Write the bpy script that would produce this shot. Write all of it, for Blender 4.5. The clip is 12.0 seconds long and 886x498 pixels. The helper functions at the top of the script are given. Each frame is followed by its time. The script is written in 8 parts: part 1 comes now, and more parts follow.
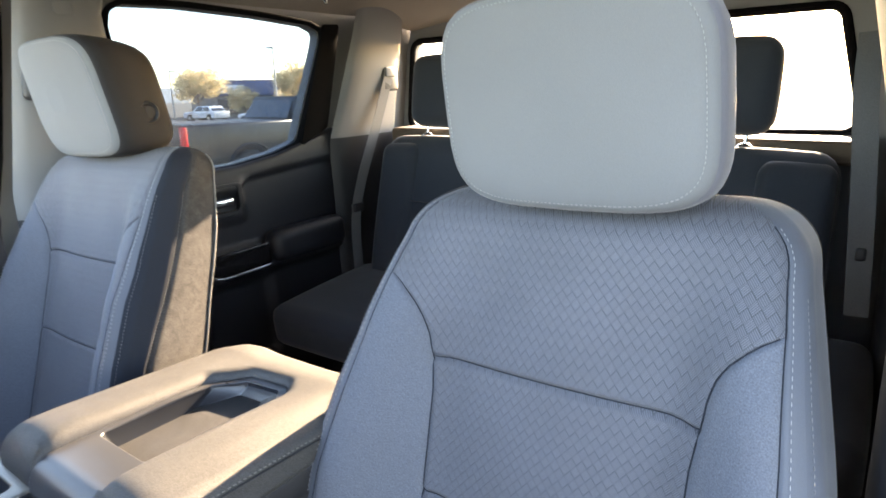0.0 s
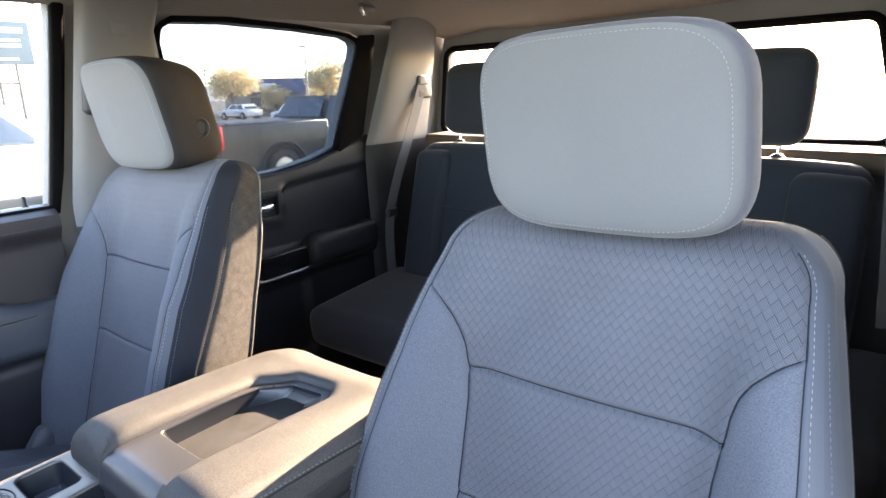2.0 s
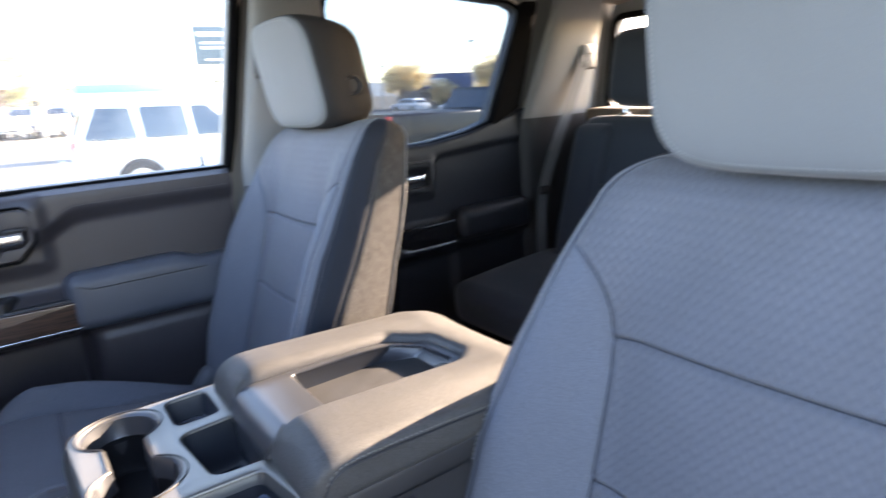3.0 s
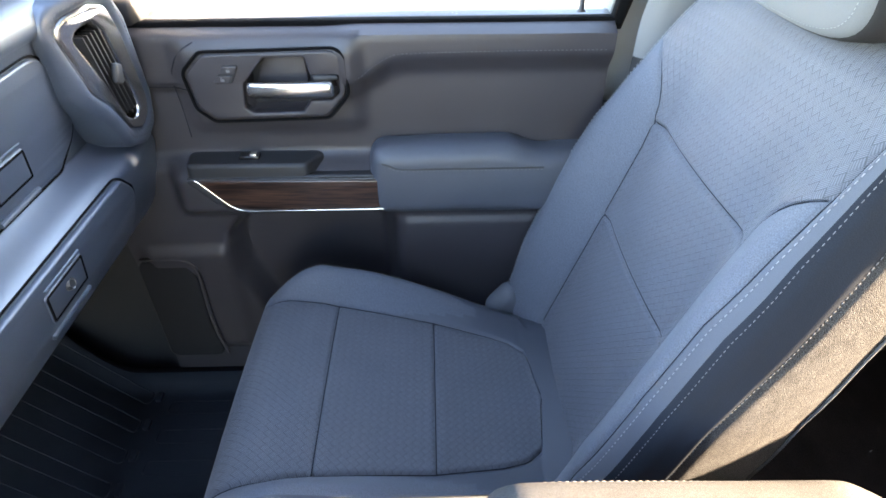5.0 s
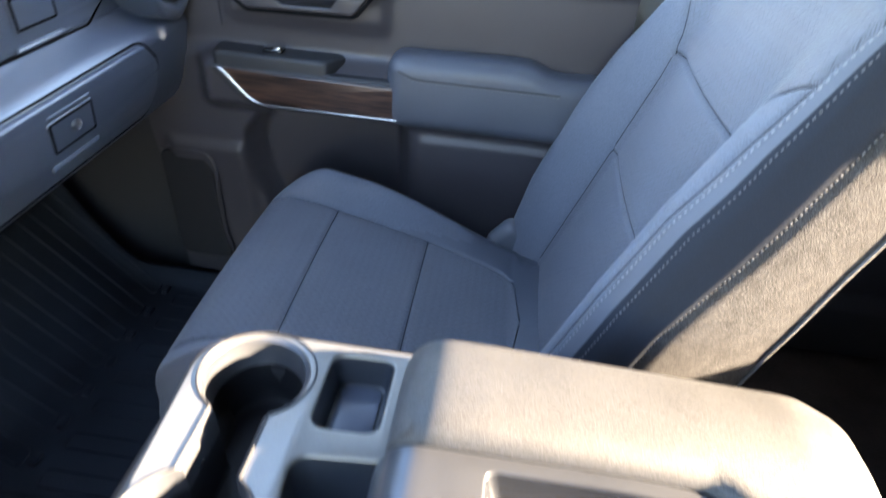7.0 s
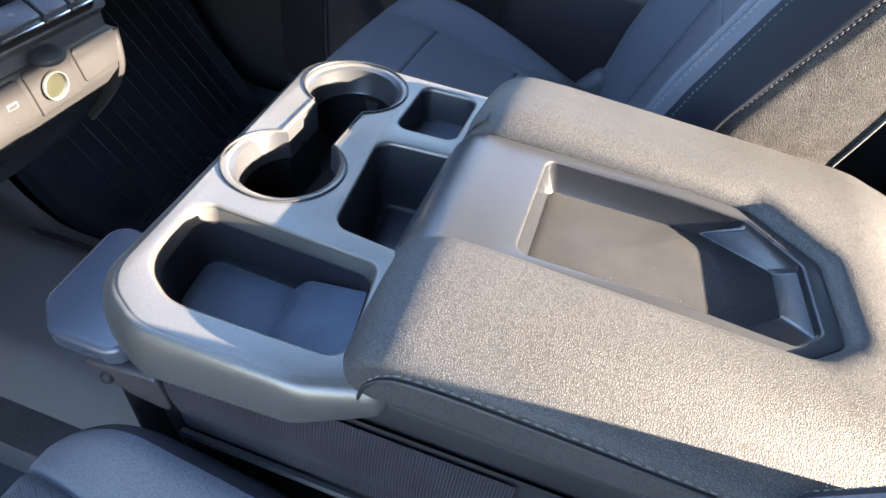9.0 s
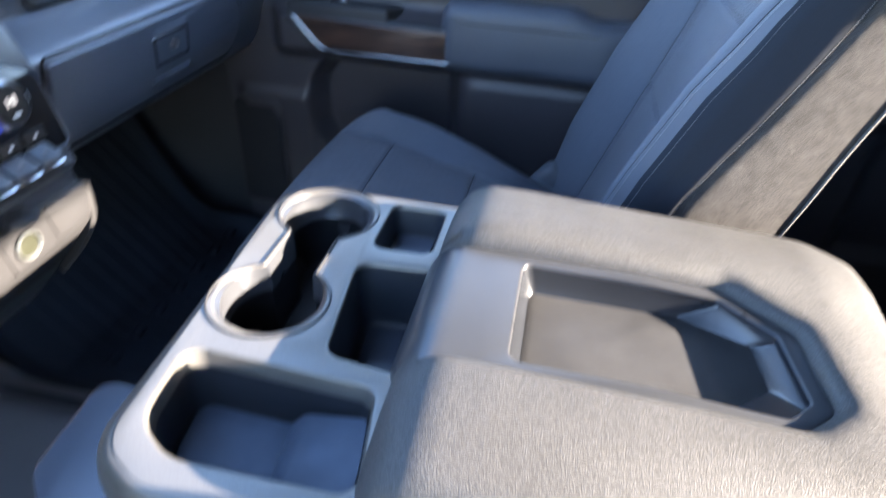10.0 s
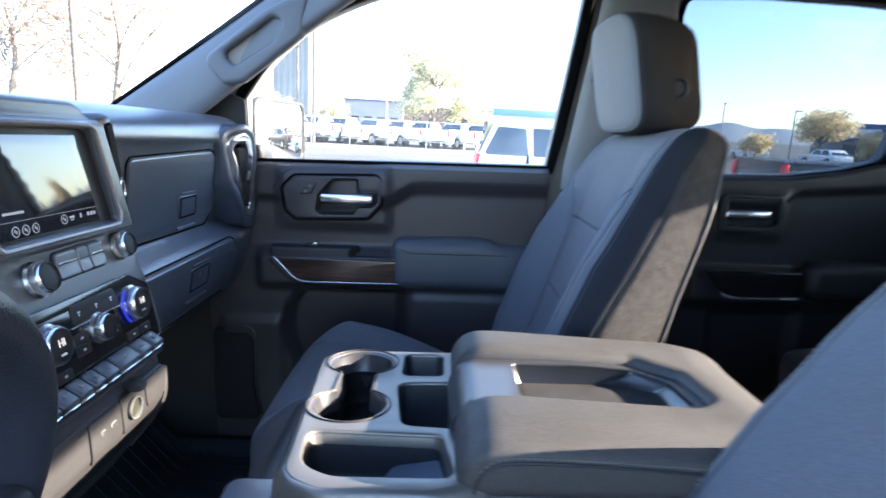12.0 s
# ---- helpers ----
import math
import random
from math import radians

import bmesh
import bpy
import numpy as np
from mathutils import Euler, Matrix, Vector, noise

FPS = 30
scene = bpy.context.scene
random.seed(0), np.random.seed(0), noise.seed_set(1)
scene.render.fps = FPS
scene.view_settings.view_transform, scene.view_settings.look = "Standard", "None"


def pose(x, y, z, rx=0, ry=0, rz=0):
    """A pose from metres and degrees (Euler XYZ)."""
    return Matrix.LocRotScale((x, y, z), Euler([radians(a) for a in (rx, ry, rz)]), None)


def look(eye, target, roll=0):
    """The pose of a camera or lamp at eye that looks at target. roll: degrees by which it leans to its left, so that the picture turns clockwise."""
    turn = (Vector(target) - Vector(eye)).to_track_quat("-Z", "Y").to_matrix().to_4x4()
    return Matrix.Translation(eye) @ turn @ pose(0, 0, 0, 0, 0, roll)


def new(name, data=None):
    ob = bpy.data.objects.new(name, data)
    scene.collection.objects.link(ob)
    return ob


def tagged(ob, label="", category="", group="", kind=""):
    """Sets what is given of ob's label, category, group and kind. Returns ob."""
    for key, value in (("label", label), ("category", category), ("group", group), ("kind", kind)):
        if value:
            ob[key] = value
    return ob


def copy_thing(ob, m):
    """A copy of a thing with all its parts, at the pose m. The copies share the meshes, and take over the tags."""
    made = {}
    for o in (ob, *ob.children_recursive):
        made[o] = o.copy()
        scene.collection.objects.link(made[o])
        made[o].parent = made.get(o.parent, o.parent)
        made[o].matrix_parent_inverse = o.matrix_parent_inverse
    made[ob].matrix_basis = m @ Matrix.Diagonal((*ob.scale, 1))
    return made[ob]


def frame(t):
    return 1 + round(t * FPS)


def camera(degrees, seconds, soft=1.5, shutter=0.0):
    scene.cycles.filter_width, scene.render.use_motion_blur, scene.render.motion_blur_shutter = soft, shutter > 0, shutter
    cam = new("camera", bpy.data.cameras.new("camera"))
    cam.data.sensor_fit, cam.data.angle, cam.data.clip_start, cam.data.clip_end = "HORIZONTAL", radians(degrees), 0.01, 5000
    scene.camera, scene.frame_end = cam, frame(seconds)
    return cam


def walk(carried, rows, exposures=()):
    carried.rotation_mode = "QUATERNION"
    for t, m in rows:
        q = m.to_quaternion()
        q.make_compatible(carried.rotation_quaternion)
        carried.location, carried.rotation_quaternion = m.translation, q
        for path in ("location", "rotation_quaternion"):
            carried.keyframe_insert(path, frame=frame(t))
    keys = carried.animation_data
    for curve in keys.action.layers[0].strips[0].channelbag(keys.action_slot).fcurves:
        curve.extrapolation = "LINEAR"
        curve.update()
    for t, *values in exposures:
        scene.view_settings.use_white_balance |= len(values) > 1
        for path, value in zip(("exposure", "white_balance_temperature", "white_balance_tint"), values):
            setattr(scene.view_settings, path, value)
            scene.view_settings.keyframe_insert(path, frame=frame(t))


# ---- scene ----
cam = camera(73.4, 12.0, shutter=0.4)
PATH = [
    (0, (0.766, 0.038, 1.025), (-0.393, 1.586, 0.517), -3.3),
    (0.5, (0.787, 0.007, 1.061), (-0.439, 1.511, 0.575), -4.0),
    (1, (0.784, 0.004, 1.06), (-0.448, 1.498, 0.559), -4.1),
    (1.5, (0.782, 0.004, 1.061), (-0.446, 1.499, 0.554), -3.8),
    (2, (0.781, 0.002, 1.062), (-0.453, 1.491, 0.551), -3.5),
    (2.5, (0.787, 0.002, 1.059), (-0.518, 1.428, 0.545), -3.2),
    (3, (0.748, 0.063, 0.985), (-0.843, 1.17, 0.489), -4.2),
    (3.5, (0.601, 0.176, 0.944), (-1.291, 0.605, 0.458), -5.8),
    (3.7, (0.507, 0.209, 0.978), (-1.406, 0.44, 0.44), -4.8),
    (5.3, (0.129, 0.202, 1.129), (-1.435, 0.267, -0.116), 0.6),
    (5.5, (0.136, 0.202, 1.124), (-1.427, 0.28, -0.122), 0.9),
    (6, (0.136, 0.201, 1.128), (-1.42, 0.289, -0.125), 1.5),
    (6.5, (0.137, 0.207, 1.126), (-1.429, 0.257, -0.117), 2.9),
    (7, (0.218, 0.301, 1.011), (-1.373, 0.173, -0.193), 4.8),
    (7.5, (0.335, 0.334, 0.946), (-1.227, 0.038, -0.268), 7.1),
    (9.3, (0.388, 0.346, 0.895), (-0.992, 0.034, -0.518), 8.6),
    (9.5, (0.386, 0.347, 0.894), (-0.99, 0.029, -0.522), 8.3),
    (10, (0.391, 0.327, 0.921), (-1.22, 0.053, -0.232), 3.6),
    (10.5, (0.568, 0.251, 0.956), (-1.342, 0.513, 0.425), 2.2),
    (11, (0.797, 0.246, 0.961), (-1.148, 0.544, 0.602), 2.0),
    (11.5, (0.888, 0.296, 0.967), (-1.077, 0.451, 0.632), 3.9),
    (12, (0.752, 0.219, 0.914), (-1.215, 0.235, 0.553), 1.7),
]
EXPOSURES = [(0, 4.4, 8300, 20), (1, 4.43, 8400, 23), (2.5, 4.27, 7750, 24), (3, 4.12, 7350, 24), (3.5, 4.02, 6750, 23), (5.3, 5.15, 7900, 18), (6.5, 5.17, 7850, 18), (7.5, 4.6, 6800, 18), (9.5, 4.27, 6600, 17), (10, 4.28, 6200, 18), (10.5, 4.3, 6300, 19), (11, 3.9, 6300, 19), (12, 3.57, 6150, 18)]
walk(cam, [(t, look(eye, target, roll)) for t, eye, target, roll in PATH], EXPOSURES)

# ---- light ----
SUN_TO = Vector((-0.01, 1.0, 0.302)).normalized()      # towards the sun: low, behind the cab
world = bpy.data.worlds.new("sky")
scene.world = world
world.use_nodes = True
_nt = world.node_tree
_sky = _nt.nodes.new("ShaderNodeTexSky")
_sky.sky_type = 'NISHITA'
_sky.sun_disc = False
_sky.sun_elevation = math.asin(SUN_TO.z)
_sky.sun_rotation = math.atan2(SUN_TO.x, SUN_TO.y)
_sky.air_density, _sky.dust_density, _sky.ozone_density = 1.0, 0.7, 2.0
_nt.links.new(_sky.outputs[0], _nt.nodes["Background"].inputs[0])
_nt.nodes["Background"].inputs[1].default_value = 0.15
_sun = bpy.data.lights.new("sun", 'SUN')
_sun.energy, _sun.angle, _sun.color = 4.15, radians(0.53), (1.0, 0.875, 0.675)
sun = new("sun", _sun)
sun.matrix_world = look(Vector((0, 0, 0)) + SUN_TO * 30, (0, 0, 0))


# ---- geometry helpers: a piece of geometry is (points, faces) ----
def join(*geos):
    V, F = [], []
    for v, f in geos:
        n = len(V)
        V += list(v)
        F += [tuple(i + n for i in q) for q in f]
    return V, F


def moved(geo, m):
    return [tuple(m @ Vector(p)) for p in geo[0]], geo[1]


def mirror_x(geo, x0=0.0):
    return [(2 * x0 - x, y, z) for x, y, z in geo[0]], [tuple(reversed(f)) for f in geo[1]]


def from_bm(bm):
    bm.verts.ensure_lookup_table()
    bm.verts.index_update()
    g = [tuple(v.co) for v in bm.verts], [tuple(v.index for v in f.verts) for f in bm.faces]
    bm.free()
    return g


def rbox(c, s, r=0.004, seg=3, rot=(0, 0, 0)):
    """A box with rounded edges: centre, size, radius."""
    bm = bmesh.new()
    bmesh.ops.create_cube(bm, size=1.0)
    for v in bm.verts:
        v.co = Vector((v.co.x * s[0], v.co.y * s[1], v.co.z * s[2]))
    r = min(r, 0.49 * min(s))
    bmesh.ops.bevel(bm, geom=list(bm.edges), offset=r, segments=seg, profile=0.5, affect='EDGES')
    return moved(from_bm(bm), pose(*c, *rot))


def lathe(profile, n=32, m=None):
    """Turns (radius, height) pairs round the z axis; a zero radius closes the end."""
    V, F, rings = [], [], []
    for r, h in profile:
        if r < 1e-6:
            rings.append([len(V)])
            V.append((0, 0, h))
        else:
            rings.append(list(range(len(V), len(V) + n)))
            V += [(r * math.cos(2 * math.pi * k / n), r * math.sin(2 * math.pi * k / n), h) for k in range(n)]
    for a, b in zip(rings, rings[1:]):
        for k in range(n):
            q = [a[k % len(a)], a[(k + 1) % len(a)], b[(k + 1) % len(b)], b[k % len(b)]]
            q = [i for j, i in enumerate(q) if i not in q[:j]]
            if len(q) > 2:
                F.append(tuple(q))
    g = (V, F)
    return moved(g, m) if m else g


def grid(fn, us, vs, closed=False):
    """A sheet of points fn(u, v)."""
    V = [tuple(fn(u, v)) for v in vs for u in us]
    n, F = len(us), []
    for j in range(len(vs) - 1):
        for i in range(n if closed else n - 1):
            k = (i + 1) % n
            F.append((j * n + i, j * n + k, (j + 1) * n + k, (j + 1) * n + i))
    return V, F


def loft(rings, caps=True):
    """Skins a row of closed rings of equal count."""
    n, V, F = len(rings[0]), [], []
    for r in rings:
        V += [tuple(p) for p in r]
    for j in range(len(rings) - 1):
        for i in range(n):
            k = (i + 1) % n
            F.append((j * n + i, j * n + k, (j + 1) * n + k, (j + 1) * n + i))
    if caps:
        F.append(tuple(reversed(range(n))))
        F.append(tuple(range(len(V) - n, len(V))))
    return V, F


def smooth_path(pts, per=8, closed=False):
    """A Catmull-Rom line through points."""
    P = [Vector(p) for p in pts]
    out, n = [], len(P)
    for i in range(n if closed else n - 1):
        a, b, c, d = (P[(i + k) % n] if closed else P[min(max(i + k, 0), n - 1)] for k in (-1, 0, 1, 2))
        for k in range(per):
            t = k / per
            out.append(0.5 * (2 * b + (c - a) * t + (2 * a - 5 * b + 4 * c - d) * t * t + (3 * b - a - 3 * c + d) * t ** 3))
    if not closed:
        out.append(P[-1])
    return out


def sweep(path, profile, up=(0, 0, 1), closed=False, caps=True, scale=None):
    """Carries a closed outline of (side, up) pairs along a path."""
    P, up, rings = [Vector(p) for p in path], Vector(up), []
    n = len(P)
    for i in range(n):
        a, b = (P[i - 1], P[(i + 1) % n]) if closed else (P[max(i - 1, 0)], P[min(i + 1, n - 1)])
        t = (b - a).normalized()
        side = t.cross(up)
        side = side.normalized() if side.length > 1e-6 else Vector((1, 0, 0))
        top = side.cross(t)
        k = scale(i / max(n - 1, 1)) if scale else 1.0
        rings.append([P[i] + k * (u * side + v * top) for u, v in profile])
    if closed:
        rings.append(rings[0])
    return loft(rings, caps and not closed)


def circle(r, n=8, ry=None):
    return [(r * math.cos(2 * math.pi * k / n), (ry or r) * math.sin(2 * math.pi * k / n)) for k in range(n)]


def tube(path, r, n=8, closed=False, up=(0, 0, 1)):
    return sweep(path, circle(r, n), up, closed)


def walk_along(path, step):
    """Points and directions at even steps along a line."""
    out, left = [], 0.0
    P = [Vector(p) for p in path]
    for a, b in zip(P, P[1:]):
        L = (b - a).length
        if L < 1e-9:
            continue
        d = (b - a) / L
        while left <= L:
            out.append((a + d * left, d))
            left += step
        left -= L
    return out


def stitches(path, length=0.0045, gap=0.0025, r=0.0007, lift=(0, 0, 0)):
    """A row of short threads along a line."""
    V, F = [], []
    lift = Vector(lift)
    for p, d in walk_along(path, length + gap):
        s = d.orthogonal().normalized()
        t = d.cross(s)
        n = len(V)
        for k, q in ((0, 0.4), (0.25, 1), (0.75, 1), (1, 0.4)):
            c = p + lift + d * length * k
            V += [tuple(c + r * q * (s * math.cos(a) + t * math.sin(a))) for a in (0, 1.571, 3.142, 4.712)]
        for j in range(3):
            F += [(n + 4 * j + i, n + 4 * j + (i + 1) % 4, n + 4 * j + 4 + (i + 1) % 4, n + 4 * j + 4 + i) for i in range(4)]
    return V, F


def round_poly(pts, r, seg=5):
    """Rounds a polygon's corners; r is one radius or one for each corner."""
    P, out, n = [Vector((*p, 0)) for p in pts], [], len(pts)
    for i in range(n):
        q = r[i] if isinstance(r, (list, tuple)) else r
        a, b, c = P[i - 1], P[i], P[(i + 1) % n]
        u, v = (a - b).normalized(), (c - b).normalized()
        half = u.angle(v) / 2
        if q < 1e-5 or half > 1.55:
            out.append((b.x, b.y))
            continue
        d = min(q / math.tan(half), 0.48 * min((a - b).length, (c - b).length))
        q = d * math.tan(half)
        mid = b + (u + v).normalized() * (q / math.sin(half))
        p0, p1 = b + u * d - mid, b + v * d - mid
        ang = p0.angle(p1)
        nrm = p0.cross(p1)
        for k in range(seg + 1):
            w = Matrix.Rotation(ang * k / seg, 3, nrm) @ p0 + mid if nrm.length > 1e-12 else b
            out.append((w.x, w.y))
    return out


def plate(outer, holes=(), depth=0.02, bevel=0.003, res=3, m=None):
    """A slab in the xy plane with holes, its top at z = 0, with rounded lips."""
    cu = bpy.data.curves.new("slab", 'CURVE')
    cu.dimensions, cu.fill_mode = '2D', 'BOTH'
    for ring in (outer, *holes):
        sp = cu.splines.new('POLY')
        sp.points.add(len(ring) - 1)
        for q, (x, y) in zip(sp.points, ring):
            q.co = (x, y, 0, 1)
        sp.use_cyclic_u = True
    cu.extrude, cu.bevel_depth, cu.bevel_resolution, cu.offset = depth / 2 - bevel, bevel, res, -bevel
    ob = bpy.data.objects.new("slab", cu)
    scene.collection.objects.link(ob)
    bpy.context.view_layer.update()
    me = bpy.data.meshes.new_from_object(ob.evaluated_get(bpy.context.evaluated_depsgraph_get()))
    bm = bmesh.new()
    bm.from_mesh(me)
    bmesh.ops.remove_doubles(bm, verts=bm.verts, dist=1e-5)
    for v in bm.verts:
        v.co.z -= depth / 2
    bpy.data.objects.remove(ob)
    bpy.data.curves.remove(cu)
    bpy.data.meshes.remove(me)
    g = from_bm(bm)
    return moved(g, m) if m else g


def sliced(geo, axis, cuts):
    """Cuts faces by planes, so that a flat slab can be bent."""
    bm = bmesh.new()
    vs = [bm.verts.new(p) for p in geo[0]]
    for f in geo[1]:
        try:
            bm.faces.new([vs[i] for i in f])
        except ValueError:
            pass
    no = Vector([1.0 if k == axis else 0.0 for k in range(3)])
    for c in cuts:
        bmesh.ops.bisect_plane(bm, geom=list(bm.verts) + list(bm.edges) + list(bm.faces), plane_co=no * c, plane_no=no)
    bmesh.ops.triangulate(bm, faces=[f for f in bm.faces if len(f.verts) > 4])
    return from_bm(bm)


def bent(geo, fn):
    return [tuple(fn(*p)) for p in geo[0]], geo[1]


def step(a, b, x):
    t = min(max((x - a) / (b - a), 0.0), 1.0)
    return t * t * (3 - 2 * t)


def table(xs, ys, x):
    return float(np.interp(x, xs, ys))


def spread(a, b, n):
    return [a + (b - a) * k / n for k in range(n + 1)]


def mesh(name, geo, mat, uv=None, crease=40):
    me = bpy.data.meshes.new(name)
    me.from_pydata([tuple(p) for p in geo[0]], [], [tuple(f) for f in geo[1]])
    me.validate()
    if uv:
        lay = me.uv_layers.new(name="UVMap")
        for li, loop in enumerate(me.loops):
            lay.data[li].uv = uv[loop.vertex_index]
    for p in me.polygons:
        p.use_smooth = True
    if crease:
        me.set_sharp_from_angle(angle=radians(crease))
    me.materials.append(mat)
    return me


def part(name, geo, mat, parent, label="", uv=None, crease=40):
    """One mesh, in world metres, under a thing or a part."""
    ob = new(name, mesh(name, geo, mat, uv, crease))
    ob.parent = parent
    ob.matrix_parent_inverse = parent.matrix_world.inverted()
    return tagged(ob, label)


def thing(name, at, label, category, group="", kind=""):
    ob = new(name)
    ob.empty_display_size = 0.02
    ob.location = at
    ob.matrix_world = Matrix.Translation(at)
    return tagged(ob, label, category, group, kind)


def solid(name, geo, mat, label="", category="", group="", kind="", uv=None, crease=40):
    """A thing or a piece of the setting that is one mesh."""
    ob = new(name, mesh(name, geo, mat, uv, crease))
    return tagged(ob, label, category, group, kind)


# ---- materials ----
def nodes_of(name):
    m = bpy.data.materials.new(name)
    m.use_nodes = True
    nt = m.node_tree
    return m, nt, nt.nodes["Principled BSDF"]


def nd(nt, kind, ins=(), operation=None, feature=None, uv_map=None):
    n = nt.nodes.new(kind)
    if operation:
        n.operation = operation
    if feature:
        n.feature = feature
    if uv_map:
        n.uv_map = uv_map
    for k, v in (ins.items() if isinstance(ins, dict) else enumerate(ins)):
        if v is None:
            continue
        if isinstance(v, bpy.types.NodeSocket):
            nt.links.new(v, n.inputs[k])
        else:
            n.inputs[k].default_value = v
    return n


def mth(nt, op, a, b=None):
    return nd(nt, "ShaderNodeMath", (a, b), operation=op).outputs[0]


def mixc(nt, f, a, b, blend='MIX'):
    n = nt.nodes.new("ShaderNodeMix")
    n.data_type, n.blend_type = 'RGBA', blend
    for k, v in ((0, f), (6, a), (7, b)):
        if isinstance(v, bpy.types.NodeSocket):
            nt.links.new(v, n.inputs[k])
        elif k == 0:
            n.inputs[k].default_value = v
        else:
            n.inputs[k].default_value = (*v, 1) if len(v) == 3 else v
    return n.outputs[2]


def surface(name, color, rough=0.5, metal=0.0, var=0.12, vscale=8.0, fine=0.1, fscale=300.0, bump=0.15, depth=0.0004,
            grain='noise', coat=0.0, sheen=0.0, spec=0.5, rvar=0.1, stretch=None):
    """A surface with colour variation at two scales, uneven gloss and fine relief."""
    m, nt, b = nodes_of(name)
    co = nd(nt, "ShaderNodeTexCoord").outputs["Object"]
    if stretch:
        co = nd(nt, "ShaderNodeMapping", {"Vector": co, "Scale": stretch}).outputs[0]
    big = nd(nt, "ShaderNodeTexNoise", {"Vector": co, "Scale": vscale, "Detail": 4.0}).outputs["Fac"]
    if grain == 'noise':
        small = nd(nt, "ShaderNodeTexNoise", {"Vector": co, "Scale": fscale, "Detail": 3.0}).outputs["Fac"]
    else:
        small = nd(nt, "ShaderNodeTexVoronoi", {"Vector": co, "Scale": fscale}, feature=grain).outputs["Distance"]
    k1 = nd(nt, "ShaderNodeMapRange", {"Value": big, 1: 0.3, 2: 0.7, 3: 1 - var, 4: 1 + var}).outputs[0]
    k2 = nd(nt, "ShaderNodeMapRange", {"Value": small, 1: 0.2, 2: 0.8, 3: 1 - fine, 4: 1 + fine}).outputs[0]
    k = mth(nt, 'MULTIPLY', k1, k2)
    col = nd(nt, "ShaderNodeVectorMath", {0: (*color,), "Scale": k}, operation='SCALE').outputs[0]
    nt.links.new(col, b.inputs["Base Color"])
    r = nd(nt, "ShaderNodeMapRange", {"Value": big, 1: 0.3, 2: 0.7, 3: rough - rvar * rough, 4: min(rough + rvar * rough, 1)}).outputs[0]
    nt.links.new(r, b.inputs["Roughness"])
    b.inputs["Metallic"].default_value = metal
    b.inputs["Coat Weight"].default_value = coat
    b.inputs["Sheen Weight"].default_value = sheen
    b.inputs["Specular IOR Level"].default_value = spec
    if bump:
        bp = nd(nt, "ShaderNodeBump", {"Strength": bump, "Distance": depth, "Height": small})
        nt.links.new(bp.outputs[0], b.inputs["Normal"])
    return m


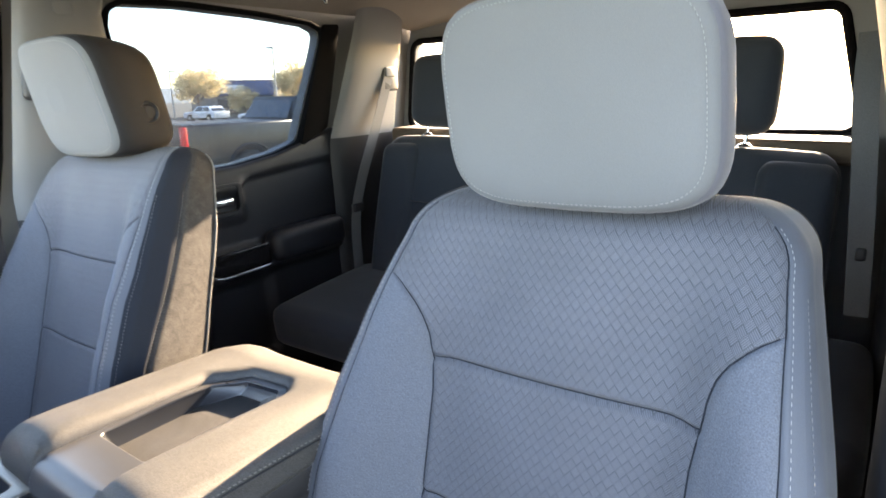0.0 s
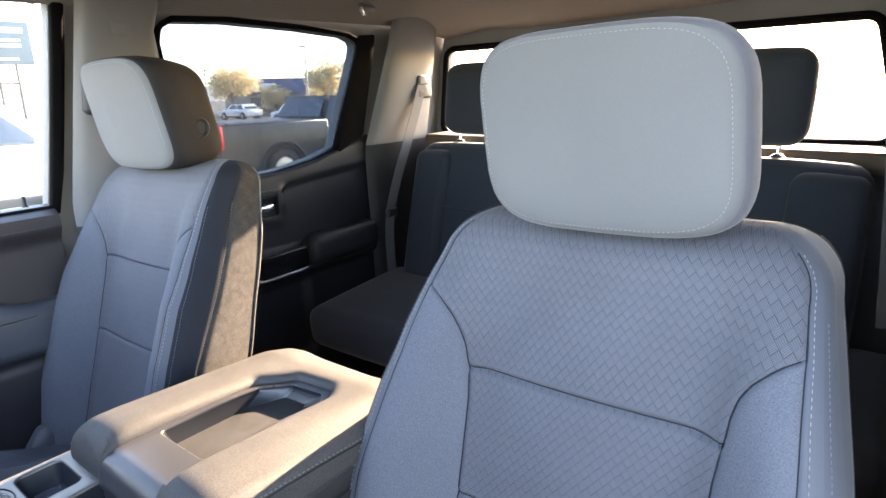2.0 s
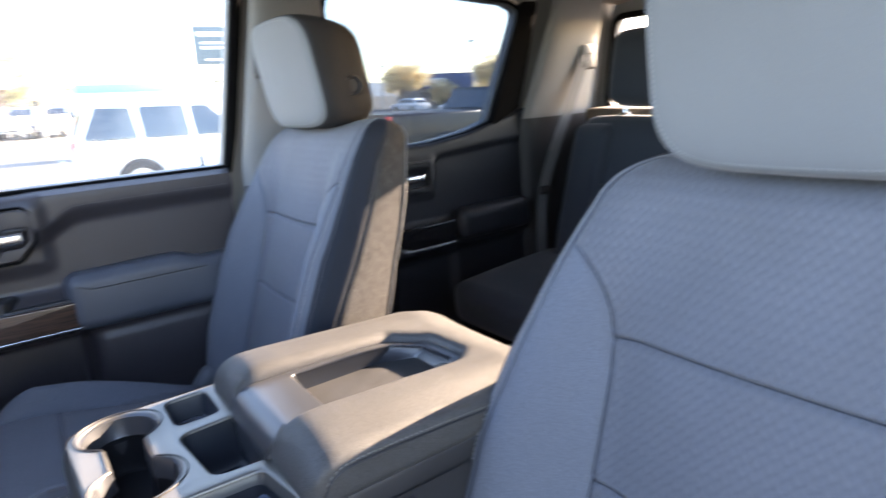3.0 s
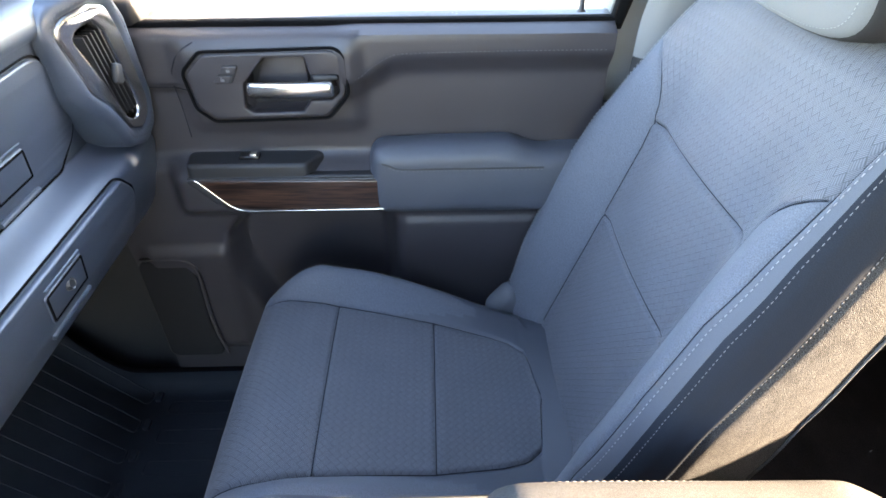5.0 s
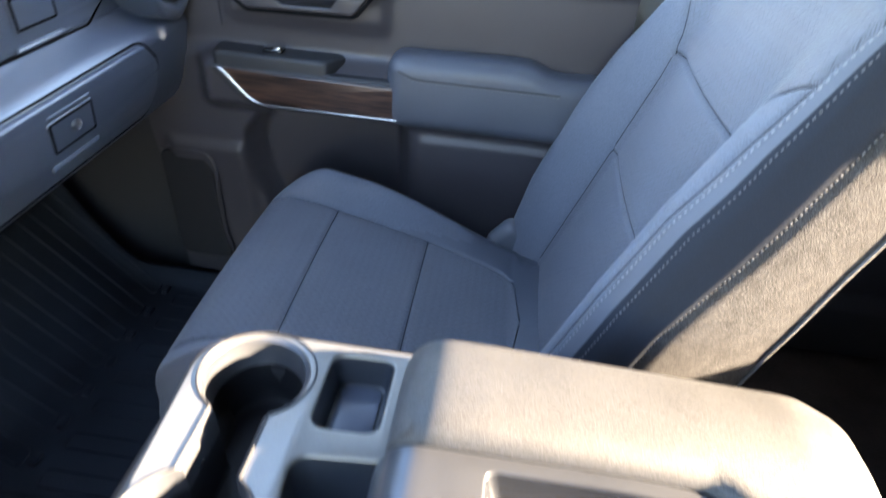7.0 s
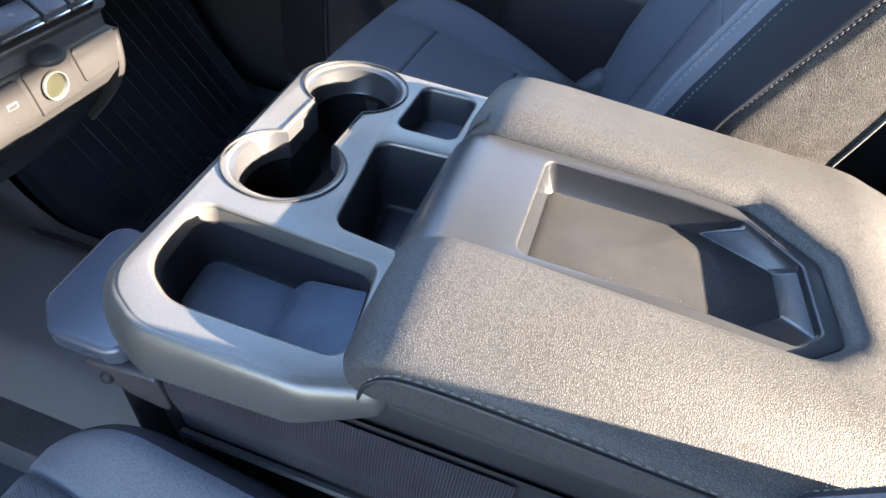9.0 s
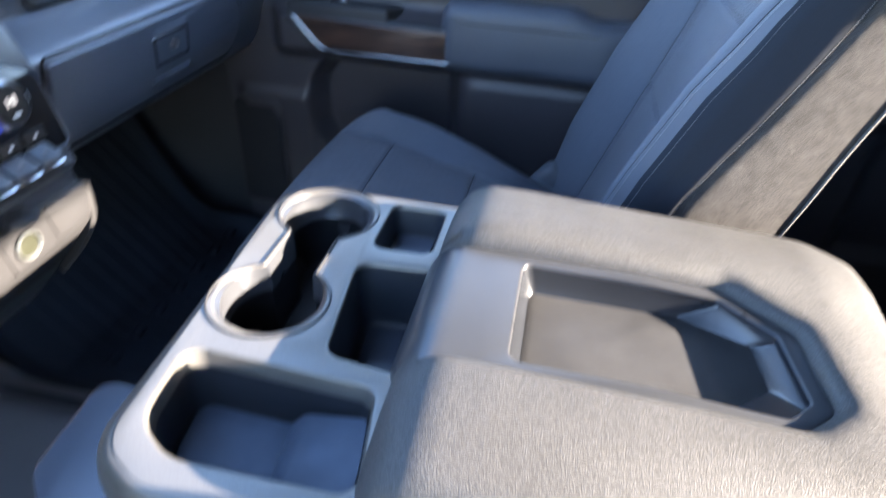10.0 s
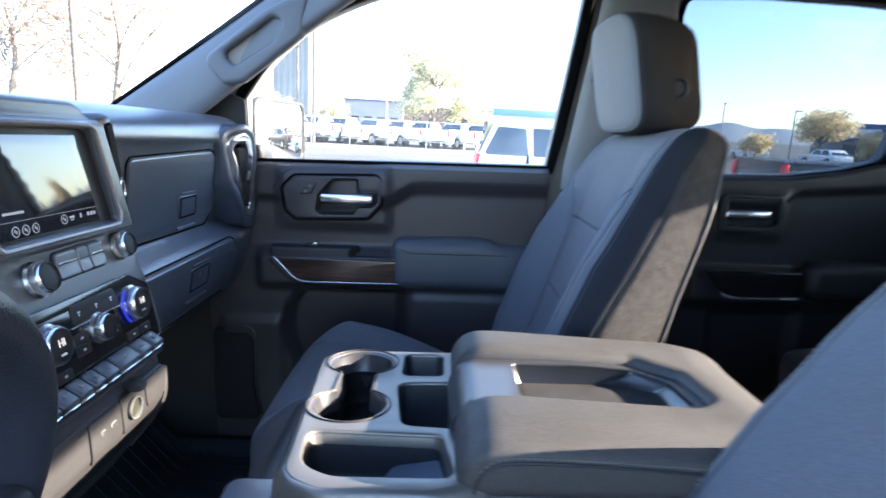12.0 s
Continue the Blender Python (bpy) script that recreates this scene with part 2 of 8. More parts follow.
def woven(name, color, cell=0.0102):
    """Seat cloth: a basket weave of diamonds whose threads run one way and the other."""
    m, nt, b = nodes_of(name)
    uv = nd(nt, "ShaderNodeUVMap", uv_map="UVMap").outputs[0]
    rot = nd(nt, "ShaderNodeMapping", {"Vector": uv, "Rotation": (0, 0, radians(45)), "Scale": (1.2 / cell, 1 / cell, 1)}).outputs[0]
    sp = nd(nt, "ShaderNodeSeparateXYZ", (rot,))
    x, y = sp.outputs[0], sp.outputs[1]
    odd = mth(nt, 'MODULO', mth(nt, 'ABSOLUTE', mth(nt, 'ADD', mth(nt, 'FLOOR', x), mth(nt, 'FLOOR', y))), 2.0)
    wx = mth(nt, 'SINE', mth(nt, 'MULTIPLY', x, 2 * math.pi * 5))
    wy = mth(nt, 'SINE', mth(nt, 'MULTIPLY', y, 2 * math.pi * 5))
    a = mth(nt, 'MULTIPLY', wx, odd)
    c = mth(nt, 'MULTIPLY', wy, mth(nt, 'MULTIPLY', mth(nt, 'SUBTRACT', 1.0, odd), 0.85))
    thread = mth(nt, 'ADD', a, c)
    ex = mth(nt, 'ABSOLUTE', mth(nt, 'SUBTRACT', mth(nt, 'FRACT', x), 0.5))
    ey = mth(nt, 'ABSOLUTE', mth(nt, 'SUBTRACT', mth(nt, 'FRACT', y), 0.5))
    edge = nd(nt, "ShaderNodeMapRange", {"Value": mth(nt, 'MAXIMUM', ex, ey), 1: 0.435, 2: 0.5, 3: 0.0, 4: 1.0}).outputs[0]
    noise_ = nd(nt, "ShaderNodeTexNoise", {"Vector": uv, "Scale": 9.0, "Detail": 3.0}).outputs["Fac"]
    speck = nd(nt, "ShaderNodeTexNoise", {"Vector": uv, "Scale": 1400.0, "Detail": 2.0}).outputs["Fac"]
    k = mth(nt, 'ADD', 1.0, mth(nt, 'MULTIPLY', thread, 0.36))
    k = mth(nt, 'MULTIPLY', k, nd(nt, "ShaderNodeMapRange", {"Value": edge, 3: 1.0, 4: 0.50}).outputs[0])
    k = mth(nt, 'MULTIPLY', k, nd(nt, "ShaderNodeMapRange", {"Value": odd, 3: 0.98, 4: 1.02}).outputs[0])
    k = mth(nt, 'MULTIPLY', k, nd(nt, "ShaderNodeMapRange", {"Value": noise_, 1: 0.3, 2: 0.7, 3: 0.93, 4: 1.07}).outputs[0])
    k = mth(nt, 'MULTIPLY', k, nd(nt, "ShaderNodeMapRange", {"Value": speck, 1: 0.3, 2: 0.7, 3: 0.85, 4: 1.15}).outputs[0])
    col = nd(nt, "ShaderNodeVectorMath", {0: color, "Scale": k}, operation='SCALE').outputs[0]
    nt.links.new(col, b.inputs["Base Color"])
    b.inputs["Roughness"].default_value = 0.75
    b.inputs["Sheen Weight"].default_value = 0.1
    b.inputs["Sheen Roughness"].default_value = 0.4
    h = mth(nt, 'SUBTRACT', mth(nt, 'MULTIPLY', thread, 0.35), mth(nt, 'MULTIPLY', edge, 1.0))
    bp = nd(nt, "ShaderNodeBump", {"Strength": 0.6, "Distance": 0.0006, "Height": h})
    nt.links.new(bp.outputs[0], b.inputs["Normal"])
    return m


def leather(name, color, pebble=0.0015, rough=0.55, relief=0.0004):
    """Embossed leather: uneven pebbles parted by sunken creases."""
    m, nt, b = nodes_of(name)
    co = nd(nt, "ShaderNodeTexCoord").outputs["Object"]
    warp = nd(nt, "ShaderNodeTexNoise", {"Vector": co, "Scale": 0.35 / pebble, "Detail": 2.0}).outputs["Color"]
    off = nd(nt, "ShaderNodeVectorMath", {0: warp, "Scale": pebble * 1.1}, operation='SCALE').outputs[0]
    at = nd(nt, "ShaderNodeVectorMath", {0: co, 1: off}, operation='ADD').outputs[0]
    cell = nd(nt, "ShaderNodeTexVoronoi", {"Vector": at, "Scale": 1 / pebble}, feature='DISTANCE_TO_EDGE').outputs["Distance"]
    crown = nd(nt, "ShaderNodeMapRange", {"Value": cell, 1: 0.0, 2: 0.32, 3: 0.0, 4: 1.0}).outputs[0]
    big = nd(nt, "ShaderNodeTexNoise", {"Vector": co, "Scale": 10.0, "Detail": 4.0}).outputs["Fac"]
    pore = nd(nt, "ShaderNodeTexNoise", {"Vector": co, "Scale": 2600.0, "Detail": 2.0}).outputs["Fac"]
    # Crease shade goes into the colour too: creases dark, crowns pale.
    k = mth(nt, 'MULTIPLY', nd(nt, "ShaderNodeMapRange", {"Value": crown, 3: 0.40, 4: 1.18}).outputs[0],
            nd(nt, "ShaderNodeMapRange", {"Value": big, 1: 0.3, 2: 0.7, 3: 0.93, 4: 1.07}).outputs[0])
    k = mth(nt, 'MULTIPLY', k, nd(nt, "ShaderNodeMapRange", {"Value": pore, 1: 0.3, 2: 0.7, 3: 0.92, 4: 1.08}).outputs[0])
    col = nd(nt, "ShaderNodeVectorMath", {0: color, "Scale": k}, operation='SCALE').outputs[0]
    nt.links.new(col, b.inputs["Base Color"])
    r = nd(nt, "ShaderNodeMapRange", {"Value": big, 1: 0.3, 2: 0.7, 3: rough - 0.06, 4: rough + 0.06}).outputs[0]
    nt.links.new(r, b.inputs["Roughness"])
    b.inputs["Specular IOR Level"].default_value = 0.42
    bp = nd(nt, "ShaderNodeBump", {"Strength": 0.42, "Distance": relief, "Height": crown})
    nt.links.new(bp.outputs[0], b.inputs["Normal"])
    return m


def ribbed(name, color, pitch=0.0018, rough=0.6, upright=False):
    """Rubber with a fine mesh pattern."""
    m, nt, b = nodes_of(name)
    co = nd(nt, "ShaderNodeTexCoord").outputs["Object"]
    rot = nd(nt, "ShaderNodeMapping", {"Vector": co, "Rotation": (radians(45), 0, 0) if upright else (0, 0, radians(45)), "Scale": (1 / pitch,) * 3}).outputs[0]
    sp = nd(nt, "ShaderNodeSeparateXYZ", (rot,))
    s = [mth(nt, 'SINE', mth(nt, 'MULTIPLY', sp.outputs[k], 2 * math.pi)) for k in ((1, 2) if upright else (0, 1))]
    h = mth(nt, 'MAXIMUM', s[0], s[1])
    if upright:
        h = mth(nt, 'SINE', mth(nt, 'MULTIPLY', nd(nt, "ShaderNodeSeparateXYZ", (co,)).outputs[1], 2 * math.pi / pitch))
    dust = nd(nt, "ShaderNodeTexNoise", {"Vector": co, "Scale": 25.0, "Detail": 5.0}).outputs["Fac"]
    k = mth(nt, 'MULTIPLY', nd(nt, "ShaderNodeMapRange", {"Value": h, 1: -1.0, 2: 1.0, 3: 0.45 if upright else 0.66, 4: 1.35 if upright else 1.2}).outputs[0],
            nd(nt, "ShaderNodeMapRange", {"Value": dust, 1: 0.3, 2: 0.7, 3: 0.85, 4: 1.25}).outputs[0])
    col = nd(nt, "ShaderNodeVectorMath", {0: color, "Scale": k}, operation='SCALE').outputs[0]
    nt.links.new(col, b.inputs["Base Color"])
    b.inputs["Roughness"].default_value = rough
    b.inputs["Specular IOR Level"].default_value = 0.2
    bp = nd(nt, "ShaderNodeBump", {"Strength": 0.5 if upright else 0.3, "Distance": 0.0006, "Height": h})
    nt.links.new(bp.outputs[0], b.inputs["Normal"])
    return m


def wood_grain(name):
    m, nt, b = nodes_of(name)
    co = nd(nt, "ShaderNodeTexCoord").outputs["Object"]
    st = nd(nt, "ShaderNodeMapping", {"Vector": co, "Scale": (1, 0.035, 1)}).outputs[0]
    n1 = nd(nt, "ShaderNodeTexNoise", {"Vector": st, "Scale": 420.0, "Detail": 5.0}).outputs["Fac"]
    n2 = nd(nt, "ShaderNodeTexNoise", {"Vector": st, "Scale": 90.0, "Detail": 3.0}).outputs["Fac"]
    k = mth(nt, 'ADD', mth(nt, 'MULTIPLY', n1, 0.65), mth(nt, 'MULTIPLY', n2, 0.35))
    rp = nd(nt, "ShaderNodeValToRGB", (k,))
    rp.color_ramp.elements[0].position, rp.color_ramp.elements[1].position = 0.40, 0.62
    rp.color_ramp.elements[0].color, rp.color_ramp.elements[1].color = (0.006, 0.004, 0.004, 1), (0.080, 0.040, 0.028, 1)
    nt.links.new(rp.outputs[0], b.inputs["Base Color"])
    b.inputs["Roughness"].default_value = 0.28
    b.inputs["Coat Weight"].default_value = 0.5
    b.inputs["Coat Roughness"].default_value = 0.15
    bp = nd(nt, "ShaderNodeBump", {"Strength": 0.2, "Distance": 0.0003, "Height": k})
    nt.links.new(bp.outputs[0], b.inputs["Normal"])
    return m


def pane(name, tint=(1, 1, 1), gloss=0.06, dust=0.0):
    """Thin window glass: clear, with a mirror's share at grazing angles."""
    m = bpy.data.materials.new(name)
    m.use_nodes = True
    nt = m.node_tree
    nt.nodes.clear()
    out = nd(nt, "ShaderNodeOutputMaterial")
    tr = nd(nt, "ShaderNodeBsdfTransparent", {"Color": (*tint, 1)})
    gl = nd(nt, "ShaderNodeBsdfGlossy", {"Color": (1, 1, 1, 1), "Roughness": 0.02})
    mix = nd(nt, "ShaderNodeMixShader", {0: gloss, 1: tr.outputs[0], 2: gl.outputs[0]})
    # Dust film, added to veil the view outside with washed-out glare.
    film = nd(nt, "ShaderNodeBsdfTranslucent", {"Color": (0.8, 0.8, 0.8, 1)})
    patch = nd(nt, "ShaderNodeTexNoise", {"Vector": nd(nt, "ShaderNodeTexCoord").outputs["Object"], "Scale": 6.0, "Detail": 5.0}).outputs["Fac"]
    share = nd(nt, "ShaderNodeMapRange", {"Value": patch, 1: 0.3, 2: 0.7, 3: dust * 0.7, 4: dust * 1.3}).outputs[0]
    dusty = nd(nt, "ShaderNodeMixShader", {0: share, 1: mix.outputs[0], 2: film.outputs[0]})
    nt.links.new(dusty.outputs[0], out.inputs[0])
    return m


def glow(name, color, strength):
    m, nt, b = nodes_of(name)
    b.inputs["Base Color"].default_value = (0.01, 0.01, 0.01, 1)
    b.inputs["Emission Color"].default_value = (*color, 1)
    b.inputs["Emission Strength"].default_value = strength
    return m


CLOTH = woven("woven_seat_cloth", (0.083, 0.089, 0.107))
BOLSTER = surface("bolster_cloth", (0.090, 0.100, 0.122), 0.8, var=0.06, vscale=10, fine=0.36, fscale=650, bump=0.5, sheen=0.1, spec=0.3)
HEADCLOTH = surface("headrest_cloth", (0.126, 0.133, 0.140), 0.75, var=0.05, vscale=7, fine=0.12, fscale=1300, bump=0.3, sheen=0.05, spec=0.3)
# Headrest side cloth with the cab's shade put into its dark colour.
HEADSIDE_SHADED = surface("headrest_side_cloth", (0.019, 0.0185, 0.020), 0.85, var=0.06, vscale=9, fine=0.2, fscale=1100, bump=0.35, sheen=0.0, spec=0.3)
VINYL = surface("seat_vinyl", (0.058, 0.065, 0.082), 0.48, var=0.08, vscale=9, fine=0.05, fscale=700, bump=0.35, grain='F1', depth=0.0004)
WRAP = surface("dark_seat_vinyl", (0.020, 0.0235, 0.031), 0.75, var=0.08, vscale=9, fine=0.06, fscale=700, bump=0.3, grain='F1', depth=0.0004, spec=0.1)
# The same side cloth, paled by light from the open doorway.
HEADSIDE_LIT = surface("headrest_gusset_cloth", (0.098, 0.100, 0.118), 0.8, var=0.05, vscale=8, fine=0.14, fscale=1200, bump=0.3, sheen=0.2, spec=0.3)
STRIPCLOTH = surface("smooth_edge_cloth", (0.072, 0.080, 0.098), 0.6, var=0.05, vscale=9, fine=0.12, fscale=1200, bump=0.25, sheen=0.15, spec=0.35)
FELT = surface("seat_side_felt", (0.052, 0.0505, 0.050), 0.95, var=0.2, vscale=60, fine=0.85, fscale=800, bump=0.9, depth=0.0012, spec=0.08)
LEATHER = leather("console_leather", (0.070, 0.069, 0.068), rough=0.56)
DECK = surface("console_satin", (0.160, 0.153, 0.140), 0.36, metal=0.6, var=0.05, vscale=14, fine=0.16, fscale=1100, bump=0.14)
TRAY = surface("gunmetal_plastic", (0.062, 0.065, 0.072), 0.30, metal=0.45, var=0.06, vscale=14, fine=0.14, fscale=1300, bump=0.12)
BIN = surface("bin_plastic", (0.008, 0.0085, 0.010), 0.5, var=0.15, vscale=20, fine=0.1, fscale=900, bump=0.2, spec=0.25)
DASH = surface("dash_plastic", (0.046, 0.060, 0.086), 0.34, var=0.08, vscale=5, fine=0.06, fscale=800, bump=0.25, grain='F1', spec=1.0)
STACKP = surface("stack_plastic", (0.028, 0.033, 0.043), 0.36, var=0.08, vscale=5, fine=0.06, fscale=800, bump=0.2, grain='F1', spec=0.7)
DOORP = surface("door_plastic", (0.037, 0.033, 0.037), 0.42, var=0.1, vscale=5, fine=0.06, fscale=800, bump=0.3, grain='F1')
# Darker copy of the door plastic, for the right rear door.
DOORDARK = surface("darker_door_plastic", (0.014, 0.0155, 0.020), 0.48, var=0.1, vscale=5, fine=0.06, fscale=800, bump=0.3, grain='F1', spec=0.35)
DARK = surface("dark_plastic", (0.018, 0.018, 0.02), 0.55, var=0.15, vscale=12, fine=0.08, fscale=600, bump=0.2)
GLOSS = surface("gloss_black", (0.008, 0.008, 0.009), 0.12, var=0.1, bump=0)
SEAM = surface("sunken_seam_cloth", (0.021, 0.024, 0.031), 0.9, var=0.1, vscale=20, bump=0.2, spec=0.1)
RUBBER = surface("weatherstrip_rubber", (0.005, 0.005, 0.0055), 0.95, var=0.2, vscale=20, bump=0.2, spec=0.04)
PILLAR = surface("pillar_plastic", (0.152, 0.156, 0.160), 0.6, var=0.05, vscale=5, fine=0.04, fscale=700, bump=0.25)
PILLAR_DARK = surface("front_pillar_plastic", (0.088, 0.096, 0.110), 0.55, var=0.05, vscale=5, fine=0.04, fscale=700, bump=0.25)
HEADLINER = surface("headliner_cloth", (0.225, 0.208, 0.188), 0.9, var=0.06, vscale=6, fine=0.16, fscale=900, bump=0.4, spec=0.2)
CARPET = surface("carpet", (0.026, 0.026, 0.030), 0.95, var=0.3, vscale=14, fine=0.5, fscale=500, bump=0.9, depth=0.002, spec=0.2)
MATRUB = surface("floor_mat_rubber", (0.015, 0.019, 0.026), 0.7, var=0.25, vscale=9, fine=0.1, fscale=400, bump=0.2, spec=0.2)
CHROME = surface("satin_chrome", (0.66, 0.66, 0.66), 0.24, metal=1.0, var=0.04, bump=0)
BRIGHT = surface("bright_chrome", (0.85, 0.85, 0.85), 0.06, metal=1.0, var=0.02, bump=0)
BRIGHT_MIRROR = surface("mirror_silver", (0.88, 0.88, 0.88), 0.0, metal=1.0, var=0.0, fine=0.0, bump=0, rvar=0)
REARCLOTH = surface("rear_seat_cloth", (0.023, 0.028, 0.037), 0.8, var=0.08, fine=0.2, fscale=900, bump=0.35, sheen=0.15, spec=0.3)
WOOD = wood_grain("dark_open_pore_wood")
LEATHER_BLACK = surface("black_leather", (0.02, 0.024, 0.034), 0.38, var=0.1, fine=0.06, fscale=700, bump=0.5, grain="F1", depth=0.0005)
THREAD = surface("pale_thread", (0.24, 0.24, 0.25), 0.8, var=0.1, bump=0)
THREAD_LID = surface("lid_thread", (0.15, 0.145, 0.14), 0.8, var=0.1, bump=0)
THREAD_DARK = surface("grey_thread", (0.14, 0.14, 0.145), 0.8, var=0.1, bump=0)
MESHMAT = ribbed("ribbed_rubber", (0.033, 0.033, 0.034), 0.0018)
MESHMAT_DARK = surface("slot_plastic", (0.018, 0.021, 0.027), 0.4, var=0.12, vscale=20, fine=0.1, fscale=900, bump=0.2, spec=0.5)
# Bin rubber; its pale blue holds the skylight that falls in.
BINRUB = ribbed("bin_rubber", (0.066, 0.084, 0.115), 0.0018, 0.45)
NET = ribbed("netting", (0.030, 0.028, 0.034), 0.0024, 0.85, True)
SOCKET = surface("socket_plastic", (0.022, 0.0215, 0.022), 0.5, var=0.05, vscale=12, fine=0.06, fscale=900, bump=0.2)
BELT = surface("belt_webbing", (0.10, 0.10, 0.10), 0.7, var=0.05, fine=0.3, fscale=600, bump=0.5)
GLASS = pane("window_glass", (0.97, 0.99, 0.98), 0.05, 0.015)
TINTED = pane("privacy_glass", (0.36, 0.40, 0.43), 0.04, 0.012)

# ---- front seats ----
Z_SEAM, Z_SEAM2, Z_TIP, Z_TOP = 0.738, 0.575, 0.832, 0.932


OUTSET = [0.0]          # extra width of the door side of the seat being built


def back_width(z, side=0):
    return sum(raw_width(z + d, side) for d in (-0.024, -0.016, -0.008, 0, 0.008, 0.016, 0.024)) / 7 if z < 0.85 else raw_width(z, side)


def raw_width(z, side=0):
    w = table((0.28, 0.36, 0.5, 0.6, 0.72, 0.8, 0.85, 0.89), (0.262, 0.284, 0.295, 0.292, 0.276, 0.258, 0.248, 0.240), z)
    if z > 0.875:
        t = min((z - 0.875) / (Z_TOP - 0.875), 1.0)
        w = 0.243 - 0.070 * (1 - math.sqrt(max(1 - t * t, 0.0)))
    if side < 0:
        w += table((0.28, 0.4, 0.6, 0.75, 0.83, 0.88), (0.012, 0.022, 0.024, 0.014, 0.006, 0.0), z) if not OUTSET[0] else table((0.28, 0.40, 0.55, 0.70, 0.80, 0.86, 0.90), (-0.010, -0.008, -0.008, 0.008, 0.014, 0.008, 0.0), z)
    return w


def strip(z):
    """Width of the smooth strip along the edge."""
    return table((0.3, 0.7, 0.83, 0.90), (0.046, 0.036, 0.022, 0.018), z)


def insert_width(z, side=0):
    w = back_width(z, side) - strip(z)
    if z >= Z_TIP:
        return w
    b = table((0.28, 0.40, 0.55, 0.70, Z_SEAM, 0.765, 0.785, 0.80, 0.812, 0.822, Z_TIP),
              (0.145, 0.147, 0.150, 0.155, 0.160, 0.167, 0.177, 0.188, 0.200, 0.213, 0.232), z)
    return min(b + (0.008 * step(0.80, 0.74, z) if side > 0 else 0.0), w)


def back_front(z):
    y = 0.413 + 0.345 * (z - 0.33)
    return y + 0.10 * max(z - 0.84, 0) ** 1.5


def back_rear(z):
    return 0.634 + 0.245 * (z - 0.588) + 0.014 * step(0.62, 0.84, z)


def bolster_out(z):
    return table((0.28, 0.36, 0.45, 0.60, 0.70, 0.78, 0.84, 0.90), (0.04, 0.070, 0.080, 0.078, 0.066, 0.046, 0.024, 0.0), z)


def squeeze(z):
    """How far front and rear draw together under the top roll."""
    if z < 0.888:
        return 0.0
    t = min((z - 0.888) / (Z_TOP - 0.888), 1.0)
    return 1 - math.sqrt(max(1 - t * t, 0.0))


def groove(d, deep=0.005, wide=0.0032):
    return deep * math.exp(-(d / wide) ** 2)


def front_y(s, z, side):
    """Depth of the padded front at a distance from the middle."""
    w, yf, bo = back_width(z, side), back_front(z), bolster_out(z)
    y = yf - 0.008 * max(1 - (s / 0.16) ** 2, 0) - bo * step(0.125, w - 0.045, s)
    deep = table((0.3, 0.75, 0.86, 0.92), (0.058, 0.050, 0.032, 0.026), z)
    q = max(s - (w - deep), 0) / deep
    return y + 0.9 * deep * (1 - math.sqrt(max(1 - min(q, 1) ** 2, 0)))


def felt_seam(z):
    return back_rear(z) - table((0.3, 0.588, 0.68, 0.80, 0.86, 0.92), (0.165, 0.140, 0.112, 0.086, 0.070, 0.040), z)


def back_section(z, side=0):
    """Half a level cut of the backrest, from the middle of the front round the side to the middle of the back: (side, depth, zone)."""
    w, b, yr = back_width(z, side), insert_width(z, side), back_rear(z)
    e = max(w - strip(z), b)
    gz = groove(z - Z_SEAM) + groove(z - Z_SEAM2, 0.0035)
    pts = []
    for t in (0, 0.12, 0.24, 0.36, 0.48, 0.6, 0.7, 0.8, 0.87, 0.92, 0.955, 0.98, 1.0):
        s = b * t
        pts.append((s, front_y(s, z, side) + 1.3 * gz + groove(b - s), 0))
    for t in (0.03, 0.07, 0.13, 0.22, 0.34, 0.48, 0.62, 0.75, 0.86, 0.93, 0.97, 1.0):
        s = b + (e - b) * t
        pts.append((s, front_y(s, z, side) + groove(s - b) + groove(e - s, 0.003, 0.0022), 1))
    for t in (0.06, 0.14, 0.28, 0.45, 0.62, 0.77, 0.88, 0.95, 0.985, 1.0):
        s = e + (w - e) * t
        pts.append((s, front_y(s, z, side) + groove(s - e, 0.003, 0.0022), 2 if t < 0.7 else 5))
    y1 = pts[-1][1]
    seam = max(felt_seam(z), y1 + 0.006)
    for t in (0.12, 0.28, 0.45, 0.65, 0.82, 0.92, 1.0):
        y = y1 + (seam - y1) * t
        pts.append((w + 0.004 * math.sin(math.pi * t * 0.5) - groove((seam - y1) * (1 - t), 0.003), y, 5))
    yr2 = max(yr, seam + 0.01)
    for t in (0.06, 0.15, 0.3, 0.5, 0.7, 0.88, 1.0):
        y = seam + (yr2 - seam) * t
        pts.append((w + 0.004 - table((0.55, 0.80), (0.040, 0.014), z) * t ** 1.3 - groove((yr2 - seam) * t, 0.003), y, 3))
    s1 = pts[-1][0]
    for t in (0.02, 0.05, 0.1, 0.2, 0.4, 0.7, 1.0):
        pts.append((s1 * (1 - t), yr2 + 0.014 * math.sin(min(t * 6, 1) * math.pi / 2) + 0.010 * t, 4))
    k = squeeze(z)
    mid = 0.5 * (back_front(z) + yr) + 0.02
    return [(s, y + (mid - y) * k, c) for s, y, c in pts]


def back_rows():
    zs = set(spread(0.285, 0.90, 62)) | set(spread(0.90, 0.925, 8)) | {0.928, 0.9305, 0.932}
    for c in (Z_SEAM, Z_SEAM2):
        zs |= {c + d for d in (-0.009, -0.006, -0.004, -0.002, 0, 0.002, 0.004, 0.006, 0.009)}
    zs |= set(spread(0.80, 0.84, 20))
    return sorted(zs)


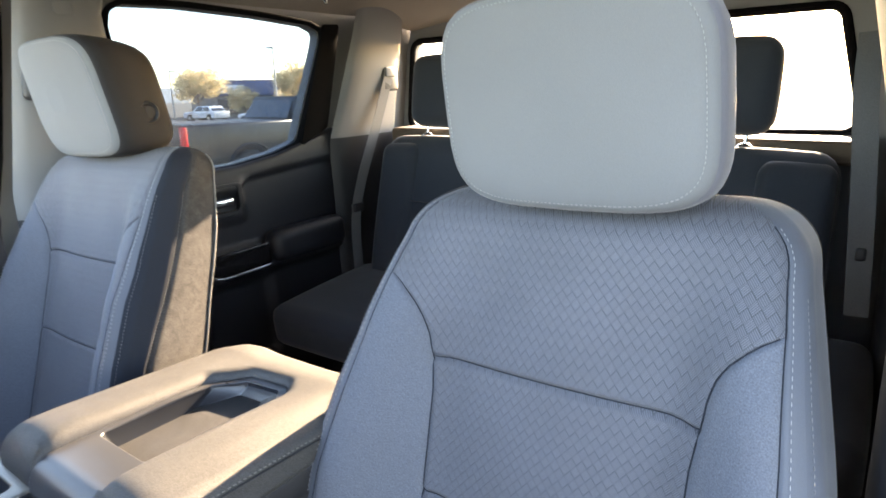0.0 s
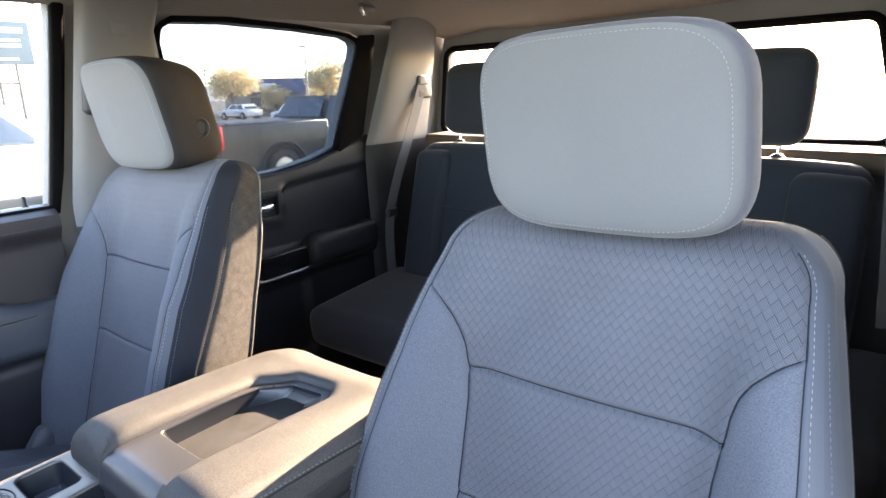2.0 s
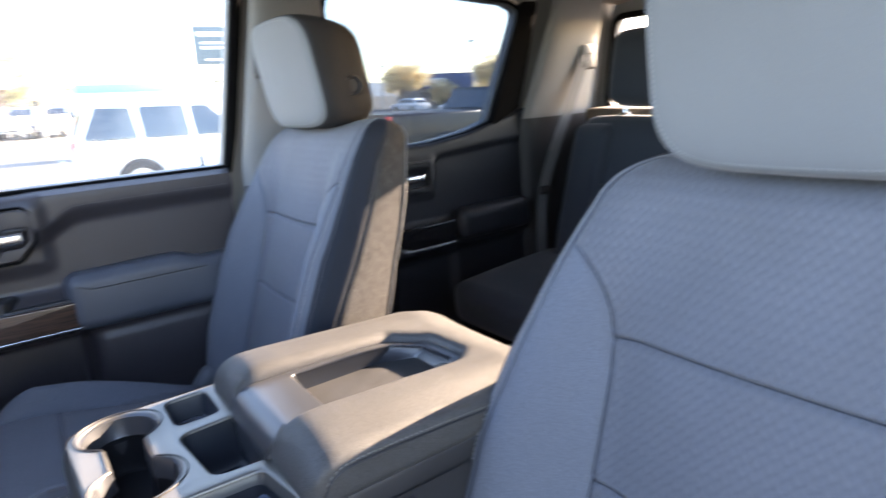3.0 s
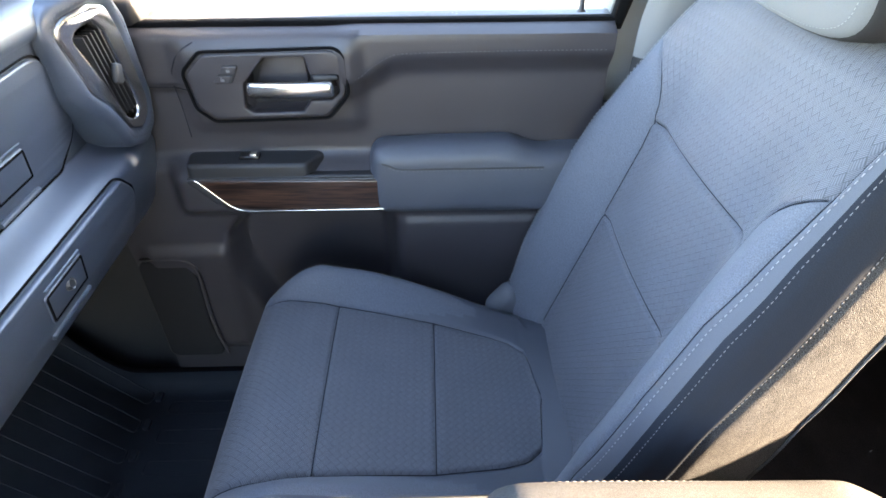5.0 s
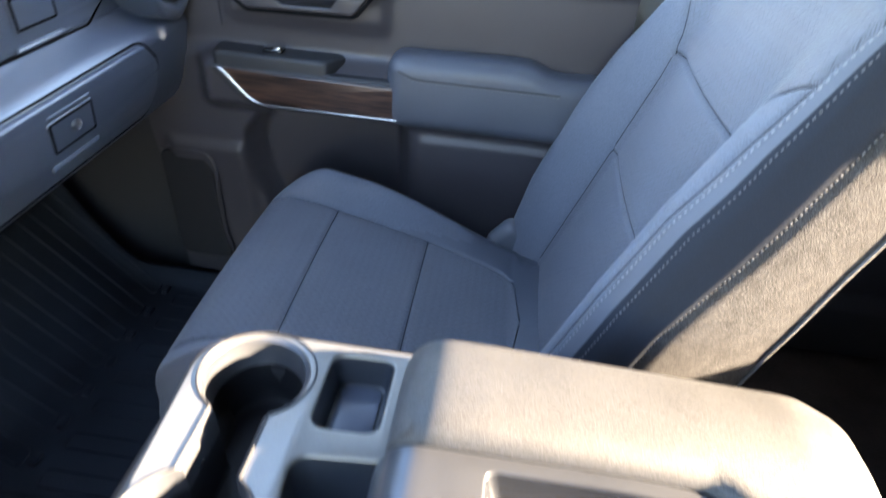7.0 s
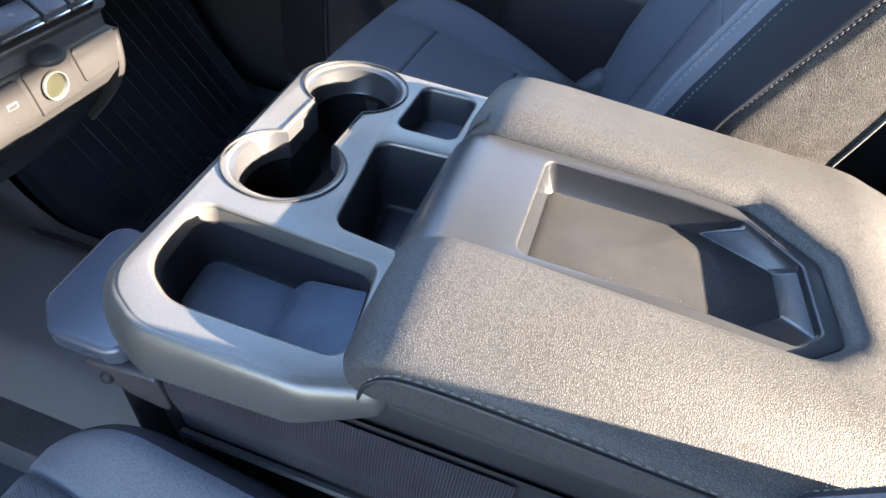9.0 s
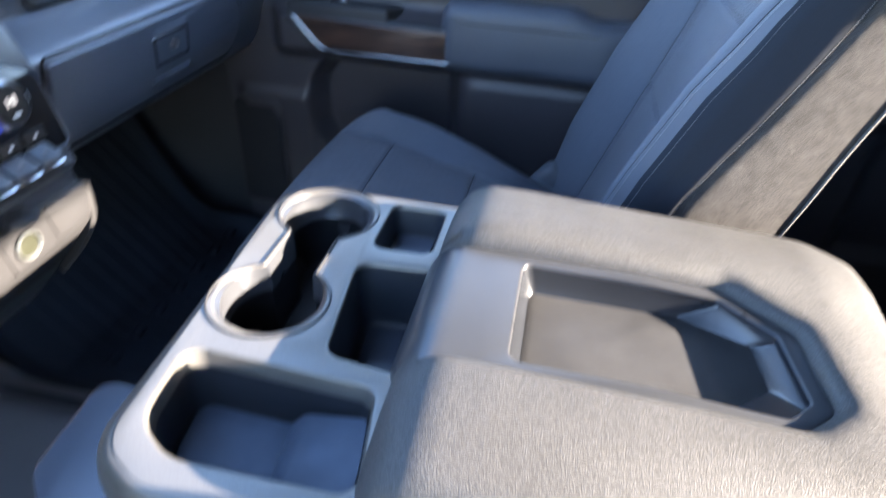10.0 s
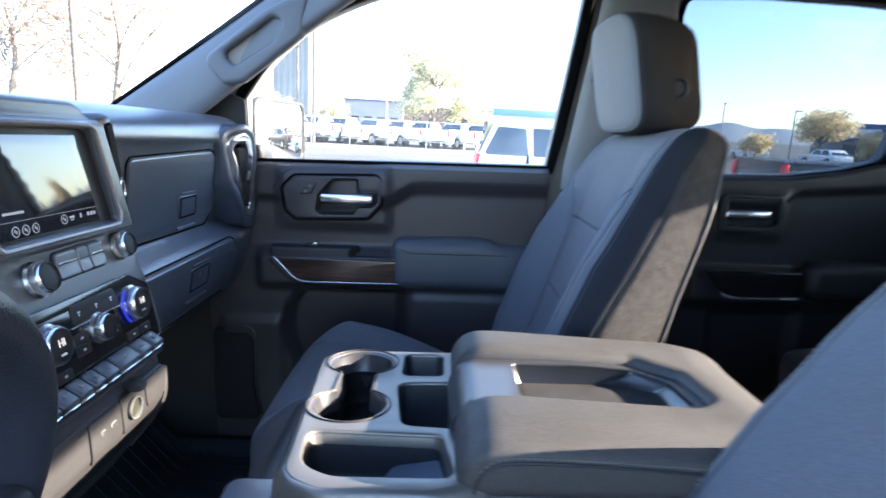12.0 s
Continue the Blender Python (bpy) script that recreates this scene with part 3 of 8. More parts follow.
def backrest(owner, cx):
    for side in (-1, 1):
        rows = [(z, back_section(z, side)) for z in back_rows()]
        zones = {}
        run = {}
        for z, sec in rows:
            far = 0.0
            for i, p in enumerate(sec):
                far += math.hypot(p[0] - sec[i - 1][0], p[1] - sec[i - 1][1]) if i else 0.0
                run[(round(p[0], 6), round(p[1], 6), round(z, 6))] = far
        for (z0, a), (z1, b) in zip(rows, rows[1:]):
            for i in range(len(a) - 1):
                c = a[i + 1][2]
                key = c
                if c == 0:
                    key = "upper" if (z0 + z1) / 2 > Z_SEAM else "lower"
                zones.setdefault(key, []).append(((z0, a[i]), (z0, a[i + 1]), (z1, b[i + 1]), (z1, b[i])))
        for key, quads in zones.items():
            V, F, U, at = [], [], [], {}
            for q in quads:
                f = []
                for z, (s, y, c) in q:
                    k = (round(s, 6), round(y, 6), round(z, 6))
                    if k not in at:
                        at[k] = len(V)
                        V.append((cx + side * s, y, z))
                        U.append((side * run[k], z * 1.06) if key in ("upper", "lower") else (y + s, z))
                    f.append(at[k])
                f = [v for j, v in enumerate(f) if v not in f[:j]]
                if len(f) > 2:
                    F.append(tuple(f if side > 0 else reversed(f)))
            yield side, key, (V, F), U


def front_seat(cx, mirror=1, hr_drop=0.0, seat_shift=0.0, gusset=None, slid=0.0):
    """A bucket seat. mirror: the side (+1 or -1) on which the door stands."""
    seat = thing("car_seat", (cx, 0.2, 0.04), "", "car seat", "front seats")
    back = None
    halves = {}
    for side, key, g, uv in backrest(seat, cx):
        halves.setdefault(key, []).append((side, g, uv))
    names = {"upper": ("upper_back_insert", CLOTH), "lower": ("lower_back_insert", CLOTH), 1: ("side_bolster", BOLSTER),
             2: ("bolster_strip", STRIPCLOTH), 5: ("side_wrap", WRAP), 3: ("side_panel", FELT), 4: ("rear_panel", VINYL)}
    for key, pair in halves.items():
        name, mat = names[key]
        if key in ("upper", "lower", 4):
            g, uv = join(*[p[1] for p in pair]), sum((p[2] for p in pair), [])
            ob = part(name, g, mat, seat, uv=uv, crease=60)
            bm = bmesh.new()
            bm.from_mesh(ob.data)
            bmesh.ops.remove_doubles(bm, verts=bm.verts, dist=2e-5)
            bm.to_mesh(ob.data)
            bm.free()
        else:
            for side, g, uv in pair:
                # The door side's wrap takes the paler strip cloth.
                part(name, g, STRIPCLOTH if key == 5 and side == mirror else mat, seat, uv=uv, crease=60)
    # threads beside the seams, and the piping round the rear panel
    for side in (-1, 1):
        run, rear, front, seam, dark, edge_run = [], [], [], [], [], []
        for z in spread(0.34, 0.915, 80):
            sec = back_section(z, side)
            at = lambda c, k: Vector((cx + side * [p for p in sec if p[2] == c][k][0], [p for p in sec if p[2] == c][k][1], z))
            if z < 0.86:
                run.append(at(5, -2) + Vector((side * 0.0006, 0, 0)))
            rear.append(at(3, -1) + Vector((side * 0.001, 0, 0)))
            front.append(at(2, 2) + Vector((0, -0.0012, 0)))
            if z < 0.86:
                edge_run.append(at(5, 0) + Vector((side * 0.0004, -0.0010, 0)))
            if z < Z_TIP:
                seam.append(at(0, -1) + Vector((0, -0.0008, 0)))
                if at(1, -1).x != at(0, -1).x:
                    dark.append(at(1, -1) + Vector((0, -0.0006, 0)))
            else:
                dark.append(at(0, -1) + Vector((0, -0.0006, 0)))
        part("rear_piping", tube(rear, 0.0019, 6, up=(0, 1, 0.3)), BELT, seat, "pale grey piping")
        part("stitching", stitches(run, 0.0035, 0.002, 0.00055), THREAD_DARK, seat, "pale thread stitching")
        part("stitching", stitches(front, 0.0040, 0.003, 0.00055), THREAD, seat, "pale thread stitching")
        part("stitching", stitches(edge_run, 0.0035, 0.0025, 0.0005), THREAD_DARK, seat, "grey thread stitching")
        part("seam", tube(seam, 0.0010, 5, up=(0, 1, 0.3)), SEAM, seat)
        part("seam", tube(dark, 0.0007, 5, up=(0, 1, 0.3)), SEAM, seat)
    for zz in (Z_SEAM, Z_SEAM2):
        half = [[Vector((cx + d * s, y - 0.0006, zz)) for s, y, c in back_section(zz, d) if c == 0] for d in (-1, 1)]
        line = half[0][::-1] + half[1][1:]
        part("seam", tube(line, 0.0008, 5), SEAM, seat)
    made = set(bpy.data.objects)
    cushion(seat, cx + seat_shift)
    for ob in set(bpy.data.objects) - made:
        ob.data.transform(Matrix.Translation((0, slid, 0)))
    headrest(seat, cx, -mirror, hr_drop, gusset or HEADSIDE_SHADED)
    # seat base, rails and recliner cover
    part("base", rbox((cx, 0.16, 0.135), (0.40, 0.42, 0.16), 0.02), DARK, seat)
    for s in (-1, 1):
        part("rail", rbox((cx + s * 0.19, 0.17, 0.062), (0.035, 0.56, 0.05), 0.006), DARK, seat)
        part("valance", rbox((cx + s * 0.255, 0.20, 0.20), (0.03, 0.46, 0.12), 0.012), DARK, seat)
        part("recliner_cover", rbox((cx + s * 0.262, 0.40, 0.29), (0.026, 0.11, 0.14), 0.012, rot=(-18, 0, 0)), DARK, seat)
    part("hinge_cover", rbox((cx + mirror * 0.222, 0.372, 0.305), (0.05, 0.12, 0.085), 0.024, 5, (-38, 0, 0)), PILLAR_DARK, seat, "grey plastic hinge cover")
    return seat


# cushion: height over the plan, with side bolsters and a rolled front
C_FRONT, C_REAR = -0.125, 0.425


def cushion_insert(y):
    w = table((-0.13, -0.06, 0.03, 0.2, 0.30, 0.34, 0.365, 0.378), (0.196, 0.186, 0.172, 0.155, 0.135, 0.122, 0.100, 0.0), y)
    return w


def cushion_width(y):
    t = max((-0.02 - y) / 0.105, 0.0)
    return 0.252 - 0.035 * (1 - math.sqrt(max(1 - min(t, 1) ** 2, 0))) - 0.02 * step(0.2, 0.42, y)


def cushion_top(s, y):
    w, b = cushion_width(y), cushion_insert(y)
    z = table((-0.13, 0.0, 0.1, 0.2, 0.3, 0.36, 0.43), (0.400, 0.398, 0.381, 0.361, 0.341, 0.330, 0.33), y)
    a = abs(s)
    z += 0.010 * (1 - (s / 0.25) ** 2)
    up = 0.048 * step(-0.11, 0.0, y) * step(0.38, 0.05, y)
    q = (a - b) / max(w - b, 1e-4)
    if q > 0:
        z += up * math.sin(math.pi * min(q / 1.35, 1.0)) ** 1.2
        r = max((q - 0.62) / 0.38, 0)
        z -= 0.045 * (1 - math.sqrt(max(1 - r * r, 0)))
    f = max((-0.045 - y) / 0.08, 0)
    z -= 0.07 * (1 - math.sqrt(max(1 - min(f, 1) ** 2, 0)))
    return z


def cushion(owner, cx):
    ys = sorted(set(spread(C_FRONT, C_REAR, 66)) | {c + d for c in (0.032, 0.203) for d in (-.008, -.005, -.003, -.0015, 0, .0015, .003, .005, .008)}
                | set(spread(0.355, 0.385, 10)) | set(spread(-0.125, -0.11, 6)))
    fr = (0, .15, .3, .45, .6, .72, .82, .89, .94, .97, .99, 1.0)
    bf = (.015, .03, .06, .1, .16, .24, .34, .46, .58, .68, .77, .85, .91, .95, .98, 1.0)

    def row(y):
        b, w = cushion_insert(y), cushion_width(y)
        out = []
        for t in fr:
            s = b * t
            g = 0.55 * (groove(y - 0.032) + groove(y - 0.203)) + groove(b * (1 - t)) * (1 if b > 0.01 else 0)
            out.append((s, cushion_top(s, y) - g, 0, 0.0))
        for t in bf:
            s = b + (w - b) * t
            out.append((s, cushion_top(s, y) - groove((w - b) * t) - groove((w - b) * (t - 0.72), 0.002), 1 if t <= 0.69 else 2, t))
        return out

    rows = [(y, row(y)) for y in ys]
    zones = {}
    for (y0, a), (y1, b) in zip(rows, rows[1:]):
        for i in range(len(a) - 1):
            c = a[i + 1][2]
            if c == 0 and (y0 + y1) / 2 > 0.378:
                c = 1
            for side in (-1, 1):
                key = {0: "seat_insert", 1: ("seat_bolster", side), 2: ("seat_edge", side)}[c]
                if c == 1 and (y0 + y1) / 2 > 0.285 - 0.16 * (a[i][3] - 0.42) ** 2 / 0.18:
                    key = "seat_edge_rear"
                q = [(cx + side * s, y, z) for y, (s, z, _, _) in ((y0, a[i]), (y0, a[i + 1]), (y1, b[i + 1]), (y1, b[i]))]
                zones.setdefault(key, []).append(q if side > 0 else q[::-1])
    for key, quads in zones.items():
        V, F, U, at = [], [], [], {}
        for q in quads:
            f = []
            for p in q:
                k = tuple(round(c, 6) for c in p)
                if k not in at:
                    at[k] = len(V)
                    V.append(p)
                    U.append((p[0] - cx, p[1] - p[2] * 0.6))
                f.append(at[k])
            f = [v for j, v in enumerate(f) if v not in f[:j]]
            if len(f) > 2:
                F.append(tuple(f))
        if key == "seat_insert":
            part("seat_insert", (V, F), CLOTH, owner, uv=U, crease=60)
        elif key == "seat_edge_rear":
            part("seat_edge", (V, F), VINYL, owner, uv=U, crease=60)
        else:
            part(key[0], (V, F), BOLSTER if key[0] == "seat_bolster" else VINYL, owner, uv=U, crease=60)
    for side in (-1, 1):
        run = [Vector((cx + side * cushion_insert(y), y, cushion_top(cushion_insert(y), y) - 0.0042)) for y in spread(-0.115, 0.377, 60)]
        part("seam", tube(run, 0.0010, 5), SEAM, owner)
    for y in (0.032, 0.203):
        b = cushion_insert(y)
        part("seam", tube([Vector((cx + b * t, y, cushion_top(b * t, y) - 0.0022)) for t in spread(-1, 1, 16)], 0.0009, 5), SEAM, owner)
    # skirt down to the base
    loop = []
    for y in ys:
        loop.append((cushion_width(y), y))
    ring = [(s, y) for s, y in loop] + [(-s, y) for s, y in reversed(loop)]
    rings = []
    for k, drop in ((0, 0.0), (0.4, 0.03), (0.75, 0.075), (1, 0.13)):
        rr = []
        for s, y in ring:
            z = cushion_top(abs(s), y) - 0.0005
            out = 0.008 * math.sin(math.pi * k)
            sx = 1 if s > 0 else -1
            fy = -out if y < -0.10 else 0
            rr.append((cx + s + sx * out * (1 if y > -0.1 else 0.5), y + fy + 0.018 * k * k * (1 if y < 0 else 0), max(z - drop, 0.20)))
        rings.append(rr)
    part("seat_skirt", loft(rings, False), VINYL, owner, crease=60)
    for side in (-1, 1):
        path = [Vector((cx + side * (cushion_insert(y) + (cushion_width(y) - cushion_insert(y)) * 0.735), y,
                        cushion_top(cushion_insert(y) + (cushion_width(y) - cushion_insert(y)) * 0.735, y) + 0.0006)) for y in spread(-0.11, 0.31, 50)]
        part("stitching", stitches(path, 0.0045, 0.003, 0.0006), THREAD_DARK, owner)


# headrest: a tapered, padded block leaning forward, with a seam round its face
def headrest(owner, cx, inner, drop, gusset):
    ZB, ZT = 0.924, 1.156
    n = 48

    def ring(t, k):
        """t: 0 front face to 1 rear; k scales the outline."""
        pts = []
        for i in range(n):
            a = 2 * math.pi * i / n
            ca, sa = math.cos(a), math.sin(a)
            e = 2 / 4.4
            u = math.copysign(abs(ca) ** e, ca)
            v = math.copysign(abs(sa) ** e, sa)
            half_w = (0.157 - 0.003 * v) * k[0]
            zc, half_h = (ZB + ZT) / 2, (ZT - ZB) / 2 * k[1]
            x, z = half_w * u, half_h * v + k[2]
            pts.append((x, z))
        return pts

    def depth(z):
        """Front y of the face at a height (relative to the middle)."""
        return 0.562 - 0.15 * z + 0.9 * min(z + 0.02, 0) ** 2

    layers = [(0.0, 0.20), (0.0, 0.55), (0.0, 0.80), (0.001, 0.90), (0.003, 0.945), (0.0055, 0.962), (0.010, 0.978), (0.018, 0.991), (0.035, 1.0), (0.070, 1.0),
              (0.098, 0.985), (0.118, 0.955), (0.130, 0.90), (0.135, 0.8), (0.136, 0.5), (0.136, 0.2)]
    face, wrap = [], []
    zc = (ZB + ZT) / 2 - drop
    for j, (d, k) in enumerate(layers):
        pts = []
        for x, z in ring(0, (k, k, 0)):
            shrink = 1.0 - 0.10 * step(0.03, 0.14, d) * (1 if z > 0 else 0.3)
            zz = z * shrink
            crown = 0.006 * (1 - (x / 0.16) ** 2) if d < 0.02 else 0
            g = 0.0025 if j == 5 else 0
            y = depth(zz) + d - crown + g + 0.010 * (x / 0.155) ** 2
            pts.append((cx + x * (1 - 0.08 * step(0.02, 0.13, d)), y, zc + zz))
        (face if j <= 5 else wrap).append(pts)
        if j == 5:
            wrap.append(pts)
    f = loft(face, False)
    f[1].append(tuple(range(n)))
    w = loft(wrap, False)
    w[1].append(tuple(reversed(range(len(w[0]) - n, len(w[0])))))
    flip = lambda g: (g[0], [tuple(reversed(q)) for q in g[1]])
    hr = part("headrest", flip(w), gusset, owner, "padded headrest with pale face", crease=50)
    part("headrest_face", flip(f), HEADCLOTH, hr, crease=50)
    seam = [Vector(p) + Vector((0, -0.001, 0)) for p in face[3]]
    part("stitching", stitches(seam + seam[:1], 0.0032, 0.0020, 0.00048), THREAD, hr, "pale thread stitching")
    b = Matrix.Translation((cx + inner * 0.146, 0.655, 1.008 - drop)) @ pose(0, 0, 0, 0, inner * 90, 0)
    btn = part("release_button", lathe([(0.021, -0.004), (0.021, 0.004), (0.0185, 0.0068), (0.0165, 0.0055), (0.0152, 0.0015), (0.0125, 0.0015), (0.0112, 0.0050), (0.004, 0.0055), (0, 0.0055)], 32, b), DARK, hr)
    for s in (-1, 1):
        part("post", tube([(cx + s * 0.07, 0.665, 0.90), (cx + s * 0.07, 0.655, 0.99 - drop)], 0.006, 12, up=(0, 1, 0)), BRIGHT, hr)


driver_seat = tagged(front_seat(0.484, 1, seat_shift=-0.022, gusset=HEADSIDE_LIT, slid=0.10), "grey woven cloth bucket seat beside the open door")
for ob in driver_seat.children:         # its back stands further to the rear and lower
    if min(v.co.z for v in ob.data.vertices) > 0.27 and not ob.name.startswith("seat_"):
        ob.location += Vector((0.010 if ob.name.startswith("headrest") else 0.0, 0.048, -0.035))
        if not ob.name.startswith("headrest"):
            for v in ob.data.vertices:
                v.co.z -= 0.009 * step(0.82, 0.72, v.co.z)
OUTSET[0] = 0.018
passenger_seat = tagged(front_seat(-0.534, -1, seat_shift=0.036), "grey woven cloth bucket seat beside the closed door")
for ob in passenger_seat.children:      # its shoulders and headrest stand a little higher
    if ob.name.startswith("headrest"):
        ob.location += Vector((0, 0, 0.012))
    elif max(v.co.z for v in ob.data.vertices) > 0.76:
        for v in ob.data.vertices:
            v.co.z += 0.018 * step(0.77, 0.90, v.co.z)

# ---- centre console ----
BINWALL = surface("bin_wall_plastic", (0.016, 0.018, 0.022), 0.42, var=0.12, vscale=20, fine=0.1, fscale=900, bump=0.2, spec=0.4)
TRAYWALL = surface("glossy_dark_plastic", (0.016, 0.018, 0.022), 0.22, var=0.08, vscale=14, fine=0.08, fscale=1200, bump=0.08, spec=0.6)
# On the slot floors this blue stands for skylight.
TRAYPAD = surface("smooth_blue_grey_vinyl", (0.055, 0.064, 0.085), 0.24, var=0.05, vscale=9, fine=0.05, fscale=900, bump=0.1, spec=0.7)
DECK_Z = 0.566


def scaled_ring(ring, inset):
    """Draws a ring in towards its middle by about that many metres."""
    cx, cy = sum(p[0] for p in ring) / len(ring), sum(p[1] for p in ring) / len(ring)
    hx, hy = max(abs(p[0] - cx) for p in ring), max(abs(p[1] - cy) for p in ring)
    return [(cx + (x - cx) * (1 - inset / hx), cy + (y - cy) * (1 - inset / hy)) for x, y in ring]


def lip_roll(ring, z_top, deep=0.018, inset=0.004):
    """The rolled edge by which a deck turns down into a bin."""
    rings = [[(x, y, z_top - deep * k) for x, y in scaled_ring(ring, inset * q - 0.0005)] for k, q in ((0, 0), (0.25, 0.35), (0.6, 0.75), (1, 1))]
    g = loft(rings, False)
    return g[0], [tuple(reversed(f)) for f in g[1]]


def well(ring, z_top, z_bottom, shrink=0.008, bottom=True):
    """An open box hanging from a hole: its walls face inwards."""
    zs = [(0, 0), (0.3, 0.25), (0.75, 0.6), (0.92, 0.8), (0.98, 1.2), (1.0, 1.9)]
    rings = [[(x, y, z_top + (z_bottom - z_top) * k) for x, y in scaled_ring(ring, shrink * q)] for k, q in zs]
    g = loft(rings, False)
    if bottom:
        n = len(ring)
        g[1].append(tuple(reversed(range(len(g[0]) - n, len(g[0])))))
    return g[0], [tuple(reversed(f)) for f in g[1]]


def two_cups():
    (ax, ay), (bx, by), r = (-0.136, 0.106), (0.010, 0.106), 0.0490
    h = 0.024
    a0 = math.asin(h / r)
    pts = [(bx + r * math.cos(a), by + r * math.sin(a)) for a in spread(-math.pi + a0, math.pi - a0, 36)]
    pts += [(bx - 0.049, by + h), (ax + 0.049, ay + h)]
    pts += [(ax + r * math.cos(a), ay + r * math.sin(a)) for a in spread(a0, 2 * math.pi - a0, 36)]
    pts += [(ax + 0.049, ay - h), (bx - 0.049, by - h)]
    return pts


console = thing("center_console", (0.01, 0.3, 0.0), "grey centre console with cup holders and padded lid", "console")
deck_ring = round_poly([(-0.193, 0.036), (0.188, 0.052), (0.214, 0.10), (0.214, 0.222), (0.196, 0.276), (-0.193, 0.280)], [0.055, 0.05, 0.06, 0.05, 0.01, 0.01], 8)
cups = two_cups()


def deck_edge(inset):
    """The deck's outline drawn in: rolled wide on the driver's side, narrow beyond the cups."""
    a, b = scaled_ring(deck_ring, min(inset, 0.002)), scaled_ring(deck_ring, inset)
    return [(p[0] + (q[0] - p[0]) * step(-0.1, 0.12, p[0]), p[1] + (q[1] - p[1]) * step(-0.1, 0.12, p[0])) for p, q in zip(a, b)]


slot_p = round_poly([(-0.176, 0.171), (-0.090, 0.171), (-0.092, 0.232), (-0.178, 0.232)], 0.012)
slot_m = round_poly([(-0.060, 0.166), (0.066, 0.180), (0.074, 0.256), (-0.067, 0.256)], 0.016)
bin_d = round_poly([(0.085, 0.068), (0.160, 0.076), (0.183, 0.112), (0.182, 0.244), (0.092, 0.230)], [0.016, 0.04, 0.04, 0.014, 0.014], 6)
deck = part("deck", plate(deck_edge(0.0095), [cups, slot_p, slot_m, bin_d], 0.016, 0.0035, 3, Matrix.Translation((0, 0, DECK_Z))), DECK, console)
part("cup_holder", well(cups, DECK_Z - 0.004, 0.478, 0.006), BIN, console, "black twin cup holder well")
lip = [(x, y, DECK_Z + 0.0006) for x, y in scaled_ring(cups, -0.0065)]
part("cup_ring", tube(lip, 0.0011, 6, closed=True), DARK, console)
inner = [[(x, y, z) for x, y in scaled_ring(cups, q)] for z, q in ((DECK_Z - 0.0015, -0.0008), (DECK_Z - 0.004, 0.003), (DECK_Z - 0.03, 0.0055), (DECK_Z - 0.032, 0.0065))]
part("cup_collar", (lambda g: (g[0], [tuple(reversed(f)) for f in g[1]]))(loft(inner, False)), TRAY, console)
part("key_tray", well(slot_p, DECK_Z - 0.004, 0.530), MESHMAT_DARK, console)
part("phone_slot", well(slot_m, DECK_Z - 0.004, 0.490), MESHMAT_DARK, console)
# Added floor sheets; blue skylight from the windscreen is in their colour.
part("slot_mat", plate(scaled_ring(slot_p, 0.010), (), 0.003, 0.001, 1, Matrix.Translation((0, 0, 0.5335))), TRAYPAD, console, "slot floor sheet with blue skylight in its colour")
part("slot_mat", plate(scaled_ring(slot_m, 0.012), (), 0.003, 0.001, 1, Matrix.Translation((0, 0, 0.4935))), TRAYPAD, console, "slot floor sheet with blue skylight in its colour")
bin_part = part("side_bin", well(scaled_ring(bin_d, 0.0035), DECK_Z - 0.016, 0.508, 0.008), BINWALL, console)
part("bin_lip", lip_roll(bin_d, DECK_Z - 0.003, 0.020), DECK, bin_part)
part("bin_mat", plate(scaled_ring(bin_d, 0.012), (), 0.004, 0.001, 1, Matrix.Translation((0, 0, 0.5125))), BINRUB, bin_part)
ramp = [(0.160, 0.512), (0.171, 0.526), (0.178, 0.530), (0.222, 0.5375), (0.230, 0.540), (0.236, 0.512)]
part("bin_ramp", loft([[(x, y + 0.006 * t, z) for y, z in ramp] for x, t in ((0.100, 0.0), (0.1015, 0.05), (0.172, 0.95), (0.1735, 1.0))]), BINRUB, bin_part, crease=30)
# rolled apron and body below the deck
rings = []
for z, inset in ((DECK_Z - 0.0008, 0.0115), (DECK_Z - 0.0012, 0.0085), (DECK_Z - 0.0028, 0.0048), (DECK_Z - 0.0060, 0.0015), (DECK_Z - 0.011, -0.0012), (DECK_Z - 0.018, -0.0034), (DECK_Z - 0.028, -0.0050), (DECK_Z - 0.042, -0.0056), (DECK_Z - 0.052, -0.0040), (DECK_Z - 0.056, 0.004)):
    rings.append([(x, y, max(z, z + 0.030 * step(0.17, 0.29, y) * (DECK_Z - z) / 0.056)) for x, y in deck_edge(inset)])
part("apron", loft(rings, False), DECK, console)
body_ring = round_poly([(-0.182, 0.055), (0.198, 0.06), (0.198, 0.60), (-0.182, 0.60)], 0.03, 6)
part("body", loft([[(x, y, z) for x, y in scaled_ring(body_ring, i)] for z, i in ((0.525, 0.0), (0.40, 0.002), (0.25, 0.01), (0.0, 0.02))], False), DARK, console)
for s, x in ((1, 0.201), (-1, -0.185)):
    net = part("storage_net", grid(lambda u, v: (x + s * 0.006 * math.sin(math.pi * min(v * 1.3, 1)), 0.106 + 0.27 * u, 0.520 - 0.103 * v), spread(0, 1, 16), spread(0, 1, 10)), NET, console, "grey elastic netting pocket")
    part("net_hem", tube([(x + s * 0.005, 0.106 + 0.27 * u, 0.416) for u in spread(0, 1, 10)], 0.004, 6), DARK, net)
part("body_top", rbox((0.008, 0.430, 0.535), (0.372, 0.355, 0.05), 0.012, 3), DARK, console)
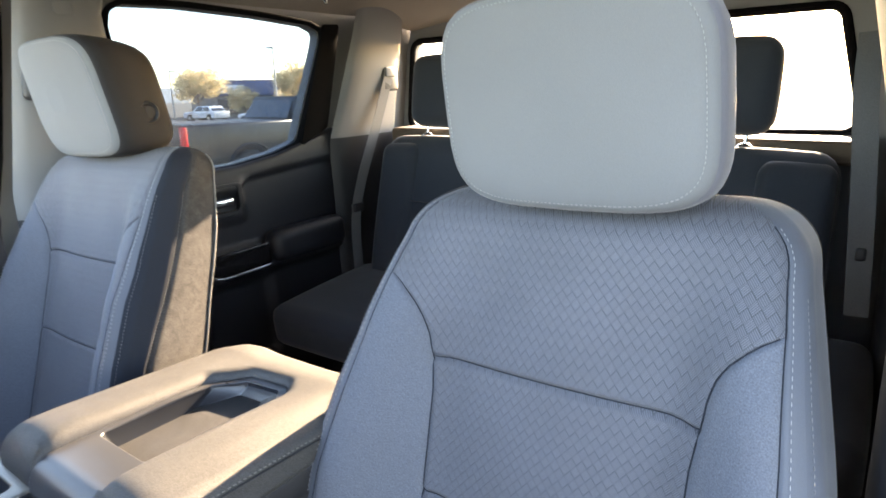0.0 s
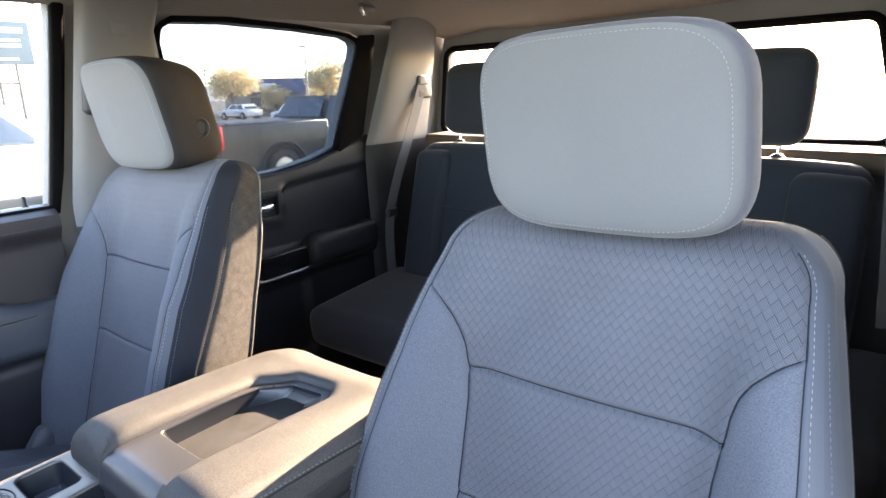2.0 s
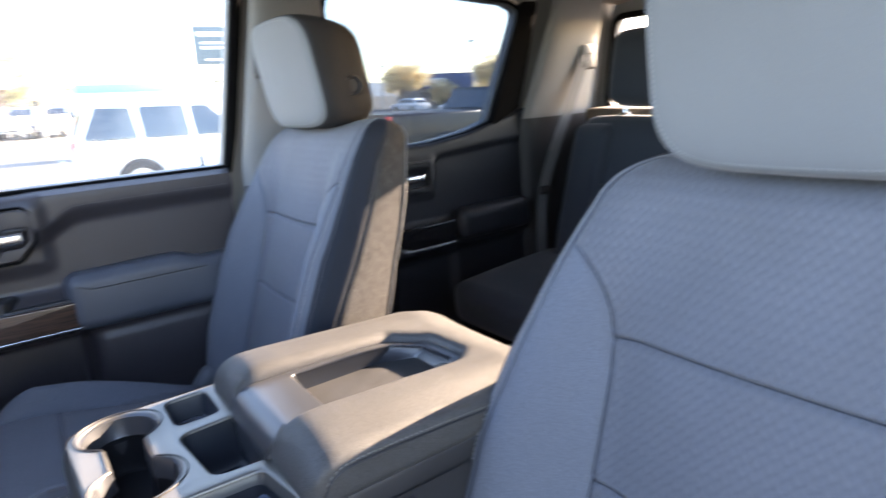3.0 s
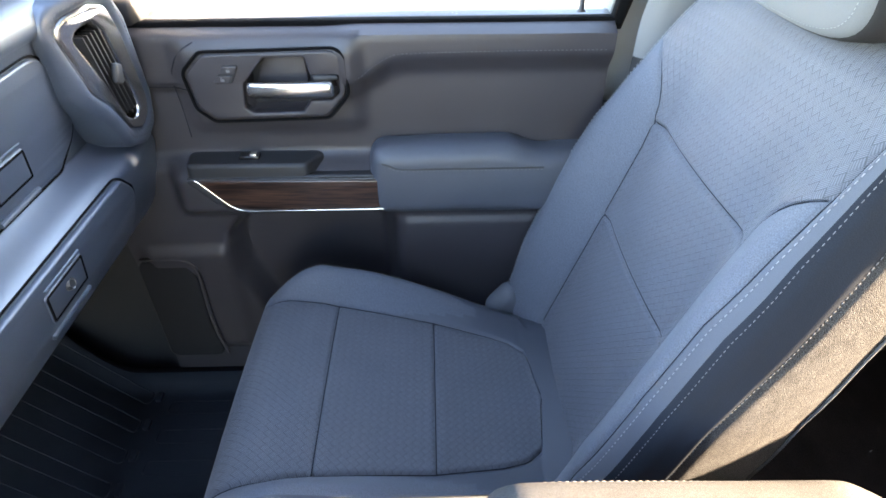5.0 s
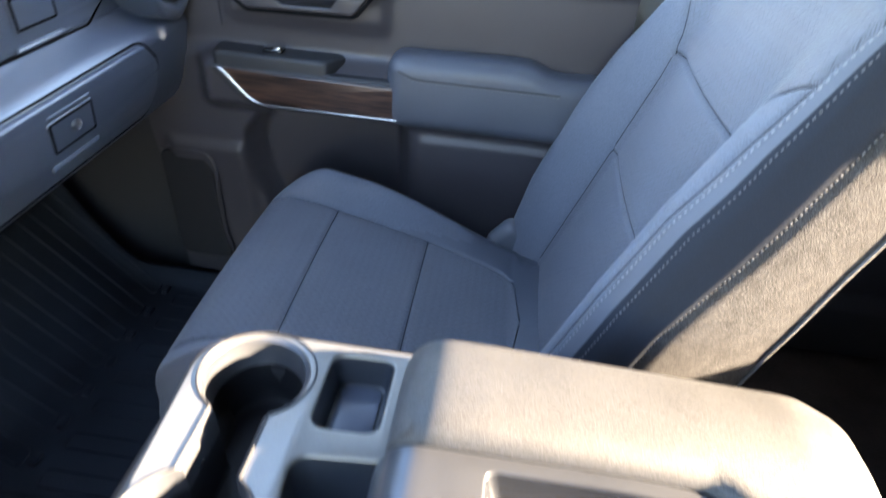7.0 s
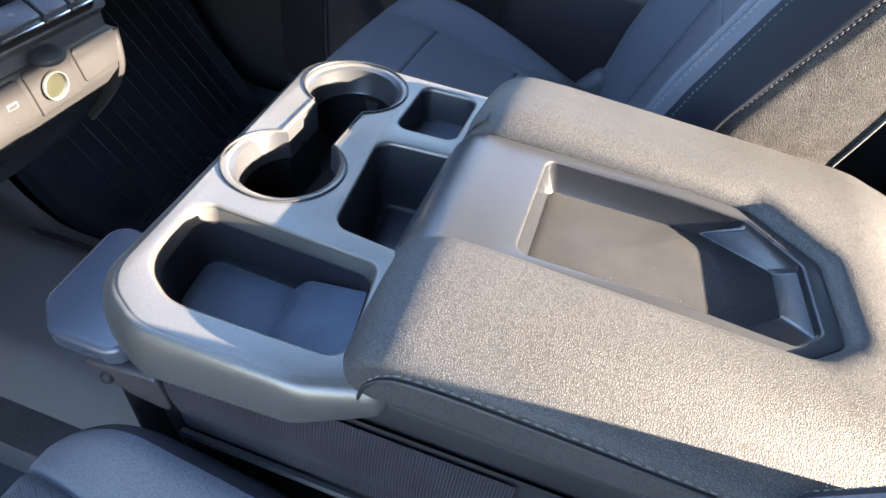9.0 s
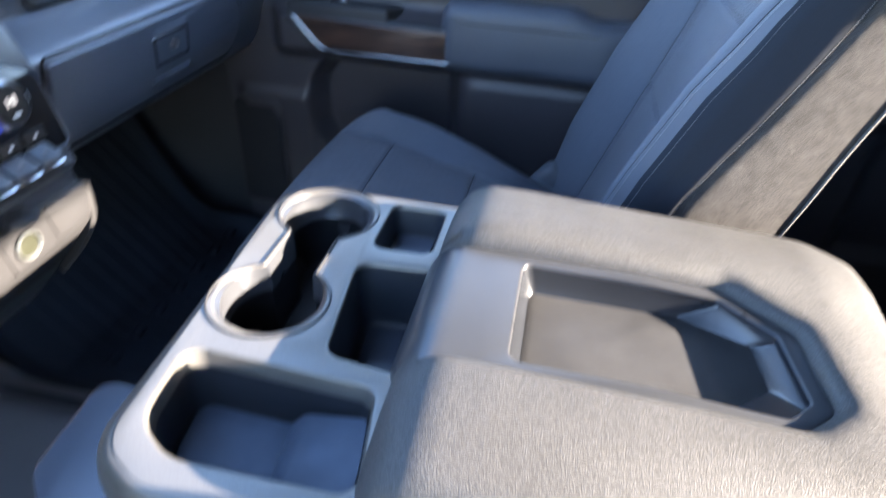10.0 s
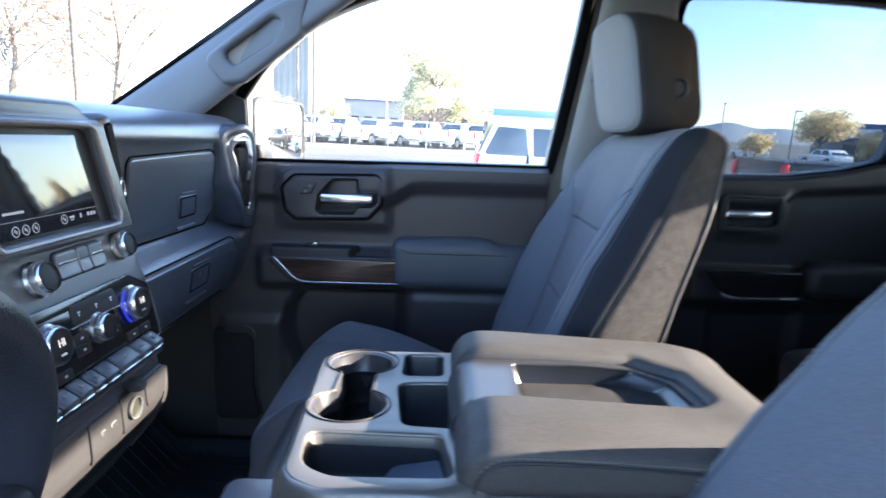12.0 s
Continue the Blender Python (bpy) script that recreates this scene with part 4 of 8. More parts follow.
# folding foot tray in front
part("front_tray", plate(round_poly([(0.085, -0.030), (0.180, -0.022), (0.206, 0.005), (0.206, 0.07), (0.085, 0.07)], 0.018, 5), (), 0.022, 0.006, 4, Matrix.Translation((0, 0, 0.502))), TRAYPAD, console)
part("tray_bracket", plate(round_poly([(0.040, -0.006), (0.113, 0.006), (0.119, -0.041), (0.082, -0.036), (0.052, -0.022)], 0.006, 4), (), 0.012, 0.004, 3, Matrix(((0, 0, 1, 0.207), (1, 0, 0, -0.015), (0, 1, 0, 0.484), (0, 0, 0, 1)))), DOORP, console)
part("bracket_screw", lathe([(0, 0.004), (0.004, 0.0035), (0.006, 0.001), (0.006, -0.004)], 16, pose(0.208, 0.050, 0.466, 0, 90, 0)), DARK, console)
part("front_box", rbox((0.012, 0.035, 0.30), (0.33, 0.075, 0.40), 0.02), DARK, console)

# padded lid, a U of leather round a tray
LID_Z = 0.622
lid_out = [(-0.182, 0.244), (-0.060, 0.244), (-0.060, 0.502), (-0.020, 0.552), (0.062, 0.560), (0.088, 0.530), (0.088, 0.244),
           (0.199, 0.244), (0.199, 0.594), (0.170, 0.638), (-0.162, 0.640), (-0.182, 0.608)]
lid_ring = round_poly(lid_out, [0.02, 0.004, 0.02, 0.02, 0.02, 0.02, 0.004, 0.02, 0.05, 0.05, 0.035, 0.035], 6)
lid = thing("armrest", (0.012, 0.42, 0.53), "padded grey leather armrest lid on the centre console", "armrest")


def lid_bend(x, y, z):
    k = (z + 0.075) / 0.075
    drop = 0.0
    if y < 0.292:
        q = min((0.292 - y) / 0.050, 1.0)
        drop = 0.048 * (1 - math.sqrt(max(1 - q * q, 0.0)))
    side = min(x + 0.182, 0.199 - x)
    drop += 0.010 * (1 - step(0.0, 0.055, side)) * k + 0.007 * (1 - step(0.640, 0.58, y)) * k
    drop += 0.015 * max(y - 0.32, 0.0) / 0.31 * k
    near = 0.004 * math.exp(-((abs(x - 0.014) - 0.11) / 0.03) ** 2) * k
    return x, y, LID_Z + z - drop * max(k, 0) + near


g = plate(lid_ring, (), 0.075, 0.020, 6)
for ax, cuts in ((1, [0.25, 0.254, 0.258, 0.263, 0.270, 0.278, 0.286, 0.295, 0.305] + spread(0.32, 0.636, 42)), (0, spread(-0.176, 0.193, 46))):
    g = sliced(g, ax, cuts)
part("lid_pad", bent(g, lid_bend), LEATHER, lid, crease=50)
for s, x in ((1, 0.2005), (-1, -0.1835)):
    line = [(x, 0.262, 0.556), (x, 0.266, 0.574), (x, 0.278, 0.588), (x, 0.30, 0.594), (x, 0.36, 0.594), (x, 0.45, 0.590), (x, 0.572, 0.583)]
    seam = smooth_path(line, 8)
    part("seam", tube(seam, 0.0016, 6), DARK, lid)
    for off in (0.0045,):
        part("stitching", stitches([p + Vector((-s * 0.0012, 0.001, off)) for p in seam], 0.0046, 0.0026, 0.0008), THREAD_LID, lid)
tray_out = round_poly([(-0.0606, 0.238), (0.0886, 0.238), (0.0886, 0.530), (0.063, 0.5605), (-0.0205, 0.5525), (-0.0606, 0.5025)], 0.012, 6)
tray_in = round_poly([(-0.047, 0.327), (0.075, 0.327), (0.075, 0.525), (0.056, 0.545), (-0.014, 0.538), (-0.047, 0.497)], 0.010, 6)
mat_in = round_poly([(-0.041, 0.335), (0.056, 0.335), (0.056, 0.498), (0.032, 0.528), (-0.018, 0.525), (-0.041, 0.468)], 0.008, 6)


def rear_dip(y):
    """The tray's rim sinks towards the rear."""
    return 0.007 * step(0.42, 0.54, y)


def tray_bend(x, y, z):
    q = min(max((0.275 - y) / 0.042, 0), 1)
    return x, y, 0.606 - rear_dip(y) + z - 0.058 * (1 - math.sqrt(max(1 - q * q, 0.0)))


tg = plate(tray_out, [tray_in], 0.012, 0.0025, 3)
tg = sliced(tg, 1, [0.24, 0.243, 0.247, 0.251, 0.256, 0.261, 0.266, 0.272, 0.28, 0.30, 0.42, 0.44, 0.46, 0.48, 0.50, 0.52])
tray = part("tray", bent(tg, tray_bend), TRAY, lid, "satin grey plastic tray with rubber mat")
wall = bent(loft([[(x, y, 0.604) for x, y in tray_in], [(x, y, 0.598) for x, y in scaled_ring(tray_in, 0.001)], [(x, y, 0.581) for x, y in mat_in], [(x, y, 0.5775) for x, y in scaled_ring(mat_in, 0.002)]], False), lambda x, y, z: (x, y, z - rear_dip(y) * step(0.585, 0.597, z)))
part("tray_wall", (wall[0], [tuple(reversed(f)) for f in wall[1]]), TRAYWALL, tray)
part("tray_mat", plate(scaled_ring(mat_in, 0.0005), (), 0.003, 0.0008, 1, Matrix.Translation((0, 0, 0.5795))), MESHMAT, tray)
part("tray_nose", rbox((0.014, 0.25, 0.545), (0.136, 0.02, 0.06), 0.008), TRAY, tray)

# crumbs and dust left in the tray and on the deck
rng = random.Random(4)
V, F = [], []
for k in range(34):
    x, y, z = rng.uniform(-0.04, 0.055), 0.335 + 0.16 * rng.random() ** 1.6, 0.5812
    r = rng.uniform(0.00018, 0.0005)
    n = len(V)
    V += [(x - r, y, z), (x, y - r * 0.7, z), (x + r, y, z), (x, y + r * 0.7, z), (x, y, z + r)]
    F += [(n, n + 1, n + 4), (n + 1, n + 2, n + 4), (n + 2, n + 3, n + 4), (n + 3, n, n + 4)]
solid("crumbs", (V, F), THREAD, "pale crumbs and dust specks in the console tray", "dust", kind="stuff")

# ---- passenger side: doors, pillars, windows ----
FACE = Matrix(((0, 0, 1, 0), (1, 0, 0, 0), (0, 1, 0, 0), (0, 0, 0, 1)))     # a slab drawn in (y, z), facing +x


def facing(x):
    return Matrix.Translation((x, 0, 0)) @ FACE


def side_x(z):
    """The cab's side leans in above the sill."""
    return -0.842 + 0.20 * max(z - 0.85, 0)


def leaned(geo):
    return bent(geo, lambda x, y, z: (x + side_x(z) + 0.842, y, z))


def bump2(y, z, y0, y1, z0, z1, r=0.02):
    return step(y0 - r, y0 + r, y) * (1 - step(y1 - r, y1 + r, y)) * step(z0 - r, z0 + r, z) * (1 - step(z1 - r, z1 + r, z))


def front_door_x(y, z):
    x = -0.838
    belt = table((-0.33, 0.05, 0.09, 0.14, 0.17, 0.5), (0.750, 0.750, 0.764, 0.796, 0.800, 0.802), y)
    x += 0.022 * step(belt - 0.038, belt + 0.008, z) * step(0.02, 0.10, y) + 0.014 * step(belt - 0.012, belt + 0.012, z) * step(0.10, 0.02, y)
    x -= 0.035 * max(z - 0.835, 0) / 0.02 * (1 if z > 0.835 else 0)
    x += 0.012 * bump2(y, z, -0.205, 0.085, 0.675, 0.825, 0.018)
    x += 0.020 * step(0.63, 0.59, z) * (1 - step(0.0, 0.2, 0.48 - z))
    x += 0.028 * bump2(y, z, -0.26, 0.50, 0.515, 0.61, 0.018)
    front = table((0.16, 0.236, 0.345, 0.416, 0.457, 0.503), (-0.13, -0.165, -0.205, -0.208, -0.20, -0.165), z)
    x -= 0.055 * bump2(y, z, front + 0.015, 0.12, 0.14, 0.505, 0.018)
    x += 0.020 * bump2(y, z, 0.14, 0.52, 0.20, 0.505, 0.02)
    x += 0.012 * bump2(y, z, -0.37, -0.205, 0.14, 0.42, 0.015)
    x -= 0.03 * step(-0.30, -0.36, y) * step(0.5, 0.8, z)
    x -= 0.036 * bump2(y, z, -0.100, 0.006, 0.716, 0.802, 0.008)
    x -= 0.020 * bump2(y, z, 0.0, 0.052, 0.738, 0.772, 0.006)
    return x


def rear_door_x(y, z):
    x = -0.842
    belt = table((0.85, 1.12, 1.18, 1.6), (0.765, 0.765, 0.80, 0.83), y)
    x += 0.014 * step(belt - 0.012, belt + 0.012, z)
    x += 0.012 * bump2(y, z, 0.97, 1.15, 0.675, 0.80, 0.018)
    x += 0.030 * bump2(y, z, 0.90, 1.56, 0.49, 0.585, 0.02)
    x -= 0.025 * bump2(y, z, 0.98, 1.22, 0.2, 0.47, 0.02)
    return x


def door_top(y):
    """Sill line of the windows."""
    return table((-0.40, 0.5, 0.86, 1.15, 1.30, 1.40, 1.60), (0.857, 0.855, 0.842, 0.848, 0.868, 0.895, 0.94), y)


def door_skin(fx, y0, y1, z0):
    ys = spread(y0, y1, int((y1 - y0) / 0.006))
    vs = spread(0, 1, 120)

    def at(y, v):
        top = door_top(y)
        z = z0 + (top - z0) * v
        roll = max(z - (top - 0.018), 0) / 0.018
        return fx(y, z) - 0.03 * (1 - math.sqrt(max(1 - roll * roll, 0))), y, z
    g = grid(at, ys, vs)
    back = grid(lambda y, v: (-0.90, y, z0 + (door_top(y) - z0) * v), ys[::8], vs[::20])
    ledge = grid(lambda y, k: (at(y, 1)[0] + (-0.90 - at(y, 1)[0]) * k, y, door_top(y)), ys[::8], (0, 1))
    return join(g, (back[0], [tuple(reversed(f)) for f in back[1]]), (ledge[0], ledge[1]))


def lever(y0, y1, z, x, owner, h=0.03):
    """A chrome pull: a rounded blade, thicker at its hinge end."""
    rings = []
    for t in (0, 0.006, 0.015, 0.03, 0.05, 0.08, 0.2, 0.35, 0.5, 0.65, 0.8, 0.9, 0.94, 0.965, 0.985, 0.995, 1):
        y = y0 + (y1 - y0) * t
        e = max(1 - t / 0.07, 1 - (1 - t) / 0.05, 0.0)
        k = max(math.sqrt(max(1 - e ** 2.4, 0.0)), 0.3)
        hz, hx = h / 2 * k, 0.009 * k
        ring = []
        for i in range(16):
            a = 2 * math.pi * i / 16
            ring.append((x + 0.006 * math.sin(math.pi * t) + hx * math.copysign(abs(math.cos(a)) ** 0.6, math.cos(a)), y, z + hz * math.copysign(abs(math.sin(a)) ** 0.6, math.sin(a))))
        rings.append(ring)
    return part("door_handle", loft(rings), CHROME, owner, "satin chrome pull handle")


# front passenger door
door = thing("door_1", (-0.85, 0.08, 0.0), "closed front door with dark moulded trim panel", "door", kind="structure")
part("door_panel", door_skin(front_door_x, -0.40, 0.505, 0.06), DOORP, door)
BEZ = [(-0.193, 0.780), (-0.160, 0.811), (0.048, 0.815), (0.064, 0.802), (0.064, 0.742), (0.030, 0.704), (-0.158, 0.700), (-0.184, 0.722)]
bezel = part("handle_bezel", plate(round_poly(BEZ, 0.018), [round_poly([(-0.101, 0.764), (-0.062, 0.804), (0.002, 0.806), (0.008, 0.774), (0.054, 0.775), (0.054, 0.745), (0.040, 0.733), (0.004, 0.732), (-0.010, 0.713), (-0.095, 0.711), (-0.107, 0.722)], 0.007)], 0.022, 0.004, 3, facing(-0.8085)), DOORP, door)
part("bezel_line", tube([(-0.8095, y, z) for y, z in round_poly([(y * 1.035 + 0.002, 0.752 + (z - 0.752) * 1.07) for y, z in BEZ], 0.020)], 0.0028, 6, closed=True, up=(1, 0, 0)), RUBBER, bezel)
part("handle_cup", bent(plate(round_poly([(-0.102, 0.708), (0.060, 0.708), (0.060, 0.800), (-0.102, 0.800)], 0.012), (), 0.004, 0.001, 1, facing(-0.8455)), lambda x, y, z: (x, y, z)), DARK, bezel)
part("handle_pad", plate(round_poly([(-0.090, 0.740), (-0.076, 0.786), (-0.062, 0.802), (-0.004, 0.803), (0.002, 0.740)], 0.006), (), 0.006, 0.002, 2, facing(-0.838)), DOORP, bezel, "dark padded inlay")
lever(-0.098, 0.047, 0.754, -0.806, door, 0.027)
part("handle_web", plate(round_poly([(-0.085, 0.742), (0.004, 0.742), (0.0, 0.732), (-0.080, 0.732)], 0.004), (), 0.006, 0.002, 2, facing(-0.812)), DARK, bezel)
part("handle_pivot", rbox((-0.813, 0.033, 0.772), (0.018, 0.044, 0.010), 0.004), DARK, bezel)
lock = part("lock_panel", plate(round_poly([(-0.150, 0.764), (-0.119, 0.765), (-0.103, 0.794), (-0.128, 0.794)], 0.003), (), 0.006, 0.001, 2, facing(-0.8045)), DARK, bezel)
for k, z in enumerate((0.7865, 0.772)):
    o = -0.1265 + 0.8 * (z - 0.779)
    part("lock_button", plate(round_poly([(o - 0.017, z - 0.0062), (o + 0.009, z - 0.0062), (o + 0.016, z + 0.0062), (o - 0.009, z + 0.0062)], 0.002), (), 0.005, 0.0012, 2, facing(-0.8030)), DOORP, lock)
    part("lock_symbol", rbox((-0.8029, o, z - 0.001), (0.0006, 0.006, 0.004), 0.0002, 1), PILLAR, lock, "small white lock symbol")
    part("lock_symbol", tube([(-0.8028, o - 0.002, z + 0.001), (-0.8028, o - 0.0015 - 0.002 * k, z + 0.004), (-0.8028, o + 0.002 - 0.002 * k, z + 0.004), (-0.8028, o + 0.002 - 0.004 * k, z + 0.001)], 0.0004, 5, up=(1, 0, 0)), PILLAR, lock)
part("panel_seam", tube([(front_door_x(y, z) + 0.0006, y, z) for y, z in [(-0.172, 0.828), (-0.19, 0.818), (-0.206, 0.803), (-0.219, 0.78), (-0.223, 0.752), (-0.223, 0.70), (-0.222, 0.655)]], 0.0009, 6, up=(1, 0, 0)), SEAM, door)
part("pad_seam", tube([(front_door_x(y, z) + 0.0004, y, z) for y, z in [(-0.30, 0.75), (-0.26, 0.751), (-0.223, 0.750), (-0.20, 0.746)]], 0.0008, 6, up=(1, 0, 0)), SEAM, door)
TRIM = [(-0.210, 0.600), (0.115, 0.596), (0.114, 0.538), (-0.128, 0.538), (-0.160, 0.547)]
part("wood_trim", plate(round_poly(TRIM, [0.003, 0.004, 0.004, 0.03, 0.03]), (), 0.020, 0.003, 3, facing(-0.776)), WOOD, door, "dark open-pored wood inlay")
edge = smooth_path([(-0.7765, -0.212, 0.600), (-0.7765, -0.203, 0.593), (-0.7765, -0.180, 0.568), (-0.7765, -0.158, 0.546), (-0.7765, -0.130, 0.5365), (-0.7765, -0.05, 0.5360), (-0.7765, 0.117, 0.5360)], 5)
part("trim_chrome", tube(edge, 0.0010, 8, up=(1, 0, 0)), CHROME, door, "thin bright chrome edge")
part("trim_chrome", tube([(-0.7775, -0.226, 0.5995), (-0.7775, -0.10, 0.6010), (-0.7775, 0.116, 0.5985)], 0.0011, 8, up=(1, 0, 0)), TRAY, door, "satin grey top edge")
part("trim_tip", plate(round_poly([(-0.232, 0.598), (-0.214, 0.600), (-0.160, 0.543), (-0.185, 0.548)], 0.004), (), 0.018, 0.003, 2, facing(-0.779)), DARK, door)
part("trim_base", plate(round_poly([(-0.236, 0.604), (0.13, 0.604), (0.13, 0.528), (-0.13, 0.526), (-0.175, 0.538)], [0.006, 0.004, 0.004, 0.03, 0.03]), (), 0.02, 0.004, 3, facing(-0.782)), DARK, door)
pad = rbox((-0.812, 0.300, 0.5875), (0.084, 0.410, 0.135), 0.030, 6)
pad = bent(sliced(pad, 1, spread(0.11, 0.5, 30)), lambda x, y, z: (x - 0.015 * step(0.40, 0.48, y), y, z + (0.004 * step(0.12, 0.30, y) - 0.019 * step(0.335, 0.40, y)) * step(0.585, 0.625, z)))
arm = part("armrest_pad", pad, VINYL, door, "padded vinyl armrest")
part("stitching", stitches([(-0.7694, y, 0.6165 + 0.012 * step(0.15, 0.115, y)) for y in spread(0.13, 0.40, 24)], 0.0045, 0.0025, 0.0006), THREAD_DARK, arm)
part("armrest_seam", tube([(-0.7698, y, 0.6200 + 0.012 * step(0.15, 0.115, y)) for y in spread(0.118, 0.40, 24)], 0.0014, 6), DARK, arm)
part("stitching", stitches(smooth_path([(front_door_x(y, z) + 0.0008, y, z) for y, z in ((0.066, 0.760), (0.09, 0.770), (0.11, 0.785), (0.136, 0.800), (0.16, 0.806), (0.25, 0.808), (0.36, 0.809), (0.49, 0.809))], 10), 0.0045, 0.0025, 0.0006), THREAD_DARK, door)
part("switch_pod", plate(round_poly([(-0.235, -0.842), (0.0, -0.842), (0.012, -0.828), (-0.015, -0.783), (-0.225, -0.783)], 0.014), (), 0.05, 0.008, 4, Matrix(((0, 1, 0, 0), (1, 0, 0, 0), (0, 0, -1, 0.577), (0, 0, 0, 1)))), DARK, door)
sw = part("window_switch", rbox((-0.812, -0.118, 0.628), (0.020, 0.036, 0.010), 0.003, 3, (0, 0, 0)), GLOSS, door)
part("switch_tab", rbox((-0.810, -0.110, 0.634), (0.016, 0.012, 0.006), 0.002, 2), CHROME, sw)
GRILLE = surface("speaker_cloth", (0.013, 0.013, 0.015), 0.7, var=0.1, fine=0.3, fscale=500, bump=0.6, spec=0.2)
part("speaker_grille", plate(round_poly([(-0.395, 0.390), (-0.300, 0.391), (-0.283, 0.35), (-0.285, 0.22), (-0.270, 0.12), (-0.395, 0.12)], 0.02), (), 0.012, 0.005, 4, facing(-0.8165)), GRILLE, door, "black speaker grille")
part("grille_lip", tube(smooth_path([(-0.8160, y, z) for y, z in ((-0.385, 0.397), (-0.34, 0.3985), (-0.305, 0.397), (-0.284, 0.385), (-0.276, 0.355), (-0.278, 0.28), (-0.276, 0.20), (-0.264, 0.13))], 6), 0.0035, 8, up=(1, 0, 0)), DOORP, door)
part("lock_pin", lathe([(0.0, 0.022), (0.004, 0.020), (0.0045, 0.0), (0.008, -0.004)], 12, Matrix.Translation((-0.858, 0.452, 0.862))), DARK, door)

# rear passenger door
door_r = thing("door_2", (-0.85, 1.2, 0.0), "closed rear door with dark moulded trim panel", "door", kind="structure")
part("door_panel", door_skin(rear_door_x, 0.86, 1.56, 0.06), DOORDARK, door_r)
bez2 = part("handle_bezel", plate(round_poly([(0.965, 0.795), (1.135, 0.795), (1.140, 0.735), (1.10, 0.695), (0.965, 0.695)], 0.012), [round_poly([(0.985, 0.785), (1.12, 0.785), (1.12, 0.712), (0.985, 0.712)], 0.01)], 0.020, 0.004, 3, facing(-0.812)), DOORDARK, door_r)
part("handle_cup", plate(round_poly([(0.98, 0.708), (1.125, 0.708), (1.125, 0.79), (0.98, 0.79)], 0.01), (), 0.004, 0.001, 1, facing(-0.832)), DARK, bez2)
lever(0.975, 1.098, 0.742, -0.812, door_r, 0.024)
part("wood_trim", plate(round_poly([(0.935, 0.590), (1.196, 0.592), (1.196, 0.523), (1.02, 0.521), (0.985, 0.532)], [0.003, 0.003, 0.003, 0.03, 0.02]), (), 0.02, 0.004, 3, facing(-0.794)), GLOSS, door_r, "gloss black wood inlay")
part("trim_chrome", tube(smooth_path([(-0.7945, y, z) for y, z in [(0.932, 0.590), (0.955, 0.561), (0.984, 0.530), (1.02, 0.519), (1.10, 0.519), (1.190, 0.521)]], 5), 0.0007, 8, up=(1, 0, 0)), CHROME, door_r, "thin bright chrome edge")
part("trim_chrome", tube([(-0.7945, 0.94, 0.5925), (-0.7945, 1.10, 0.594), (-0.7945, 1.192, 0.594)], 0.0006, 8, up=(1, 0, 0)), TRAY, door_r, "satin grey top edge")
part("armrest_pad", rbox((-0.805, 1.36, 0.572), (0.085, 0.32, 0.108), 0.036, 6), DOORDARK, door_r, "padded vinyl armrest")

# windows: openings, frames and panes; outlines in (y, z)
WIN_F = [(-0.290, 0.853), (-0.286, 1.004), (-0.215, 1.092), (-0.11, 1.178), (0.01, 1.236), (0.12, 1.267), (0.24, 1.289), (0.36, 1.302), (0.48, 1.307), (0.545, 1.303), (0.558, 1.272), (0.502, 0.853)]
WIN_R = [(0.888, 0.838), (0.822, 1.10), (0.800, 1.225), (0.806, 1.258), (0.838, 1.276), (1.0, 1.281), (1.25, 1.272), (1.44, 1.258), (1.492, 1.240), (1.487, 1.20), (1.398, 0.893), (1.30, 0.866), (1.15, 0.846)]


def grown(ring, d):
    """Pushes a ring outwards along its normals."""
    n, out = len(ring), []
    for i in range(n):
        a, b, c = Vector(ring[i - 1]), Vector(ring[i]), Vector(ring[(i + 1) % n])
        t = ((b - a).normalized() + (c - b).normalized())
        t = t.normalized() if t.length > 1e-6 else (c - a).normalized()
        out.append((b.x - t.y * d, b.y + t.x * d))
    return out


wf, wr = [(p.x, p.y) for p in smooth_path([(*p, 0) for p in WIN_F[1:]], 4)] + [WIN_F[0]], round_poly(WIN_R, 0.02, 4)
solid("wall_right", leaned(plate([(-1.0, 0.70), (2.06, 0.70), (2.06, 1.345), (0.05, 1.345), (-0.113, 1.27), (-0.38, 1.08), (-0.60, 0.94), (-1.0, 0.80)], [wf, wr], 0.04, 0.004, 2, facing(-0.868))), PILLAR, "light grey cab side with window openings", "wall", kind="structure")
solid("wall_right_lower", rbox((-0.91, 0.55, 0.30), (0.03, 3.2, 0.86), 0.004, 1), DARK, "dark lower cab side behind the doors", "wall", kind="structure")
for k, (ring, d) in enumerate(((wf, 0.024), (wr, 0.012))):
    big = grown(ring, d) if sum(a[0] * b[1] - b[0] * a[1] for a, b in zip(ring, ring[1:] + ring[:1])) < 0 else grown(ring, -d)
    g = leaned(plate(big, [ring], 0.022, 0.005, 3, facing(-0.842)))
    win = thing("window_%d" % (k + 1), (-0.842, ring[0][0], 0.86), "clear side window in a black rubber frame", "window", kind="structure")
    part("window_frame", g, RUBBER, win)
    part("weatherstrip", tube([(side_x(z) - 0.006, y, z) for y, z in big], 0.003 if k else 0.0035, 6, closed=True, up=(1, 0, 0)), RUBBER, win)
    pane_geo = leaned(plate(ring, (), 0.004, 0.0005, 1, facing(-0.866)))
    ob = part("pane", (pane_geo[0], [f for f in pane_geo[1]]), GLASS if k == 0 else TINTED, win)
    ob.visible_shadow = k == 1
